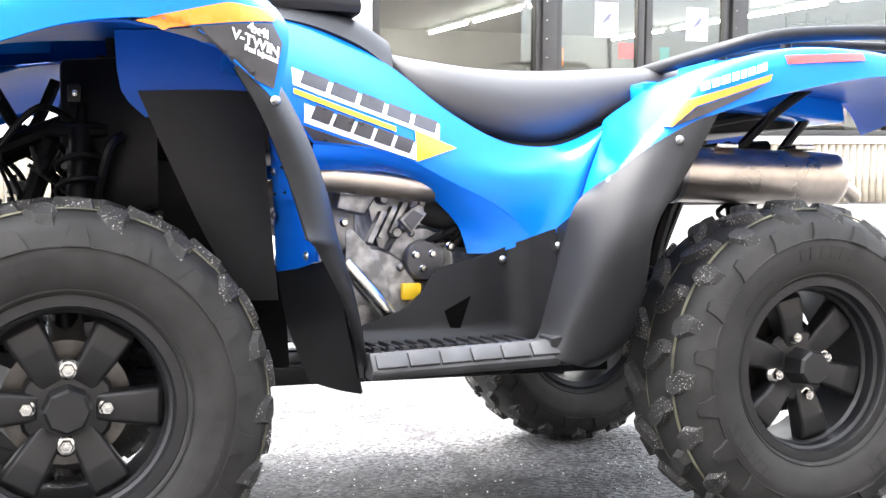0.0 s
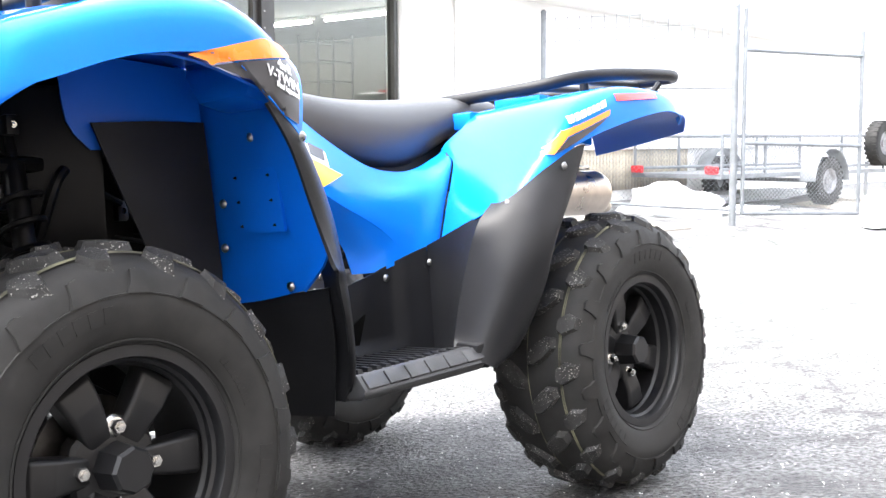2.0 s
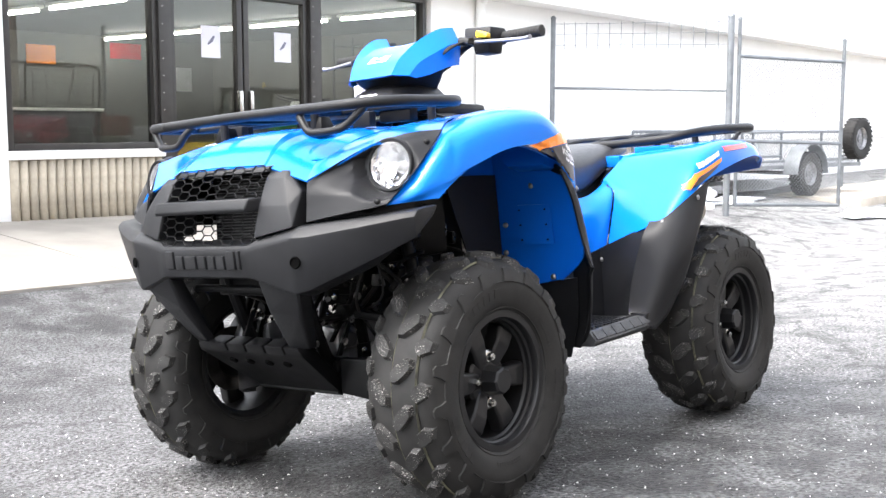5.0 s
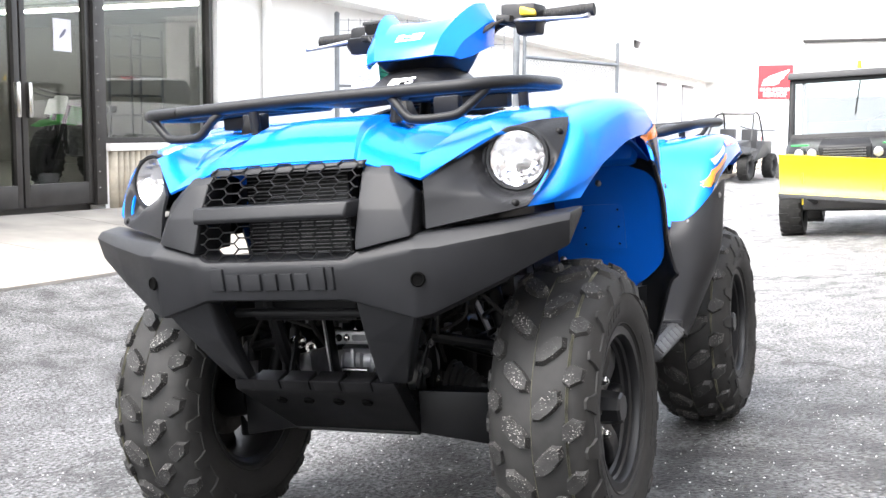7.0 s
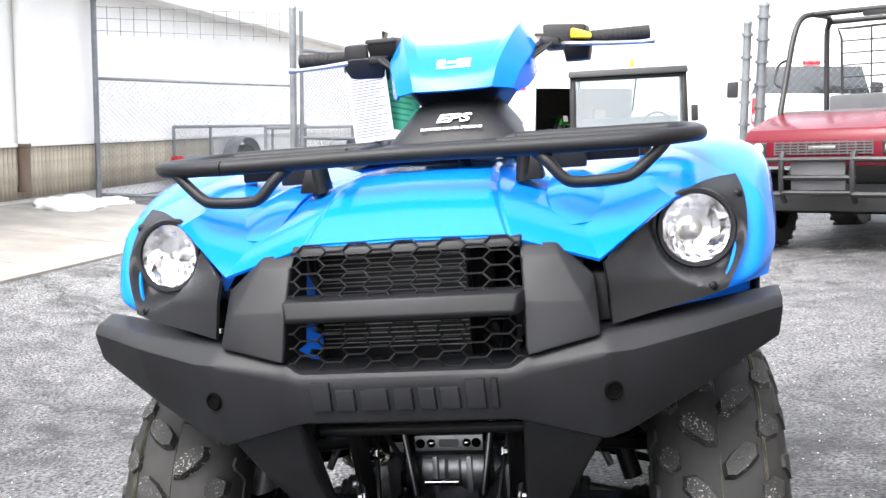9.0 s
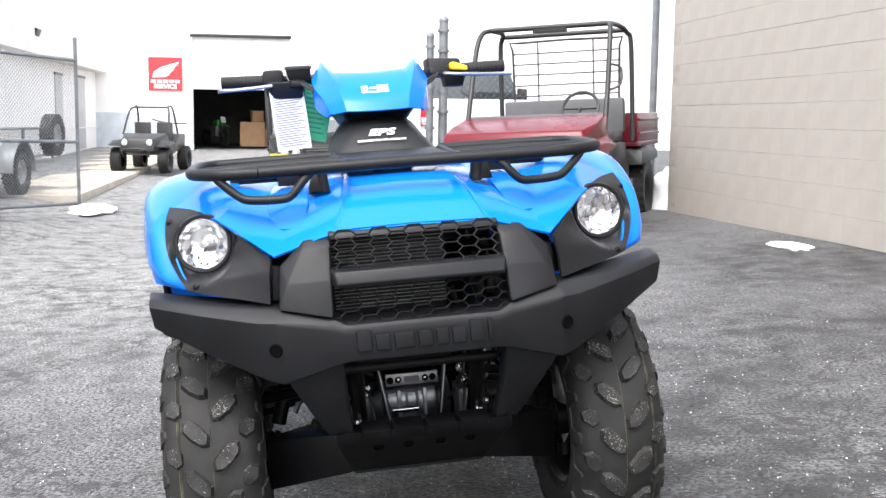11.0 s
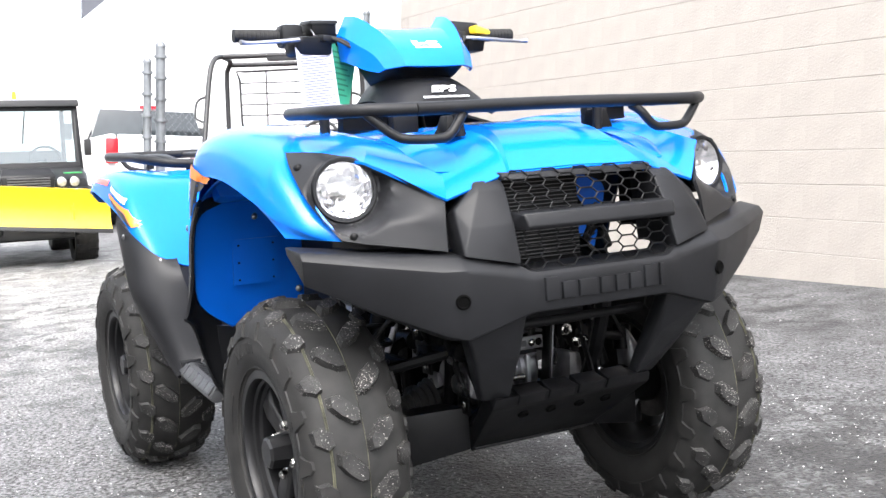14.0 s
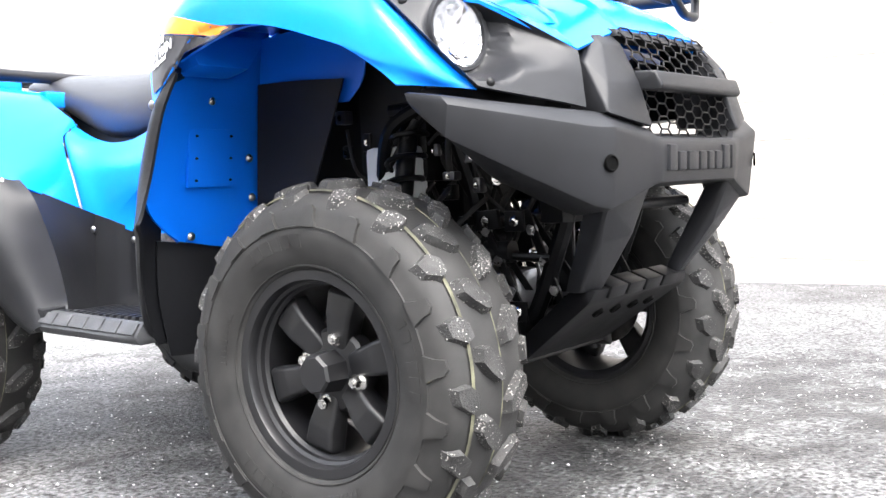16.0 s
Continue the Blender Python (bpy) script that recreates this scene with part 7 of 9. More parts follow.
# ---- dark core of the front end: added filler, wiring, links and castings ----
# added dark solid; keeps the bright far side from showing through
part("front_bulkhead", hull([(1.28, -0.085, 0.46), (1.28, 0.085, 0.46), (1.05, -0.10, 0.42), (1.05, 0.10, 0.42), (1.28, -0.085, 0.80), (1.28, 0.085, 0.80), (1.02, -0.11, 0.88), (1.02, 0.11, 0.88)], 0.012), BLACK_D, atv)
part("steering_shaft", tube([(1.19, 0.0, 0.40), (1.10, 0.0, 0.70), (0.99, 0.0, 1.03)], 0.014, 1, 10), BLACK_D, atv)
rnd = random.Random(23)
for s in (1, -1):
    # two slanted stays and their bolts beside the winch
    for x, y in ((1.44, 0.115), (1.36, 0.155)):
        st = part("stay", hull([(x, s * y, 0.535), (x + 0.016, s * y, 0.535), (x + 0.085, s * (y - 0.02), 0.40), (x + 0.10, s * (y - 0.02), 0.40), (x, s * (y + 0.005), 0.535), (x + 0.016, s * (y + 0.005), 0.535), (x + 0.085, s * (y - 0.015), 0.40), (x + 0.10, s * (y - 0.015), 0.40)], 0.001), BLACK_D, atv)
        part("stay_bolt", lathe([(0.0, 0.010), (0.008, 0.009), (0.009, 0.0), (0.014, 0.0), (0.014, -0.003)], along((x + 0.05, s * (y - 0.008), 0.47), (x + 0.06, s * 2, 0.47)), 8), CHROME, st)
    for k in range(12):
        x, y, z = rnd.uniform(1.16, 1.47), s * rnd.uniform(0.10, 0.19), rnd.uniform(0.37, 0.66)
        w = rnd.uniform(0.014, 0.032)
        lug_ = part("bracket", hull([(x - w, y, z - w * 0.7), (x + w, y, z - w * 0.5), (x + w * 0.8, y, z + w * 0.8), (x - w * 0.6, y, z + w * 0.7), (x - w, y + 0.012, z - w * 0.7), (x + w, y + 0.012, z - w * 0.5), (x + w * 0.8, y + 0.012, z + w * 0.8), (x - w * 0.6, y + 0.012, z + w * 0.7)], 0.003), STEEL if k % 2 == 0 else BLACK_D, atv)
        part("bracket_bolt", lathe([(0.0, 0.008), (0.006, 0.0075), (0.0075, 0.0), (0.011, 0.0), (0.011, -0.003)], along((x, y + (0.012 if s > 0 else 0), z), (x + 0.3, y + s, z + 0.1)), 8), CHROME, lug_)
    for k in range(9):
        a = Vector((rnd.uniform(1.12, 1.45), s * rnd.uniform(0.09, 0.17), rnd.uniform(0.42, 0.62)))
        b = a + Vector((rnd.uniform(-0.16, 0.16), s * rnd.uniform(-0.02, 0.07), rnd.uniform(0.05, 0.22)))
        c = a.lerp(b, 0.5) + Vector((0, s * rnd.uniform(0.0, 0.05), rnd.uniform(-0.04, 0.02)))
        part("hose", tube([tuple(a), tuple(c), tuple(b)], rnd.choice((0.0035, 0.005, 0.007)), 5, 7), RUBBER, atv)
    part("brake_hose", tube([(1.30, s * 0.14, 0.60), (1.33, s * 0.24, 0.56), (1.31, s * 0.32, 0.48), (1.30, s * 0.37, 0.40)], 0.005, 6, 7), RUBBER, atv)
    part("sway_link", tube([(1.22, s * 0.17, 0.58), (1.235, s * 0.27, 0.37)], 0.007, 1, 8), STEEL, atv)

# hoses, wiring and small fittings in the front wheel wells
rnd = random.Random(41)
for s in (1, -1):
    for k in range(14):
        a = Vector((rnd.uniform(1.02, 1.42), s * rnd.uniform(0.13, 0.21), rnd.uniform(0.52, 0.74)))
        b = a + Vector((rnd.uniform(-0.2, 0.2), s * rnd.uniform(-0.03, 0.06), rnd.uniform(-0.06, 0.2)))
        c = a.lerp(b, 0.5) + Vector((0, s * rnd.uniform(0.0, 0.04), rnd.uniform(-0.05, 0.07)))
        part("hose", tube([tuple(a), tuple(c), tuple(b)], rnd.choice((0.004, 0.006, 0.009, 0.013)), 6, 8), RUBBER if k % 3 else BLACK_D, atv)
    for k in range(11):
        x, y, z = rnd.uniform(1.02, 1.42), s * rnd.uniform(0.15, 0.22), rnd.uniform(0.50, 0.86)
        w, h = rnd.uniform(0.007, 0.014), rnd.uniform(0.008, 0.018)
        bx = part("fitting", box((x - w, y - 0.012, z - h), (x + w, y + 0.012, z + h), 0.004), BLACK_D if k % 3 else GREYC, atv)
        part("fitting_bolt", lathe([(0.0, 0.004), (0.003, 0.0036), (0.004, 0.0), (0.0055, 0.0), (0.0055, -0.002)], along((x, y + s * 0.0125, z), (x + 0.2, y + s, z)), 8), CHROME, bx)
    part("rubber_boot", lathe([(0.0, 0.0), (0.03, 0.0), (0.034, 0.02), (0.028, 0.03), (0.032, 0.04), (0.024, 0.05), (0.026, 0.06), (0.0, 0.07)], along((1.16, s * 0.20, 0.53), (1.15, s * 0.19, 0.7)), 14), RUBBER, atv)

# slotted side struts with rows of bolts, and the cast housing behind them
for s in (1, -1):
    for x0, x1, y in ((1.375, 1.445, 0.178), (1.455, 1.515, 0.150)):
        st = part("side_strut", hull([(x0 - 0.008, s * y, 0.545), (x0 + 0.008, s * y, 0.545), (x1 - 0.008, s * (y - 0.02), 0.365), (x1 + 0.008, s * (y - 0.02), 0.365), (x0 - 0.008, s * (y - 0.008), 0.545), (x0 + 0.008, s * (y - 0.008), 0.545), (x1 - 0.008, s * (y - 0.028), 0.365), (x1 + 0.008, s * (y - 0.028), 0.365)], 0.0015), BLACK_D, atv)
        for f in (0.2, 0.5, 0.8):
            p = Vector((x0 + (x1 - x0) * f, s * (y - 0.02 * f), 0.545 - 0.18 * f))
            part("strut_bolt", lathe([(0.0, 0.009), (0.006, 0.0085), (0.0075, 0.0), (0.011, 0.0), (0.011, -0.003)], along(tuple(p), tuple(p + Vector((0.35, s, 0)))), 8), BOLT, st)
    part("cross_strut", tube([(1.30, s * 0.155, 0.468), (1.50, s * 0.140, 0.458)], 0.008, 1, 8), BLACK_D, atv)
    hs = part("cast_housing", hull([(1.36, s * 0.10, 0.36), (1.44, s * 0.10, 0.36), (1.36, s * 0.145, 0.375), (1.43, s * 0.145, 0.375), (1.35, s * 0.10, 0.44), (1.45, s * 0.10, 0.44), (1.37, s * 0.14, 0.43), (1.43, s * 0.14, 0.43)], 0.006), STEEL, atv)
    part("housing_boss", lathe([(0.0, 0.016), (0.018, 0.015), (0.024, 0.0)], along((1.40, s * 0.143, 0.402), (1.40, s * 2, 0.402)), 16), GREYC, hs)


# ---- other vehicles on the lot ----
RED = mat("dark_red_body", (0.13, 0.007, 0.015), 0.25, stain=0.08, coat=0.05, spec=0.25)
CAGE = mat("black_powder_coat", (0.018, 0.018, 0.019), 0.45, stain=0.2)
GREYP = mat("grey_plastic_panel", (0.09, 0.09, 0.095), 0.55, stain=0.15)
CLEAR = glass("windscreen_glass", (0.62, 0.70, 0.71), 0.0, 0.90)
PLOWY = mat("yellow_plough_paint", (0.86, 0.62, 0.015), 0.35, stain=0.07, stain_size=0.3)
WTRUCK = mat("white_truck_paint", (0.80, 0.80, 0.80), 0.3, stain=0.04, coat=0.4)
LAMP_C = mat("clear_lamp", (0.75, 0.76, 0.78), 0.12, metal=0.6, stain=0.2, stain_size=0.03)
LAMP_R = mat("red_lamp", (0.62, 0.02, 0.03), 0.2, stain=0.1)


def road_wheel(parent, x, y, r, w, rim_mat=None, knobs=20):
    """A tyre and rim whose axle lies along y."""
    m = Matrix.Translation((x, y, r)) @ (TO_LEFT if y > 0 else TO_RIGHT)
    ob = new("wheel")
    ob.parent = parent
    ob.matrix_basis = m
    bm = bmesh.new()
    h = w / 2
    prof = [(r * 0.52, -h * 0.8), (r * 0.7, -h), (r * 0.88, -h * 0.98), (r * 0.97, -h * 0.75), (r * 0.985, 0)]
    prof = prof + [(a, -b) for a, b in reversed(prof[:-1])]
    add_lathe(bm, prof, None, 36)
    for k in range(knobs):
        for s in (-1, 1):
            a = 2 * math.pi * (k + (0.5 if s > 0 else 0)) / knobs
            mm = Matrix.Rotation(a, 4, "Z")
            add_box(bm, (r * 0.95, -r * 0.06, min(s * h * 0.15, s * h * 0.95)), (r * 1.0, r * 0.06, max(s * h * 0.15, s * h * 0.95)), 0, mm)
    part("tyre", bm, RUBBER, ob, angle=35)["kind"] = "stuff"
    part("rim", lathe([(r * 0.54, h * 0.8), (r * 0.56, h * 0.84), (r * 0.5, h * 0.7), (r * 0.46, h * 0.3), (r * 0.2, h * 0.35), (r * 0.18, h * 0.55), (0.0, h * 0.55)], None, 28), rim_mat or RIM, ob)
    return ob


CABK = mat("black_cab_paint", (0.010, 0.010, 0.011), 0.45, stain=0.2, spec=0.25)
ACCENT = mat("green_accent", (0.03, 0.30, 0.08), 0.4, stain=0.1)


def work_buggy(name, m, paint, label, cage_style, plough=False):
    v = thing(name, m, label, "utility vehicle")
    for x in (0.0, -1.87):
        for s in (1, -1):
            road_wheel(v, x, s * 0.6, 0.31, 0.25)
    part("chassis", (lambda bm: add_box(add_box(bm, (-2.4, -0.45, 0.32), (0.4, 0.45, 0.46), 0.02), (-1.4, -0.66, 0.38), (-0.4, 0.66, 0.44), 0.01))(bmesh.new()), CAGE, v)
    for x in (0.0, -1.87):
        part("axle", tube([(x, -0.5, 0.31), (x, 0.5, 0.31)], 0.035, 1, 10), CAGE, v)
    hood = hull([(0.44, -0.62, 0.84), (0.44, 0.62, 0.84), (0.40, -0.60, 0.93), (0.40, 0.60, 0.93), (-0.30, -0.66, 1.06), (-0.30, 0.66, 1.06), (-0.34, -0.66, 0.80), (-0.34, 0.66, 0.80), (0.10, -0.66, 0.98), (0.10, 0.66, 0.98)], 0.025)
    part("hood", hood, paint, v)
    part("front_panel", hull([(0.46, -0.60, 0.66), (0.46, 0.60, 0.66), (0.46, -0.62, 0.85), (0.46, 0.62, 0.85), (0.30, -0.60, 0.66), (0.30, 0.60, 0.66), (0.30, -0.62, 0.85), (0.30, 0.62, 0.85)], 0.02), paint, v)
    gr = bmesh.new()
    for k in range(5):
        add_box(gr, (0.455, -0.36, 0.745 + k * 0.02), (0.472, 0.36, 0.755 + k * 0.02), 0.002)
    for k in range(13):
        add_box(gr, (0.455, -0.36 + k * 0.06 - 0.004, 0.74), (0.468, -0.36 + k * 0.06 + 0.004, 0.84), 0)
    part("grille", gr, GREYP, v)
    part("badge", box((0.470, -0.10, 0.78), (0.478, 0.10, 0.805), 0.003), CHROME, v, "plain pale badge bar")
    for s in (1, -1):
        part("front_fender", hull([(0.42, s * 0.60, 0.62), (0.42, s * 0.74, 0.66), (0.36, s * 0.62, 0.86), (0.36, s * 0.72, 0.80), (-0.34, s * 0.60, 0.80), (-0.34, s * 0.74, 0.78), (-0.34, s * 0.62, 0.90), (0.0, s * 0.74, 0.82), (0.0, s * 0.62, 0.72)], 0.015), paint if not plough else CAGE, v)
        hl = part("headlight", hull([(0.455, s * 0.42, 0.735), (0.455, s * 0.56, 0.735), (0.455, s * 0.42, 0.84), (0.455, s * 0.56, 0.84), (0.468, s * 0.43, 0.745), (0.468, s * 0.55, 0.745), (0.468, s * 0.43, 0.83), (0.468, s * 0.55, 0.83)], 0.004), CAGE, v)
        part("lens", lathe([(0.0, 0.012), (0.03, 0.01), (0.045, 0.0)], along((0.468, s * 0.49, 0.788), (1, s * 0.49, 0.788)), 18), LAMP_C, hl, "round clear lens")
        part("side_panel", box((-1.40, s * 0.60 - 0.02, 0.42), (-0.45, s * 0.60 + 0.02, 0.62), 0.01), CAGE, v)
    part("seat_base", box((-1.30, -0.62, 0.46), (-0.80, 0.62, 0.80), 0.03), CAGE, v)
    part("seat", box((-1.28, -0.60, 0.80), (-0.78, 0.60, 0.90), 0.035), SEATM, v, "black bench seat")
    part("backrest", box((-1.40, -0.60, 0.88), (-1.28, 0.60, 1.22), 0.035), GREYP, v)
    part("dash", hull([(-0.30, -0.62, 0.80), (-0.30, 0.62, 0.80), (-0.32, -0.62, 1.08), (-0.32, 0.62, 1.08), (-0.48, -0.62, 0.85), (-0.48, 0.62, 0.85), (-0.45, -0.62, 1.05), (-0.45, 0.62, 1.05)], 0.02), GREYP, v)
    sw = part("steering_wheel", tube([tuple(Vector((-0.66, 0.33, 1.12)) + 0.17 * (math.cos(a) * Vector((0, 1, 0)) + math.sin(a) * Vector((-0.5, 0, 0.87)))) for a in [2 * math.pi * k / 14 for k in range(14)]], 0.016, 2, 8, True), CAGE, v)
    part("spoke", tube([(-0.66, 0.33, 1.12), (-0.42, 0.33, 0.98)], 0.018, 1, 8), CAGE, sw)
    part("spoke", tube([(-0.66, 0.17, 1.12), (-0.66, 0.49, 1.12)], 0.012, 1, 8), CAGE, sw)
    bed = bmesh.new()
    add_box(bed, (-2.62, -0.70, 0.74), (-1.46, 0.70, 0.79), 0.01)
    add_box(bed, (-2.62, -0.70, 0.79), (-1.46, -0.66, 1.07), 0.01)
    add_box(bed, (-2.62, 0.66, 0.79), (-1.46, 0.70, 1.07), 0.01)
    add_box(bed, (-1.50, -0.66, 0.79), (-1.46, 0.66, 1.07), 0.01)
    add_box(bed, (-2.62, -0.66, 0.79), (-2.58, 0.66, 1.07), 0.01)
    for s in (1, -1):
        for z in (0.85, 0.99):
            add_box(bed, (-2.6, s * 0.705 - 0.012, z), (-1.48, s * 0.705 + 0.012, z + 0.03), 0.005)
    part("cargo_bed", bed, paint, v)
    for s in (1, -1):
        part("rear_fender", hull([(-1.50, s * 0.55, 0.74), (-1.50, s * 0.74, 0.70), (-2.30, s * 0.55, 0.74), (-2.30, s * 0.74, 0.70), (-1.46, s * 0.55, 0.56), (-1.46, s * 0.74, 0.56), (-2.36, s * 0.55, 0.60), (-2.36, s * 0.74, 0.60), (-1.9, s * 0.74, 0.74)], 0.02), CAGE, v)
    if plough:
        for s in (1, -1):
            part("front_pillar", tube([(-0.27, s * 0.645, 0.95), (-0.26, s * 0.645, 1.02), (-0.46, s * 0.645, 1.70)], 0.032, 1, 8), CAGE, v)
            part("rear_pillar", tube([(-1.40, s * 0.645, 0.95), (-1.42, s * 0.645, 1.72)], 0.03, 1, 8), CAGE, v)
        part("cowl_rail", tube([(-0.40, -0.62, 1.06), (-0.40, 0.62, 1.06)], 0.025, 1, 8), CAGE, v)
        part("roof", hull([(-0.36, -0.70, 1.70), (-0.36, 0.70, 1.70), (-1.50, -0.70, 1.72), (-1.50, 0.70, 1.72), (-0.38, -0.69, 1.775), (-0.38, 0.69, 1.775), (-1.48, -0.69, 1.80), (-1.48, 0.69, 1.80)], 0.015), CAGE, v)
        ws = part("windscreen", hull([(-0.262, -0.61, 1.07), (-0.262, 0.61, 1.07), (-0.272, -0.61, 1.07), (-0.272, 0.61, 1.07), (-0.44, -0.61, 1.69), (-0.44, 0.61, 1.69), (-0.45, -0.61, 1.69), (-0.45, 0.61, 1.69)]), CLEAR, v, "clear windscreen", smooth=False)
        ws.visible_shadow = False
        part("header_panel", hull([(-0.415, -0.645, 1.655), (-0.415, 0.645, 1.655), (-0.44, -0.645, 1.655), (-0.44, 0.645, 1.655), (-0.425, -0.645, 1.71), (-0.425, 0.645, 1.71), (-0.45, -0.645, 1.71), (-0.45, 0.645, 1.71)], 0.004), CABK, v, "black panel over the windscreen")
        part("cowl_panel", hull([(-0.20, -0.66, 0.98), (-0.20, 0.66, 0.98), (-0.245, -0.645, 1.10), (-0.245, 0.645, 1.10), (-0.28, -0.645, 1.10), (-0.28, 0.645, 1.10), (-0.24, -0.66, 0.98), (-0.24, 0.66, 0.98)], 0.006), CABK, v)
        hp = part("grille_panel", hull([(0.46, -0.26, 0.84), (0.46, 0.26, 0.84), (0.44, -0.28, 0.98), (0.44, 0.28, 0.98), (0.28, -0.24, 1.06), (0.28, 0.24, 1.06), (0.20, -0.26, 0.84), (0.20, 0.26, 0.84)], 0.02), CABK, v, "black grille panel on the bonnet")
        for k in range(4):
            part("slat", box((0.452, -0.22, 0.862 + 0.027 * k), (0.470, 0.22, 0.876 + 0.027 * k), 0.003), GREYP, hp)
        for s in (1, -1):
            part("accent_strip", box((0.30, s * 0.47 - 0.09, 0.985), (0.44, s * 0.47 + 0.09, 1.0), 0.004), ACCENT, v, "small green accent strip")
            part("pillar_cover", hull([(-0.23, s * 0.615, 0.96), (-0.23, s * 0.69, 0.96), (-0.30, s * 0.615, 0.96), (-0.30, s * 0.69, 0.96), (-0.43, s * 0.615, 1.71), (-0.43, s * 0.68, 1.71), (-0.49, s * 0.615, 1.71), (-0.49, s * 0.68, 1.71)], 0.008), CABK, v)
        part("wiper", tube([(-0.40, 0.1, 1.66), (-0.34, 0.06, 1.40), (-0.32, 0.05, 1.30)], 0.008, 2, 6), CAGE, v)
        part("beacon", lathe([(0.0, 0.09), (0.022, 0.08), (0.03, 0.0)], Matrix.Translation((-0.9, 0.05, 1.80)), 12), YELLOW, v, "small yellow roof beacon")
        bl = []
        for x, z in ((0.80, 0.83), (0.76, 0.73), (0.745, 0.62), (0.77, 0.51), (0.83, 0.43)):
            bl.append([(x, -0.64, z + 0.09), (x, 0.0, z + 0.04), (x, 0.78, z - 0.02)])
        pb = part("plough_blade", sheet(bl, 4, 1, 0.012), PLOWY, v, "curved yellow snow plough blade")
        part("cutting_edge", hull([(0.825, -0.64, 0.53), (0.825, 0.78, 0.42), (0.845, -0.64, 0.53), (0.845, 0.78, 0.42), (0.84, -0.64, 0.49), (0.84, 0.78, 0.375), (0.855, -0.64, 0.49), (0.855, 0.78, 0.375)], 0.003), CAGE, pb)
        for s in (1, -1):
            part("blade_rib", hull([(0.74, s * 0.4 - 0.01, 0.80), (0.74, s * 0.4 + 0.01, 0.80), (0.70, s * 0.4 - 0.01, 0.60), (0.70, s * 0.4 + 0.01, 0.60), (0.78, s * 0.4 - 0.01, 0.40), (0.78, s * 0.4 + 0.01, 0.40)], 0.003), PLOWY, pb)
        part("push_frame", (lambda bm: [add_tube(bm, [(0.74, s * 0.35, 0.48), (0.1, s * 0.28, 0.34), (-0.4, s * 0.25, 0.33)], 0.03, 1, 8) for s in (1, -1)] and bm)(bmesh.new()), CAGE, v)
        for s in (1, -1):
            for k in (0, 1):
                hl = part("work_light", lathe([(0.0, -0.05), (0.05, -0.045), (0.058, 0.0), (0.05, 0.004)], along((0.44, s * (0.34 + 0.135 * k), 0.905), (1.4, s * (0.34 + 0.135 * k), 0.90)), 18), CAGE, v)
                part("lens", lathe([(0.0, 0.012), (0.03, 0.009), (0.05, 0.002)], along((0.44, s * (0.34 + 0.135 * k), 0.905), (1.4, s * (0.34 + 0.135 * k), 0.90)), 18), LAMP_C, hl, "round clear lens")
        part("mirror", box((-0.36, 0.72, 1.16), (-0.30, 0.80, 1.34), 0.015), CAGE, v)
    else:
        guard = bmesh.new()
        for s in (1, -1):
            add_tube(guard, [(0.52, s * 0.26, 0.40), (0.58, s * 0.26, 0.48), (0.58, s * 0.26, 0.70), (0.54, s * 0.26, 0.76)], 0.022, 3, 8)
            add_tube(guard, [(0.58, s * 0.26, 0.46), (0.57, s * 0.60, 0.47), (0.50, s * 0.70, 0.56), (0.46, s * 0.68, 0.68), (0.56, s * 0.60, 0.70), (0.58, s * 0.26, 0.71)], 0.022, 3, 8)
        for z in (0.47, 0.58, 0.71):
            add_tube(guard, [(0.58, -0.28, z), (0.58, 0.28, z)], 0.018, 1, 8)
        part("bumper_guard", guard, CAGE, v)
        part("guard_plate", box((0.545, -0.2, 0.49), (0.555, 0.2, 0.69), 0.004), GREYP, v)
        cg = new("roll_cage")
        cg.parent = v
        cg["label"] = "black tubular roll cage"
        for s in (1, -1):
            part("cage_tube", tube([(-0.26, s * 0.64, 0.92), (-0.42, s * 0.64, 1.30), (-0.58, s * 0.63, 1.70), (-0.70, s * 0.61, 1.85), (-0.86, s * 0.58, 1.89)], 0.024, 4, 10), CAGE, cg)
            part("cage_tube", tube([(-1.40, s * 0.66, 0.80), (-1.40, s * 0.66, 1.70), (-1.36, s * 0.63, 1.83), (-1.25, s * 0.59, 1.89), (-0.86, s * 0.58, 1.89)], 0.024, 4, 10), CAGE, cg)
            part("grab_handle", tube([(-0.50, s * 0.66, 1.50), (-0.52, s * 0.74, 1.46), (-0.46, s * 0.745, 1.32), (-0.42, s * 0.66, 1.27)], 0.011, 3, 8), CAGE, cg)
        part("cage_tube", tube([(-0.86, -0.58, 1.89), (-0.86, 0.58, 1.89)], 0.024, 1, 10), CAGE, cg)
        part("cage_tube", tube([(-1.36, -0.60, 1.86), (-1.36, 0.60, 1.86)], 0.024, 1, 10), CAGE, cg)
        part("cage_plate", box((-0.90, -0.16, 1.84), (-0.84, 0.16, 1.90), 0.006), CAGE, v)
        scr = part("rear_screen", tube([(-1.43, -0.52, 1.02), (-1.43, -0.54, 1.72), (-1.43, -0.48, 1.80), (-1.43, 0.48, 1.80), (-1.43, 0.54, 1.72), (-1.43, 0.52, 1.02)], 0.012, 2, 8), CAGE, v, "black bar screen behind the seat")
        for k in range(7):
            part("bar", tube([(-1.43, -0.54, 1.06 + k * 0.105), (-1.43, 0.54, 1.06 + k * 0.105)], 0.007, 1, 6), CAGE, scr)
        for y in (-0.28, 0.28):
            part("bar", tube([(-1.43, y, 1.02), (-1.43, y, 1.80)], 0.008, 1, 6), CAGE, scr)
    return v


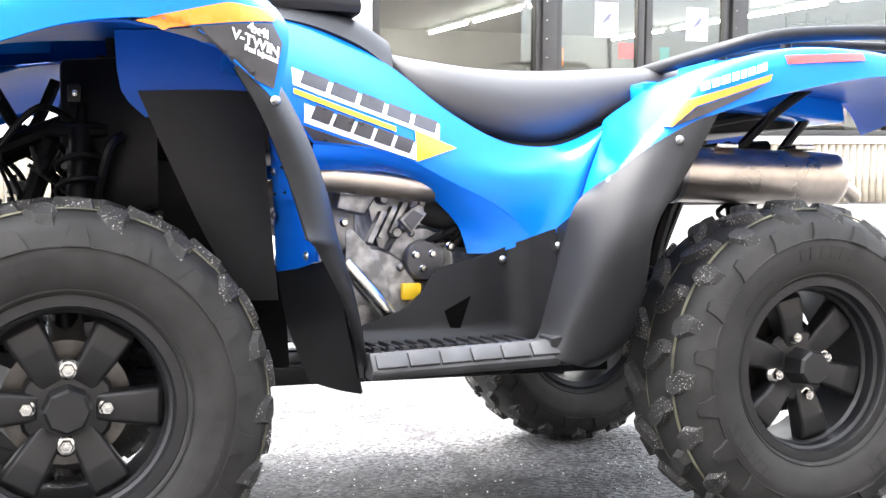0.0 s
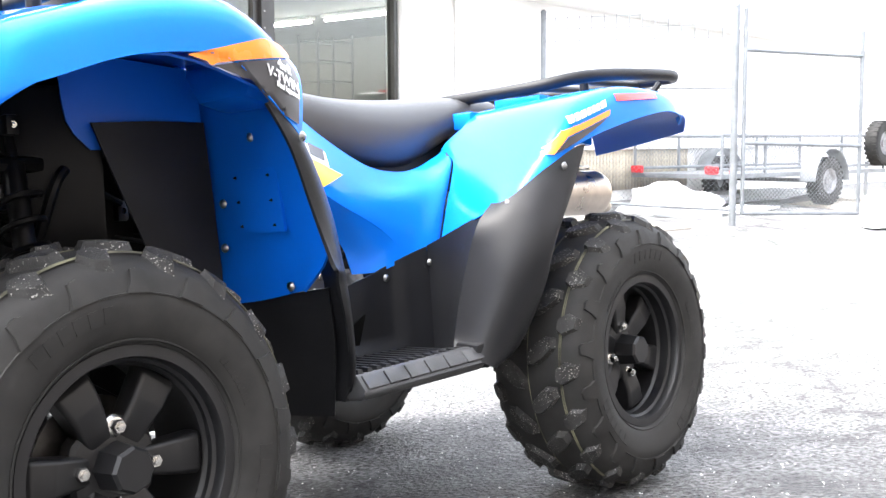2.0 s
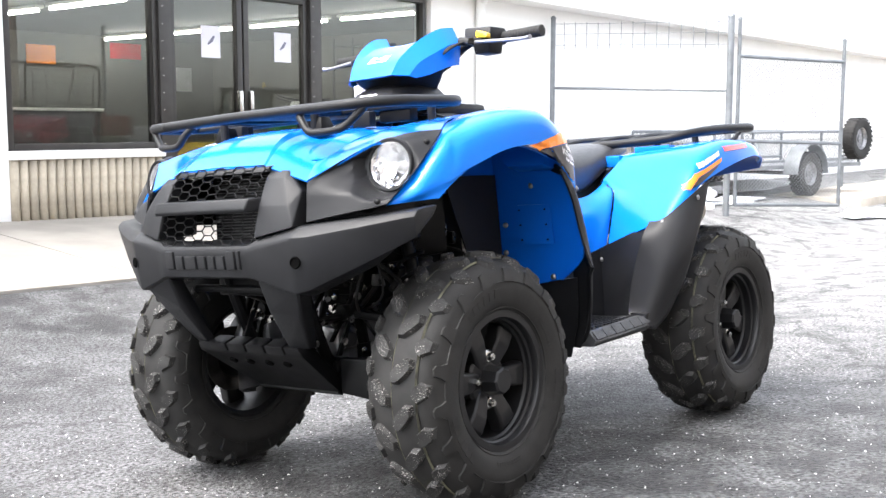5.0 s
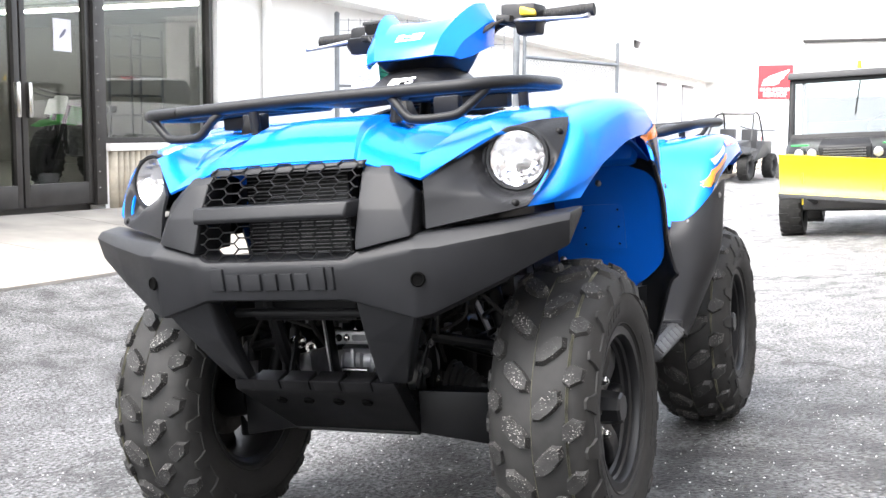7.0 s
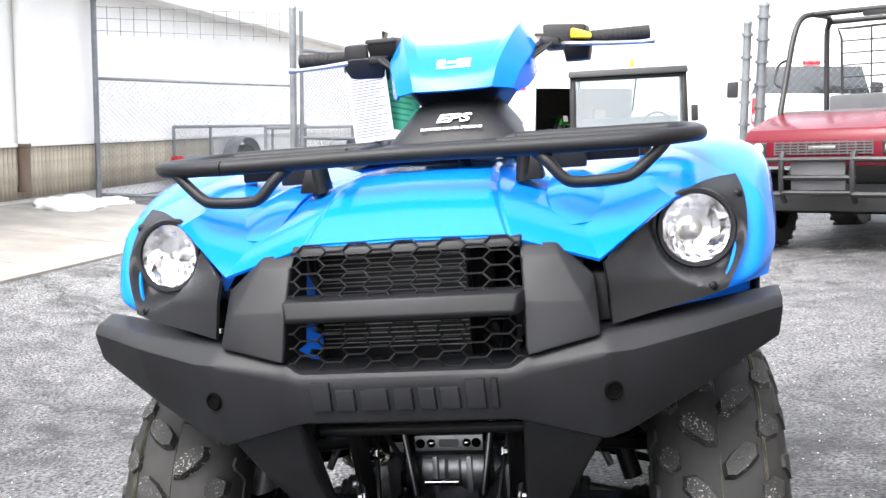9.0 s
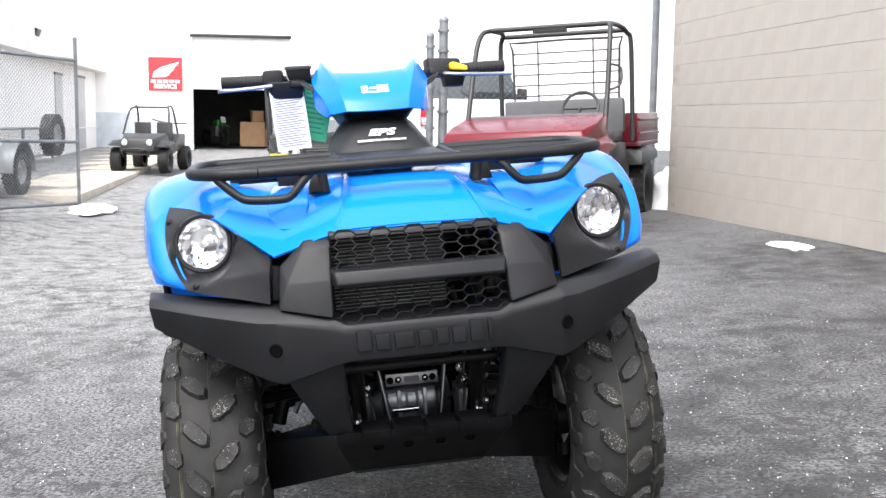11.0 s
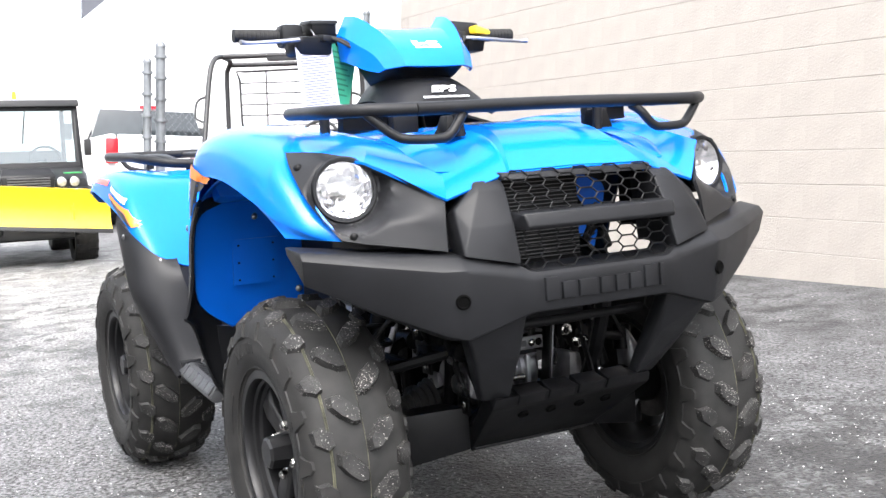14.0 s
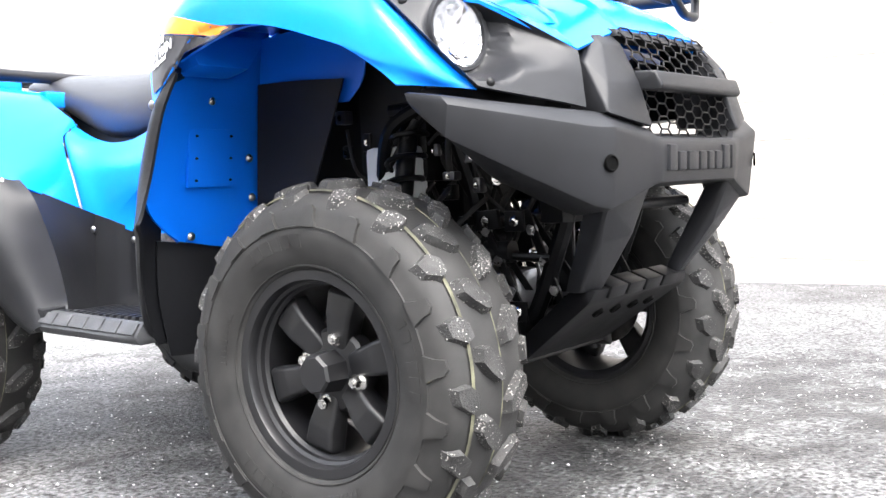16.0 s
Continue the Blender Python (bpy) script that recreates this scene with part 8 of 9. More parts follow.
work_buggy("utility_vehicle", Matrix.Translation((-5.70, 1.95, ground_z(-6.3, 1.9) - 0.01)) @ Matrix.Rotation(radians(-30), 4, "Z") @ pose(0, 0, 0, 2.6, 0.6, 0) @ Matrix.Scale(1.03, 4), RED,
           "dark red utility vehicle with a black tubular roll cage", "cage")
work_buggy("utility_vehicle", Matrix.Translation((-8.6, 0.29, ground_z(-9.2, 0.1) - 0.01)) @ pose(0, 0, 0, 3.2, 1.0, -1) @ Matrix.Diagonal((0.94, 0.93, 0.985, 1.0)), CABK,
           "black cab utility vehicle with a yellow snow plough blade", "cab", True)


def sport_buggy(m):
    v = thing("side_by_side", m, "black side-by-side buggy with bare roll bars by the white wall", "buggy")
    for x in (0.0, -1.95):
        for s in (1, -1):
            road_wheel(v, x, s * 0.58, 0.32, 0.26, None, 16)
    part("body", hull([(0.45, -0.42, 0.55), (0.45, 0.42, 0.55), (0.38, -0.38, 0.85), (0.38, 0.38, 0.85), (-0.45, -0.55, 0.98), (-0.45, 0.55, 0.98), (-0.5, -0.6, 0.45), (-0.5, 0.6, 0.45)], 0.04), CAGE, v)
    part("body_rear", hull([(-0.5, -0.6, 0.42), (-0.5, 0.6, 0.42), (-2.2, -0.55, 0.6), (-2.2, 0.55, 0.6), (-1.4, -0.6, 0.95), (-1.4, 0.6, 0.95), (-2.2, -0.55, 0.95), (-2.2, 0.55, 0.95)], 0.04), CAGE, v)
    for s in (1, -1):
        part("fender", hull([(0.36, s * 0.42, 0.66), (0.36, s * 0.74, 0.68), (-0.40, s * 0.42, 0.78), (-0.40, s * 0.76, 0.74), (0.0, s * 0.45, 0.84), (0.0, s * 0.72, 0.80)], 0.02), CAGE, v)
        part("headlight", lathe([(0.0, 0.02), (0.05, 0.015), (0.075, 0.0)], along((0.42, s * 0.30, 0.76), (1, s * 0.33, 0.78)), 16), LAMP_C, v)
        part("roll_bar", tube([(-0.4, s * 0.56, 0.95), (-0.75, s * 0.5, 1.5), (-0.95, s * 0.42, 1.62), (-1.3, s * 0.45, 1.6), (-1.6, s * 0.5, 0.95)], 0.024, 3, 8), CAGE, v)
        part("seat", box((-1.25, s * 0.28 - 0.2, 0.6), (-1.1, s * 0.28 + 0.2, 1.25), 0.04), SEATM, v)
    part("roll_bar", tube([(-0.95, -0.42, 1.62), (-0.95, 0.42, 1.62)], 0.024, 1, 8), CAGE, v)
    part("bumper", tube([(0.50, -0.3, 0.42), (0.58, -0.28, 0.6), (0.58, 0.28, 0.6), (0.50, 0.3, 0.42)], 0.022, 2, 8), CAGE, v)
    return v


sport_buggy(Matrix.Translation((-20.3, -3.12, ground_z(-20.5, -3.3) + 0.012)) @ pose(0, 0, 0, 0, 0, -9) @ Matrix.Scale(0.88, 4))


def dirt_bike(m, paint, label):
    v = thing("dirt_bike", m, label, "motorcycle", "dirt bikes by the wall")
    for x, r in ((0.0, 0.33), (-1.45, 0.31)):
        road_wheel(v, x, 0.0001, r, 0.1, None, 24)
    part("frame", (lambda bm: [add_tube(bm, p, 0.025, 3, 8) for p in ([(0.0, 0.07, 0.33), (-0.3, 0.07, 0.95)], [(0.0, -0.07, 0.33), (-0.3, -0.07, 0.95)], [(-0.35, 0, 0.9), (-0.45, 0, 0.4), (-0.95, 0, 0.38), (-1.45, 0.0, 0.31)], [(-0.35, 0, 0.88), (-0.9, 0, 0.8), (-1.6, 0, 0.95)])] and bm)(bmesh.new()), CAGE, v)
    part("engine", box((-0.85, -0.14, 0.36), (-0.45, 0.14, 0.7), 0.05), STEEL, v)
    part("tank", hull([(-0.3, -0.12, 0.95), (-0.3, 0.12, 0.95), (-0.35, -0.16, 0.72), (-0.35, 0.16, 0.72), (-0.8, -0.1, 0.92), (-0.8, 0.1, 0.92), (-0.75, -0.12, 0.75), (-0.75, 0.12, 0.75)], 0.03), paint, v)
    part("seat", box((-1.5, -0.08, 0.88), (-0.7, 0.08, 0.97), 0.03), SEATM, v)
    part("front_fender", hull([(0.3, -0.06, 0.70), (0.3, 0.06, 0.70), (-0.3, -0.07, 0.74), (-0.3, 0.07, 0.74), (0.0, -0.07, 0.78), (0.0, 0.07, 0.78)], 0.01), paint, v)
    part("number_plate_panel", hull([(-0.16, -0.1, 0.85), (-0.16, 0.1, 0.85), (-0.26, -0.09, 1.06), (-0.26, 0.09, 1.06), (-0.2, 0, 0.84), (-0.28, 0, 1.06)], 0.01), WTRUCK, v)
    part("handlebar", tube([(-0.38, -0.4, 1.12), (-0.33, -0.15, 1.08), (-0.33, 0.15, 1.08), (-0.38, 0.4, 1.12)], 0.014, 3, 8), CAGE, v)
    return v


dirt_bike(Matrix.Translation((-22.0, -2.75, ground_z(-22, -2.75) + 0.03)) @ pose(0, 0, 0, -6, 0, 12), LAMP_R, "red and white dirt bike leaning on its stand")
dirt_bike(Matrix.Translation((-21.3, 1.05, ground_z(-21.3, 1.05))) @ pose(0, 0, 0, -7, 0, 35), CAGE, "black motorcycle parked on its stand behind the plough")


def pickup(m):
    """Local x runs from the tail forwards."""
    v = thing("pickup_truck", m, "white crew cab pickup truck seen from its tailgate", "pickup")
    for x in (1.25, 4.85):
        for s in (1, -1):
            road_wheel(v, x, s * 0.86, 0.40, 0.27, STEEL, 22)
    part("bed", (lambda bm: [add_hull(bm, [(0.05, s * 0.98, 0.62), (2.35, s * 0.98, 0.62), (0.05, s * 1.0, 1.42), (2.35, s * 1.0, 1.42), (0.05, s * 0.86, 0.62), (2.35, s * 0.86, 0.62), (0.05, s * 0.86, 1.42), (2.35, s * 0.86, 1.42)], 0.03) for s in (1, -1)] and add_box(bm, (0.05, -0.88, 0.70), (2.35, 0.88, 0.80), 0.01))(bmesh.new()), WTRUCK, v)
    part("tailgate", box((0.0, -0.84, 0.80), (0.08, 0.84, 1.42), 0.03), WTRUCK, v)
    part("rear_bumper", hull([(-0.14, -0.95, 0.56), (-0.14, 0.95, 0.56), (-0.14, -0.95, 0.74), (-0.14, 0.95, 0.74), (0.06, -1.0, 0.56), (0.06, 1.0, 0.56), (0.06, -1.0, 0.74), (0.06, 1.0, 0.74)], 0.02), CHROME, v)
    for s in (1, -1):
        tl = part("tail_light", box((-0.012, s * 0.92 - 0.09, 0.98), (0.06, s * 0.92 + 0.09, 1.36), 0.02), LAMP_R, v, "red and clear tail light")
        part("clear_lens", box((-0.016, s * 0.92 - 0.075, 1.0), (-0.010, s * 0.92 + 0.075, 1.12), 0.002), LAMP_C, tl)
        part("mirror", hull([(3.75, s * 1.12, 1.42), (3.75, s * 1.32, 1.42), (3.85, s * 1.12, 1.42), (3.85, s * 1.32, 1.42), (3.75, s * 1.12, 1.72), (3.75, s * 1.32, 1.70), (3.85, s * 1.12, 1.72), (3.85, s * 1.32, 1.70)], 0.03), CAGE, v)
    part("cab", hull([(2.38, -0.99, 0.60), (2.38, 0.99, 0.60), (4.2, -0.99, 0.60), (4.2, 0.99, 0.60), (2.38, -0.99, 1.42), (2.38, 0.99, 1.42), (4.2, -0.99, 1.40), (4.2, 0.99, 1.40)], 0.04), WTRUCK, v)
    part("roof", hull([(2.48, -0.80, 1.92), (2.48, 0.80, 1.92), (3.6, -0.80, 1.95), (3.6, 0.80, 1.95), (2.55, -0.78, 1.98), (2.55, 0.78, 1.98), (3.5, -0.76, 2.0), (3.5, 0.76, 2.0)], 0.03), WTRUCK, v)
    part("cab_glass", hull([(2.42, -0.95, 1.42), (2.42, 0.95, 1.42), (4.15, -0.95, 1.40), (4.15, 0.95, 1.40), (2.5, -0.79, 1.93), (2.5, 0.79, 1.93), (3.55, -0.79, 1.95), (3.55, 0.79, 1.95)], 0.01), mat("dark_tinted_glass", (0.02, 0.025, 0.028), 0.06, stain=0.1, coat=0.5), v, "dark tinted windows")
    part("hood", hull([(4.2, -0.97, 0.6), (4.2, 0.97, 0.6), (5.75, -0.92, 0.6), (5.75, 0.92, 0.6), (4.2, -0.97, 1.40), (4.2, 0.97, 1.40), (5.65, -0.9, 1.25), (5.65, 0.9, 1.25)], 0.06), WTRUCK, v)
    part("high_stop_lamp", box((2.44, -0.14, 1.955), (2.52, 0.14, 2.01), 0.008), LAMP_R, v, "small red stop lamp on the roof edge")
    part("underbody", box((0.1, -0.7, 0.42), (5.5, 0.7, 0.62), 0.02), CAGE, v)
    return v


pickup(Matrix.Translation((-13.2, 3.0, ground_z(-14, 2.5) - 0.02)) @ pose(0, 0, 0, 0, 0, 176))


# ---- utility trailer by the gate ----
def trailer(m):
    v = thing("utility_trailer", m, "galvanised utility trailer with mesh sides and a spare wheel", "trailer")
    for s in (1, -1):
        road_wheel(v, 0.0, s * 0.86, 0.33, 0.2, STEEL, 26)
        fn = [[(0.44 * math.cos(a), s * (0.74 + 0.24 * k), 0.33 + 0.44 * math.sin(a)) for k in (0, 1)] for a in [math.pi * j / 8 for j in range(9)]]
        part("mudguard", sheet(fn, 2, 1, 0.006), GALV, v, "rounded bare metal mudguard")
        part("side_rail", (lambda bm: [add_tube(bm, p, 0.022, 1, 6) for p in ([(-2.15, s * 0.70, 0.95), (1.9, s * 0.70, 0.95)], [(-2.15, s * 0.70, 0.52), (1.9, s * 0.70, 0.52)], [(-2.15, s * 0.70, 0.45), (-2.15, s * 0.70, 0.95)], [(1.9, s * 0.70, 0.45), (1.9, s * 0.70, 0.95)], [(-1.2, s * 0.70, 0.45), (-1.2, s * 0.70, 0.95)], [(0.7, s * 0.70, 0.45), (0.7, s * 0.70, 0.95)])] and bm)(bmesh.new()), GALV, v)
        part("side_mesh", mesh_panel((-2.15, s * 0.70, 0.52), (4.05, 0, 0), (0, 0, 0.43), 0.07, 0.0022), GALV, v)["kind"] = "stuff"
        lt = part("tail_light", box((-2.25, s * 0.60 - 0.09, 0.46), (-2.19, s * 0.60 + 0.09, 0.56), 0.02), LAMP_R, v, "red tail light")
        part("side_marker", box((-2.05, s * 0.74 - 0.005, 0.47), (-1.97, s * 0.74 + 0.006, 0.51), 0.004), LAMP_R, v)
    part("deck", box((-2.20, -0.72, 0.40), (1.95, 0.72, 0.46), 0.01), GALV, v)
    part("axle", tube([(0, -0.8, 0.33), (0, 0.8, 0.33)], 0.03, 1, 8), CAGE, v)
    part("drawbar", (lambda bm: [add_tube(bm, [(1.9, s * 0.6, 0.42), (3.1, 0, 0.42)], 0.03, 1, 8) for s in (1, -1)] and add_tube(bm, [(2.7, 0, 0.0), (2.7, 0, 0.55)], 0.03, 1, 8))(bmesh.new()), GALV, v)
    sp = road_wheel(v, 1.75, 0.80, 0.33, 0.2, STEEL, 26)
    sp.matrix_basis = Matrix.Translation((1.55, -0.84, 0.84)) @ TO_RIGHT
    part("spare_bracket", tube([(1.55, -0.70, 0.5), (1.55, -0.72, 0.84), (1.55, -0.80, 0.84)], 0.02, 2, 8), GALV, v)
    return v


def mesh_panel(o, u, w, cell, r):
    """Diamond wire mesh over a flat panel: corner o, sides u and w."""
    o, u, w = Vector(o), Vector(u), Vector(w)
    lu, lw = u.length, w.length
    eu, ew = u / lu, w / lw
    bm = bmesh.new()
    n = int((lu + lw) / cell) + 1
    for k in range(n):
        c = k * cell
        for sgn in (1, -1):
            a, b = max(0.0, c - lw), min(lu, c)
            if b - a < 1e-3:
                continue
            pa, pb = (a, c - a), (b, c - b)
            if sgn < 0:
                pa, pb = (lu - pa[0], pa[1]), (lu - pb[0], pb[1])
            add_tube(bm, [o + eu * pa[0] + ew * pa[1], o + eu * pb[0] + ew * pb[1]], r, 1, 4, caps=False)
    return bm


trailer(Matrix.Translation((-12.74, -4.85, ground_z(-12.5, -4.6))) @ pose(0, 0, 0, 0, 0, 171))

# ---- chain-link fence and open gate ----
def post(parent, x, y, z0, h, r=0.032, name="post"):
    ob = part(name, tube([(x, y, z0), (x, y, z0 + h)], r, 1, 10), GALV, parent)
    part("cap", lathe([(0.0, r * 0.9), (r * 0.7, r * 0.6), (r * 1.15, 0.0), (r * 1.15, -0.02)], Matrix.Translation((x, y, z0 + h)), 10), GALV, ob)
    return ob


fz = -0.07
fence = thing("chain_link_fence", Matrix(), "galvanised chain-link fence running to the white wall", "fence")
post(fence, -9.10, -3.66, -0.13, 2.42, 0.04)
post(fence, -8.62, -5.9, 0.0, 2.36)
f0, f1 = Vector((-9.10, -3.66, fz)), Vector((-8.62, -5.9, fz + 0.06))
for z in (0.12, 1.47):
    part("rail", tube([tuple(f0 + Vector((0, 0, z))), tuple(f1 + Vector((0, 0, z)))], 0.018, 1, 8), GALV, fence)
part("wire_mesh", mesh_panel(tuple(f0 + Vector((0, 0, 0.08))), tuple(f1 - f0), (0, 0, 1.4), 0.06, 0.0013), GALV, fence)["kind"] = "stuff"
for z in (2.02, 2.16, 2.29):
    part("barbed_wire", tube([tuple(f0 + Vector((0, 0, z))), tuple(f1 + Vector((0, 0, z)))], 0.004, 1, 4), GALV, fence)
for k in range(1, 15):
    p = f0.lerp(f1, k / 15)
    part("wire_stay", tube([(p.x, p.y, p.z + 1.97), (p.x, p.y, p.z + 2.31)], 0.0042, 1, 4), GALV, fence)
gate = thing("chain_link_gate", Matrix(), "open galvanised chain-link gate beside the trailer", "gate")
g0, g1 = Vector((-9.17, -3.58, -0.03)), Vector((-10.5, -2.78, -0.07))
for p in (g0, g1):
    post(gate, p.x, p.y, p.z + 0.03, 2.26 if p is g0 else 2.08, 0.023, "gate_upright")
    for z in (1.90, 2.01, 2.11):
        part("wire_tie", tube([(p.x - 0.04, p.y, p.z + z), (p.x + 0.04, p.y, p.z + z)], 0.006, 1, 6), GALV, gate)
for z in (0.04, 0.82, 1.84):
    part("gate_rail", tube([tuple(g0 + Vector((0, 0, z))), tuple(g1 + Vector((0, 0, z)))], 0.022, 1, 8), GALV, gate)
part("wire_mesh", mesh_panel(tuple(g0 + Vector((0, 0, 0.05))), tuple(g1 - g0), (0, 0, 1.78), 0.05, 0.0021), GALV, gate)["kind"] = "stuff"
pf = thing("fence_posts", Matrix(), "pair of galvanised gate posts with clamp rings", "post")
pz = ground_z(-7.9, 1.38)
for x, y, h, r in ((-7.95, 1.36, 2.02, 0.04), (-8.05, 1.52, 2.2, 0.05)):
    p = post(pf, x, y, pz, h, r)
    for k in range(5):
        part("clamp", lathe([(r, -0.015), (r + 0.018, -0.015), (r + 0.018, 0.015), (r, 0.015)], Matrix.Translation((x, y, pz + h - 0.12 - 0.22 * k)), 12, closed=True), GALV, p)
pl2 = thing("fence_post", Matrix(), "tall galvanised fence post by the block wall", "post")
post(pl2, -8.9, 4.25, 0.1, 2.75, 0.045)
part("wire_mesh", mesh_panel((-8.05, 1.55, 0.0), (-0.85, 2.7, 0.1), (0, 0, 1.9), 0.085, 0.0016), GALV, pl2)["kind"] = "stuff"
# overhead canopy edge high to one side
cn = thing("roof_canopy", Matrix(), "grey metal canopy edge overhead in the distance", "canopy")
part("panel", hull([(x, y, z) for x in (-25, -25.2) for y, z in ((3.74, 4.67), (3.74, 5.58), (6.6, 7.29), (6.6, 8.2))]), mat("blue_grey_sheet_metal", (0.085, 0.088, 0.105), 0.6, stain=0.06), cn, smooth=False)
part("mast", tube([(-25.1, 6.5, ground_z(-25, 6.5)), (-25.1, 6.5, 7.2)], 0.06, 1, 8), WALL_W, cn)


# ---- snow ----
SNOW = mat("old_snow", (0.86, 0.87, 0.89), 0.75, stain=0.05, stain_size=0.2, grain=0.5, grain_size=0.02)


def snow_patch(x, y, sx, sy, h, seed):
    sub = bmesh.new()
    bmesh.ops.create_icosphere(sub, subdivisions=4, radius=1.0)
    z0 = ground_z(x, y)
    for v in sub.verts:
        n = noise.noise(v.co * 1.7 + Vector((seed, 0, 0))) * 0.35 + noise.noise(v.co * 5 + Vector((0, seed, 0))) * 0.12
        q = v.co * (1 + n)
        v.co = Vector((x + q.x * sx, y + q.y * sy, z0 + max(-0.06, q.z * h)))
    return tagged(part("snow_patch", sub, SNOW, None, angle=70), "small patch of melting old snow on the asphalt", "snow", "snow patches")


for k, q in enumerate(((-9.6, -4.7, 0.75, 0.5, 0.36), (-10.9, -4.4, 0.8, 0.25, 0.07), (-7.2, -5.5, 0.5, 0.3, 0.17), (-8.1, -5.55, 0.45, 0.25, 0.1), (-7.1, 3.86, 0.26, 0.22, 0.42), (-3.45, 3.35, 0.28, 0.12, 0.025), (-12.0, -2.9, 0.9, 0.35, 0.06), (-13.0, -5.3, 1.6, 0.4, 0.12))):
    snow_patch(*q, k * 3.1)

# ---- bay contents ----
CARD = mat("brown_cardboard", (0.32, 0.19, 0.10), 0.8, stain=0.1)
for k, (y, z, s) in enumerate(((-1.0, 0.08, 0.85), (-0.3, 0.08, 0.6), (-0.85, 0.93, 0.4))):
    cb = thing("cardboard_carton", Matrix.Translation((GX - 2.0, y, z)) @ pose(0, 0, 0, 0, 0, 6 * k), "brown cardboard carton stacked in the service bay", "carton", "cartons in the bay")
    part("box_body", box((-s * 0.5, -s * 0.5, 0), (s * 0.5, s * 0.5, s), 0.01), CARD, cb)
    part("tape", box((-s * 0.51, -0.03, s), (s * 0.51, 0.03, s + 0.003), 0), WHITE_P, cb, smooth=False)
GREENB = mat("bright_green_plastic", (0.04, 0.42, 0.05), 0.35, stain=0.06, coat=0.3)
dirt_bike(Matrix.Translation((GX - 2.2, -2.0, 0.05)) @ pose(0, 0, 0, -5, 0, 30), GREENB, "green dirt bike on its stand in the service bay")
dirt_bike(Matrix.Translation((-5.95, -8.2, 0.22)) @ pose(0, 0, 0, -5, 0, 15), GREENB, "green dirt bike on its stand inside the shop")
dirt_bike(Matrix.Translation((-7.1, -9.4, 0.22)) @ pose(0, 0, 0, -5, 0, 20), GREENB, "green dirt bike on its stand inside the shop")
ct = thing("shop_counter", Matrix.Translation((-3.6, -12.2, 0.22)), "long grey counter at the back of the shop", "counter")
part("body", box((-2.2, -0.3, 0), (2.2, 0.3, 0.95), 0.01), GREYP, ct)
part("worktop", box((-2.25, -0.34, 0.95), (2.25, 0.34, 0.99), 0.008), CASE, ct)
for k, (x, z, w, h, mm) in enumerate(((-9.77, 2.45, 0.73, 0.31, LAMP_R), (-10.46, 2.35, 0.22, 0.39, mat("teal_poster", (0.03, 0.45, 0.45), 0.5)), (-7.9, 2.3, 0.6, 0.35, DEC_O), (-11.2, 1.93, 0.4, 0.5, WHITE_P))):
    po = thing("wall_poster", Matrix.Translation((x, -16.98, z)), "coloured advertising poster on the shop back wall", "poster", "posters in the shop")
    part("sheet", box((-w / 2, 0, -h / 2), (w / 2, 0.01, h / 2)), mm, po, smooth=False)
sh = thing("wire_shelf", Matrix.Translation((-6.0, -6.9, 0.22)), "tall grey wire display rack behind the window", "rack")
for x in (-0.25, 0.25):
    for y in (-0.15, 0.15):
        part("upright", tube([(x, y, 0), (x, y, 1.75)], 0.015, 1, 8), GREYP, sh)
for k in range(8):
    part("shelf", tube([(-0.25, -0.15, 0.2 + 0.21 * k), (0.25, -0.15, 0.2 + 0.21 * k), (0.25, 0.15, 0.2 + 0.21 * k), (-0.25, 0.15, 0.2 + 0.21 * k)], 0.008, 1, 6, True), GREYP, sh)


# ---- graphics on the quad ----

def on_plane(o, ux, uy):
    """The pose with origin o, x axis ux and y axis near uy."""
    x = Vector(ux).normalized()
    z = x.cross(Vector(uy)).normalized()
    y = z.cross(x)
    return Matrix((( x.x, y.x, z.x, o[0]), (x.y, y.y, z.y, o[1]), (x.z, y.z, z.z, o[2]), (0, 0, 0, 1)))


def drape(target, shapes, name, material, lift=0.0012, side=1, label="", axis="y"):
    """Thin film on a panel: outlines given in the side view (x, z), cut fine and laid on the panel."""
    me = target.data
    tree = BVHTree.FromPolygons([v.co for v in me.vertices], [p.vertices for p in me.polygons])
    bm = bmesh.new()
    for pts in shapes:
        sub = bmesh.new()
        f = sub.faces.new([sub.verts.new((x, 0, z)) for x, z in pts])
        bmesh.ops.triangulate(sub, faces=[f])
        for _ in range(6):
            long = [e for e in sub.edges if e.calc_length() > 0.009]
            if not long:
                break
            bmesh.ops.subdivide_edges(sub, edges=long, cuts=1)
            bmesh.ops.triangulate(sub, faces=sub.faces)
        for v in sub.verts:
            hit = tree.ray_cast(Vector((v.co.x, side * 1.5, v.co.z)), Vector((0, -side, 0)))
            if hit[0] is None:
                near = tree.find_nearest(Vector((v.co.x, side * 0.5, v.co.z)))
                hit = (Vector((v.co.x, near[0].y, v.co.z)), near[1])
            up = hit[1] if hit[1].y * side > 0 else -hit[1]
            v.co = hit[0] + (up + Vector((0, side, 0))).normalized() * (lift + 0.0012)
        join(bm, sub)
    return part(name, bm, material, target, label, smooth=True, angle=80)


sides = {}
for o in atv.children:
    nm = o.name.split(".")[0]
    if nm in ("side_cover", "front_fender", "rear_fender"):
        cy = sum(v.co.y for v in o.data.vertices)
        sides[nm, 1 if cy > 0 else -1] = o


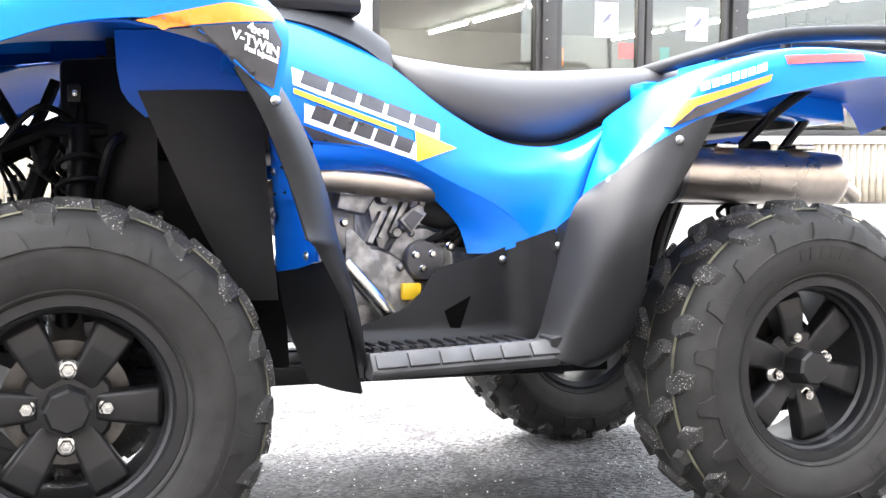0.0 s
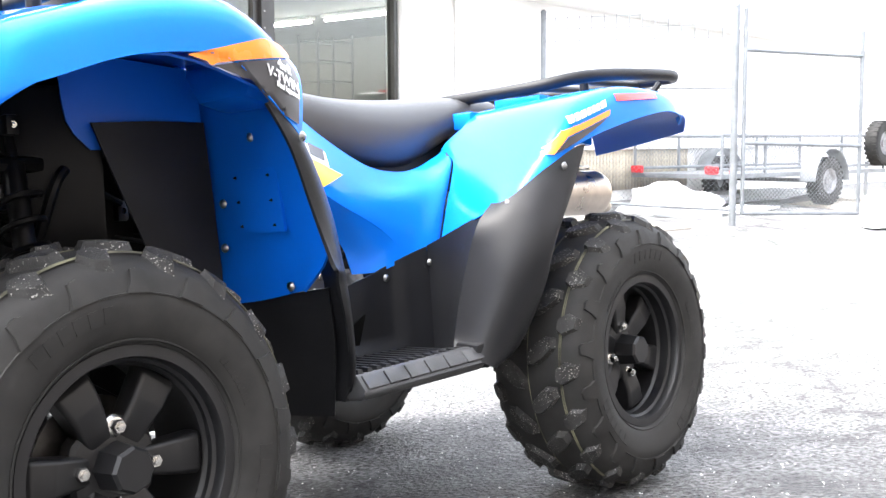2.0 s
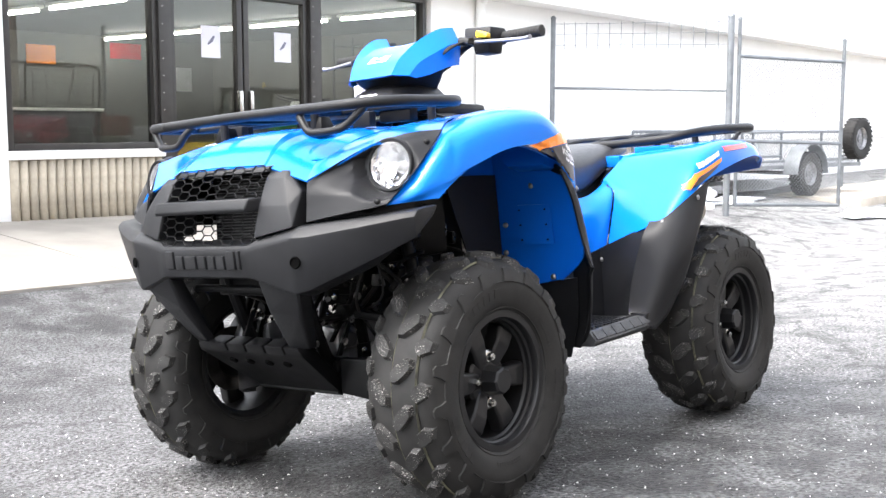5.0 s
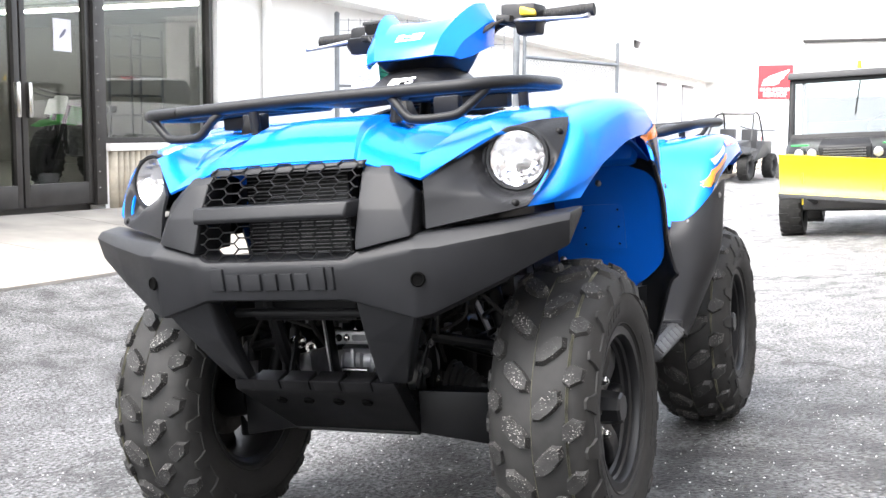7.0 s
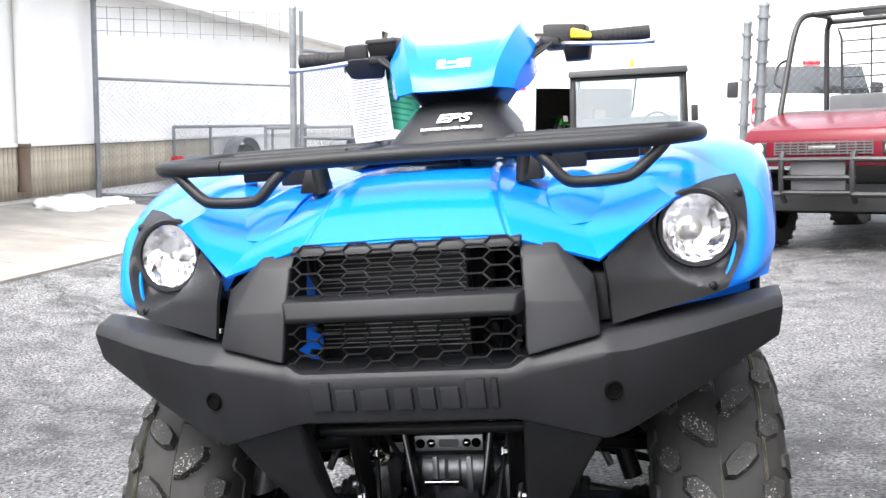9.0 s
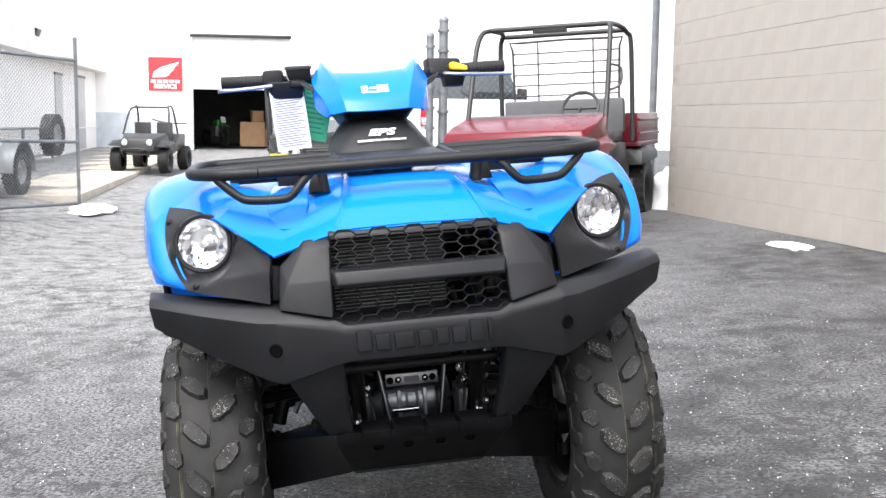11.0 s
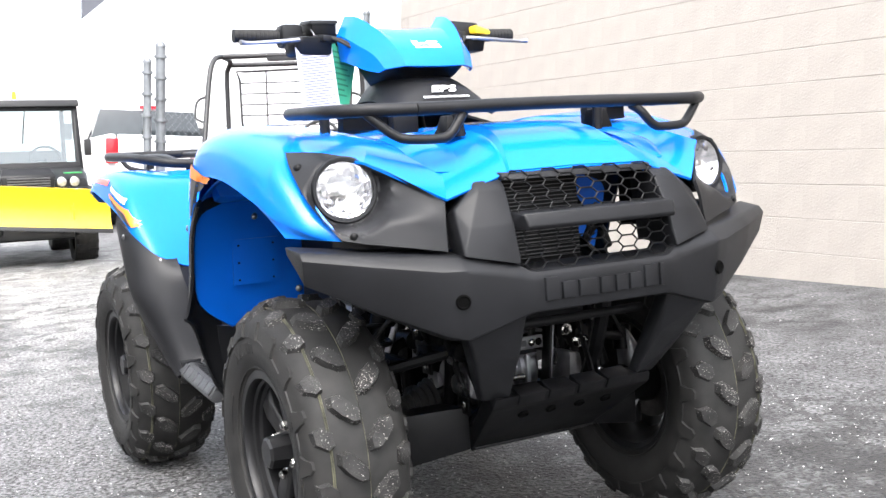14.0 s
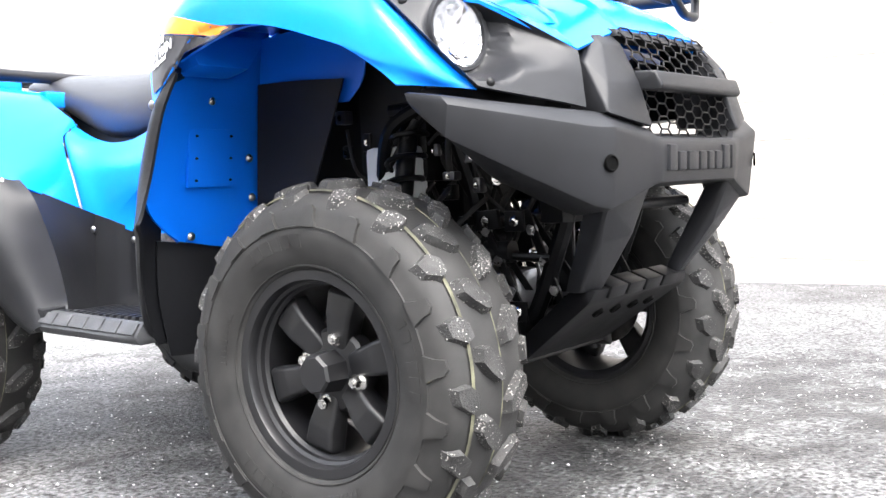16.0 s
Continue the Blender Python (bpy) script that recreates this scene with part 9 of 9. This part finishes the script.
def bars(x0, z0, x1, z1, h, cuts, lean=0.0):
    """A row of plain slanted blocks between two ends of a baseline, in the place of a maker's name."""
    out = []
    for a, b in cuts:
        p, q = (x0 + (x1 - x0) * a, z0 + (z1 - z0) * a), (x0 + (x1 - x0) * b, z0 + (z1 - z0) * b)
        out.append([p, q, (q[0] + lean, q[1] + h), (p[0] + lean, p[1] + h)])
    return out


for s in (1, -1):
    sc, ff, rf = sides["side_cover", s], sides["front_fender", s], sides["rear_fender", s]
    white_bg = [[(0.90, 0.850), (0.60, 0.763), (0.607, 0.732), (0.90, 0.818)], [(0.88, 0.786), (0.655, 0.722), (0.662, 0.690), (0.88, 0.752)]]
    drape(sc, white_bg, "white_panel", DEC_W, 0.0008, s)
    drape(sc, [[(0.66, 0.748), (0.572, 0.716), (0.662, 0.687)], [(0.90, 0.812), (0.70, 0.752), (0.70, 0.742), (0.90, 0.802)]], "yellow_flash", DEC_Y, 0.0016, s, "yellow arrow-shaped flash")
    cuts = [(0.02, 0.19), (0.22, 0.39), (0.42, 0.58), (0.61, 0.775), (0.805, 0.965)]
    for x0, z0, x1, z1 in ((0.892, 0.823, 0.605, 0.739), (0.872, 0.760, 0.668, 0.699)):
        for bar in bars(x0, z0 + 0.001, x1, z1 + 0.001, 0.0245, cuts, -0.011):
            drape(sc, [bar], "dark_block", DEC_K, 0.0016, s)
    drape(sc, [[(0.885, 0.748), (0.80, 0.724), (0.715, 0.704), (0.76, 0.713), (0.86, 0.722)]], "dark_patch", DEC_K, 0.0018, s)
    # fender flash
    drape(ff, [[(1.190, 0.858), (1.06, 0.892), (0.978, 0.888), (0.990, 0.872), (1.10, 0.857), (1.15, 0.849)]], "orange_flash", DEC_O, 0.0026, s, "orange flash along the fender")
    drape(ff, [[(1.15, 0.846), (1.10, 0.855), (0.992, 0.869), (0.978, 0.84), (0.994, 0.770), (1.03, 0.785), (1.08, 0.83)]], "dark_patch", DEC_K, 0.0012, s)
    # rear fender flash
    drape(rf, [[(0.318, 0.736), (0.268, 0.782), (0.105, 0.832), (0.112, 0.819), (0.258, 0.771), (0.302, 0.734)]], "orange_flash", DEC_O, 0.0042, s, "orange angled flash")
    drape(rf, [[(0.298, 0.736), (0.256, 0.769), (0.118, 0.815), (0.15, 0.798), (0.24, 0.758)]], "dark_patch", DEC_K, 0.0036, s)
    for bar in bars(0.245, 0.797, 0.115, 0.838, 0.015, [(0.0, 0.12), (0.15, 0.26), (0.29, 0.42), (0.45, 0.55), (0.58, 0.67), (0.70, 0.80), (0.83, 0.92), (0.94, 1.0)], -0.004):
        drape(rf, [bar], "white_mark", DEC_W, 0.0036, s)
    drape(rf, [[(0.07, 0.868), (-0.10, 0.880), (-0.10, 0.866), (0.07, 0.852)]], "red_strip", DEC_R, 0.0016, s, "red reflector strip")
    # readable words on the fender patch
    tree = BVHTree.FromPolygons([v.co for v in ff.data.vertices], [p.vertices for p in ff.data.polygons])
    for text, size, px, pz in (("4x4i", 0.020, 1.016, 0.8545), ("V-TWIN", 0.0215, 1.020, 0.836), ("Fuel Injected", 0.0105, 1.012, 0.820)):
        w = words(text, size, Matrix(), DEC_W, ff, "printed_letters", 0.0, 0.0008, shear=0.1)
        for v in w.data.vertices:
            x, z = px - s * v.co.x * 0.93, pz + v.co.y - 0.30 * (v.co.x if s > 0 else -v.co.x)
            hit = tree.ray_cast(Vector((x, s * 1.5, z)), Vector((0, -s, 0)))
            y = hit[0].y if hit[0] else s * 0.55
            v.co = Vector((x, y + s * 0.0045, z))
    # warning stickers on top of the fender
    lab = bmesh.new()
    add_box(lab, (-0.03, -0.018, 0), (0.03, 0.018, 0.0008))
    bmesh.ops.transform(lab, matrix=on_plane((1.16, s * 0.45, 0.9515), (1, 0, -0.02), (0, 1, -0.02)), verts=lab.verts)
    part("sticker", lab, DEC_Y, ff, "yellow warning sticker", smooth=False)
# pale mark on the cowl
km = bmesh.new()
for y0, y1, z0, z1 in ((-0.034, -0.018, 0.0, 0.02), (-0.014, 0.012, 0.006, 0.013), (0.006, 0.034, 0.0, 0.007), (0.006, 0.034, 0.013, 0.02), (-0.034, 0.034, -0.011, -0.006)):
    add_box(km, (y0, z0, 0), (y1, z1, 0.001))
bmesh.ops.transform(km, matrix=on_plane((1.0785, 0.0, 1.1360), (0, 1, 0), (-0.81, 0, 0.59)), verts=km.verts)
part("pale_mark", km, DEC_W, cowl, "plain white blocks on the cowl", smooth=False)


# ---- counted pieces of the setting, last ----
# ribbed blocks along the foot of the shop front
rib_me = None
for a, b in ((-0.99, 2.2), (-2.54, -1.12), (-6.24, -4.53), (-12.4, -6.28)):
    k, x = 0, a
    owner = thing("ribbed_plinth", Matrix.Translation((a, FY, 0.16)), "tan ribbed block plinth along the shop wall", "plinth", kind="structure")
    while x < b - 0.05:
        if rib_me is None:
            bm = bmesh.new()
            pr = [(0.002, -0.05), (0.002, 0.0), (0.012, 0.022), (0.03, 0.034), (0.05, 0.034), (0.068, 0.022), (0.078, 0.0), (0.078, -0.05)]
            add_prism(bm, pr, "z", 0.0, 0.545)
            bmesh.ops.recalc_face_normals(bm, faces=bm.faces)
            rib_me = bpy.data.meshes.new("rib")
            bm.to_mesh(rib_me)
            bm.free()
            rib_me.materials.append(RIBM)
        ob = new("rib", rib_me)
        ob.parent = owner
        ob.location = (x - a, 0, 0)
        x += 0.08
# plinth cap on the long wall
tagged(part("wall_ledge", box((-33.0, FY, 0.705), (-6.28, FY + 0.05, 0.745), 0.004), FASCIA, None), "pale ledge over the ribbed plinth", "trim", kind="structure")

# concrete blocks of the cream wall: courses with open bed joints
bm = bmesh.new()
add_prism(bm, [(-0.018, 0.0040), (-0.0165, 0.0022), (0.02, 0.0022), (0.02, 0.2010), (-0.0165, 0.2010), (-0.018, 0.1992)], "x", 0.0, 0.4064)
bmesh.ops.recalc_face_normals(bm, faces=bm.faces)
blk = bpy.data.meshes.new("block")
bm.to_mesh(blk)
bm.free()
blk.materials.append(BLOCK)
blk.shade_flat()
rest = bmesh.new()
rnd = random.Random(3)
count = 0
for c in range(22):
    z = 0.03 + c * 0.2032
    x = -6.8 + (0.2032 if c % 2 else 0.0)
    while x < 9.0:
        if x < 1.0 and c < 14 and count < 290:
            ob = new("block", blk)
            ob.parent = wall_block
            ob.location = (x, WY + rnd.uniform(-0.0003, 0.0003), z + rnd.uniform(-0.0008, 0.0008))
            count += 1
        else:
            add_box(rest, (x, WY - 0.018, z + 0.0022), (x + 0.4064, WY + 0.02, z + 0.2010))
        x += 0.4064
ro = part("block_courses", rest, BLOCK, wall_block, smooth=False)
ro["kind"] = "stuff"

# ---- loose stones and grit lying on the asphalt ----
STONE = bpy.data.materials.new("loose_pale_stone")
STONE.use_nodes = True
sn, sl = STONE.node_tree.nodes, STONE.node_tree.links
geo, sr = sn.new("ShaderNodeNewGeometry"), sn.new("ShaderNodeValToRGB")
sr.color_ramp.elements[0].color, sr.color_ramp.elements[1].color = (0.10, 0.10, 0.10, 1), (0.80, 0.79, 0.77, 1)
sr.color_ramp.elements[0].position, sr.color_ramp.elements[1].position = 0.1, 0.75
sl.new(geo.outputs["Random Per Island"], sr.inputs["Fac"])
sl.new(sr.outputs["Color"], sn["Principled BSDF"].inputs["Base Color"])
sn["Principled BSDF"].inputs["Roughness"].default_value = 0.7
rng = np.random.default_rng(8)
sv, sf = [], []
octa = np.array([(1, 0, 0), (0, 1, 0), (-1, 0, 0), (0, -1, 0), (0, 0, 0.8), (0, 0, -0.5)], float)
for k in range(14000):
    if k < 9000:
        x, y = rng.normal(0.9, 1.7), rng.normal(0.2, 1.3)
    else:
        x, y = rng.uniform(-9, 4.5), rng.uniform(-3.7, 3.6)
    if not (-3.75 < y < 3.6 and x < 5):
        continue
    r = 0.0012 + 0.0030 * rng.random() ** 3
    a = rng.random() * 6.28
    q = octa * rng.uniform(0.6, 1.2, 3) * r
    c, s = math.cos(a), math.sin(a)
    z = ground_z(x, y)
    o = len(sv)
    sv += [(x + p[0] * c - p[1] * s, y + p[0] * s + p[1] * c, z + p[2] + r * 0.25) for p in q]
    sf += [(o + i, o + (i + 1) % 4, o + 4) for i in range(4)] + [(o + (i + 1) % 4, o + i, o + 5) for i in range(4)]
sme = bpy.data.meshes.new("loose_grit")
sme.from_pydata(sv, [], sf)
sme.materials.append(STONE)
tagged(new("loose_grit", sme), "pale loose stones and grit scattered over the asphalt", "gravel", kind="stuff")
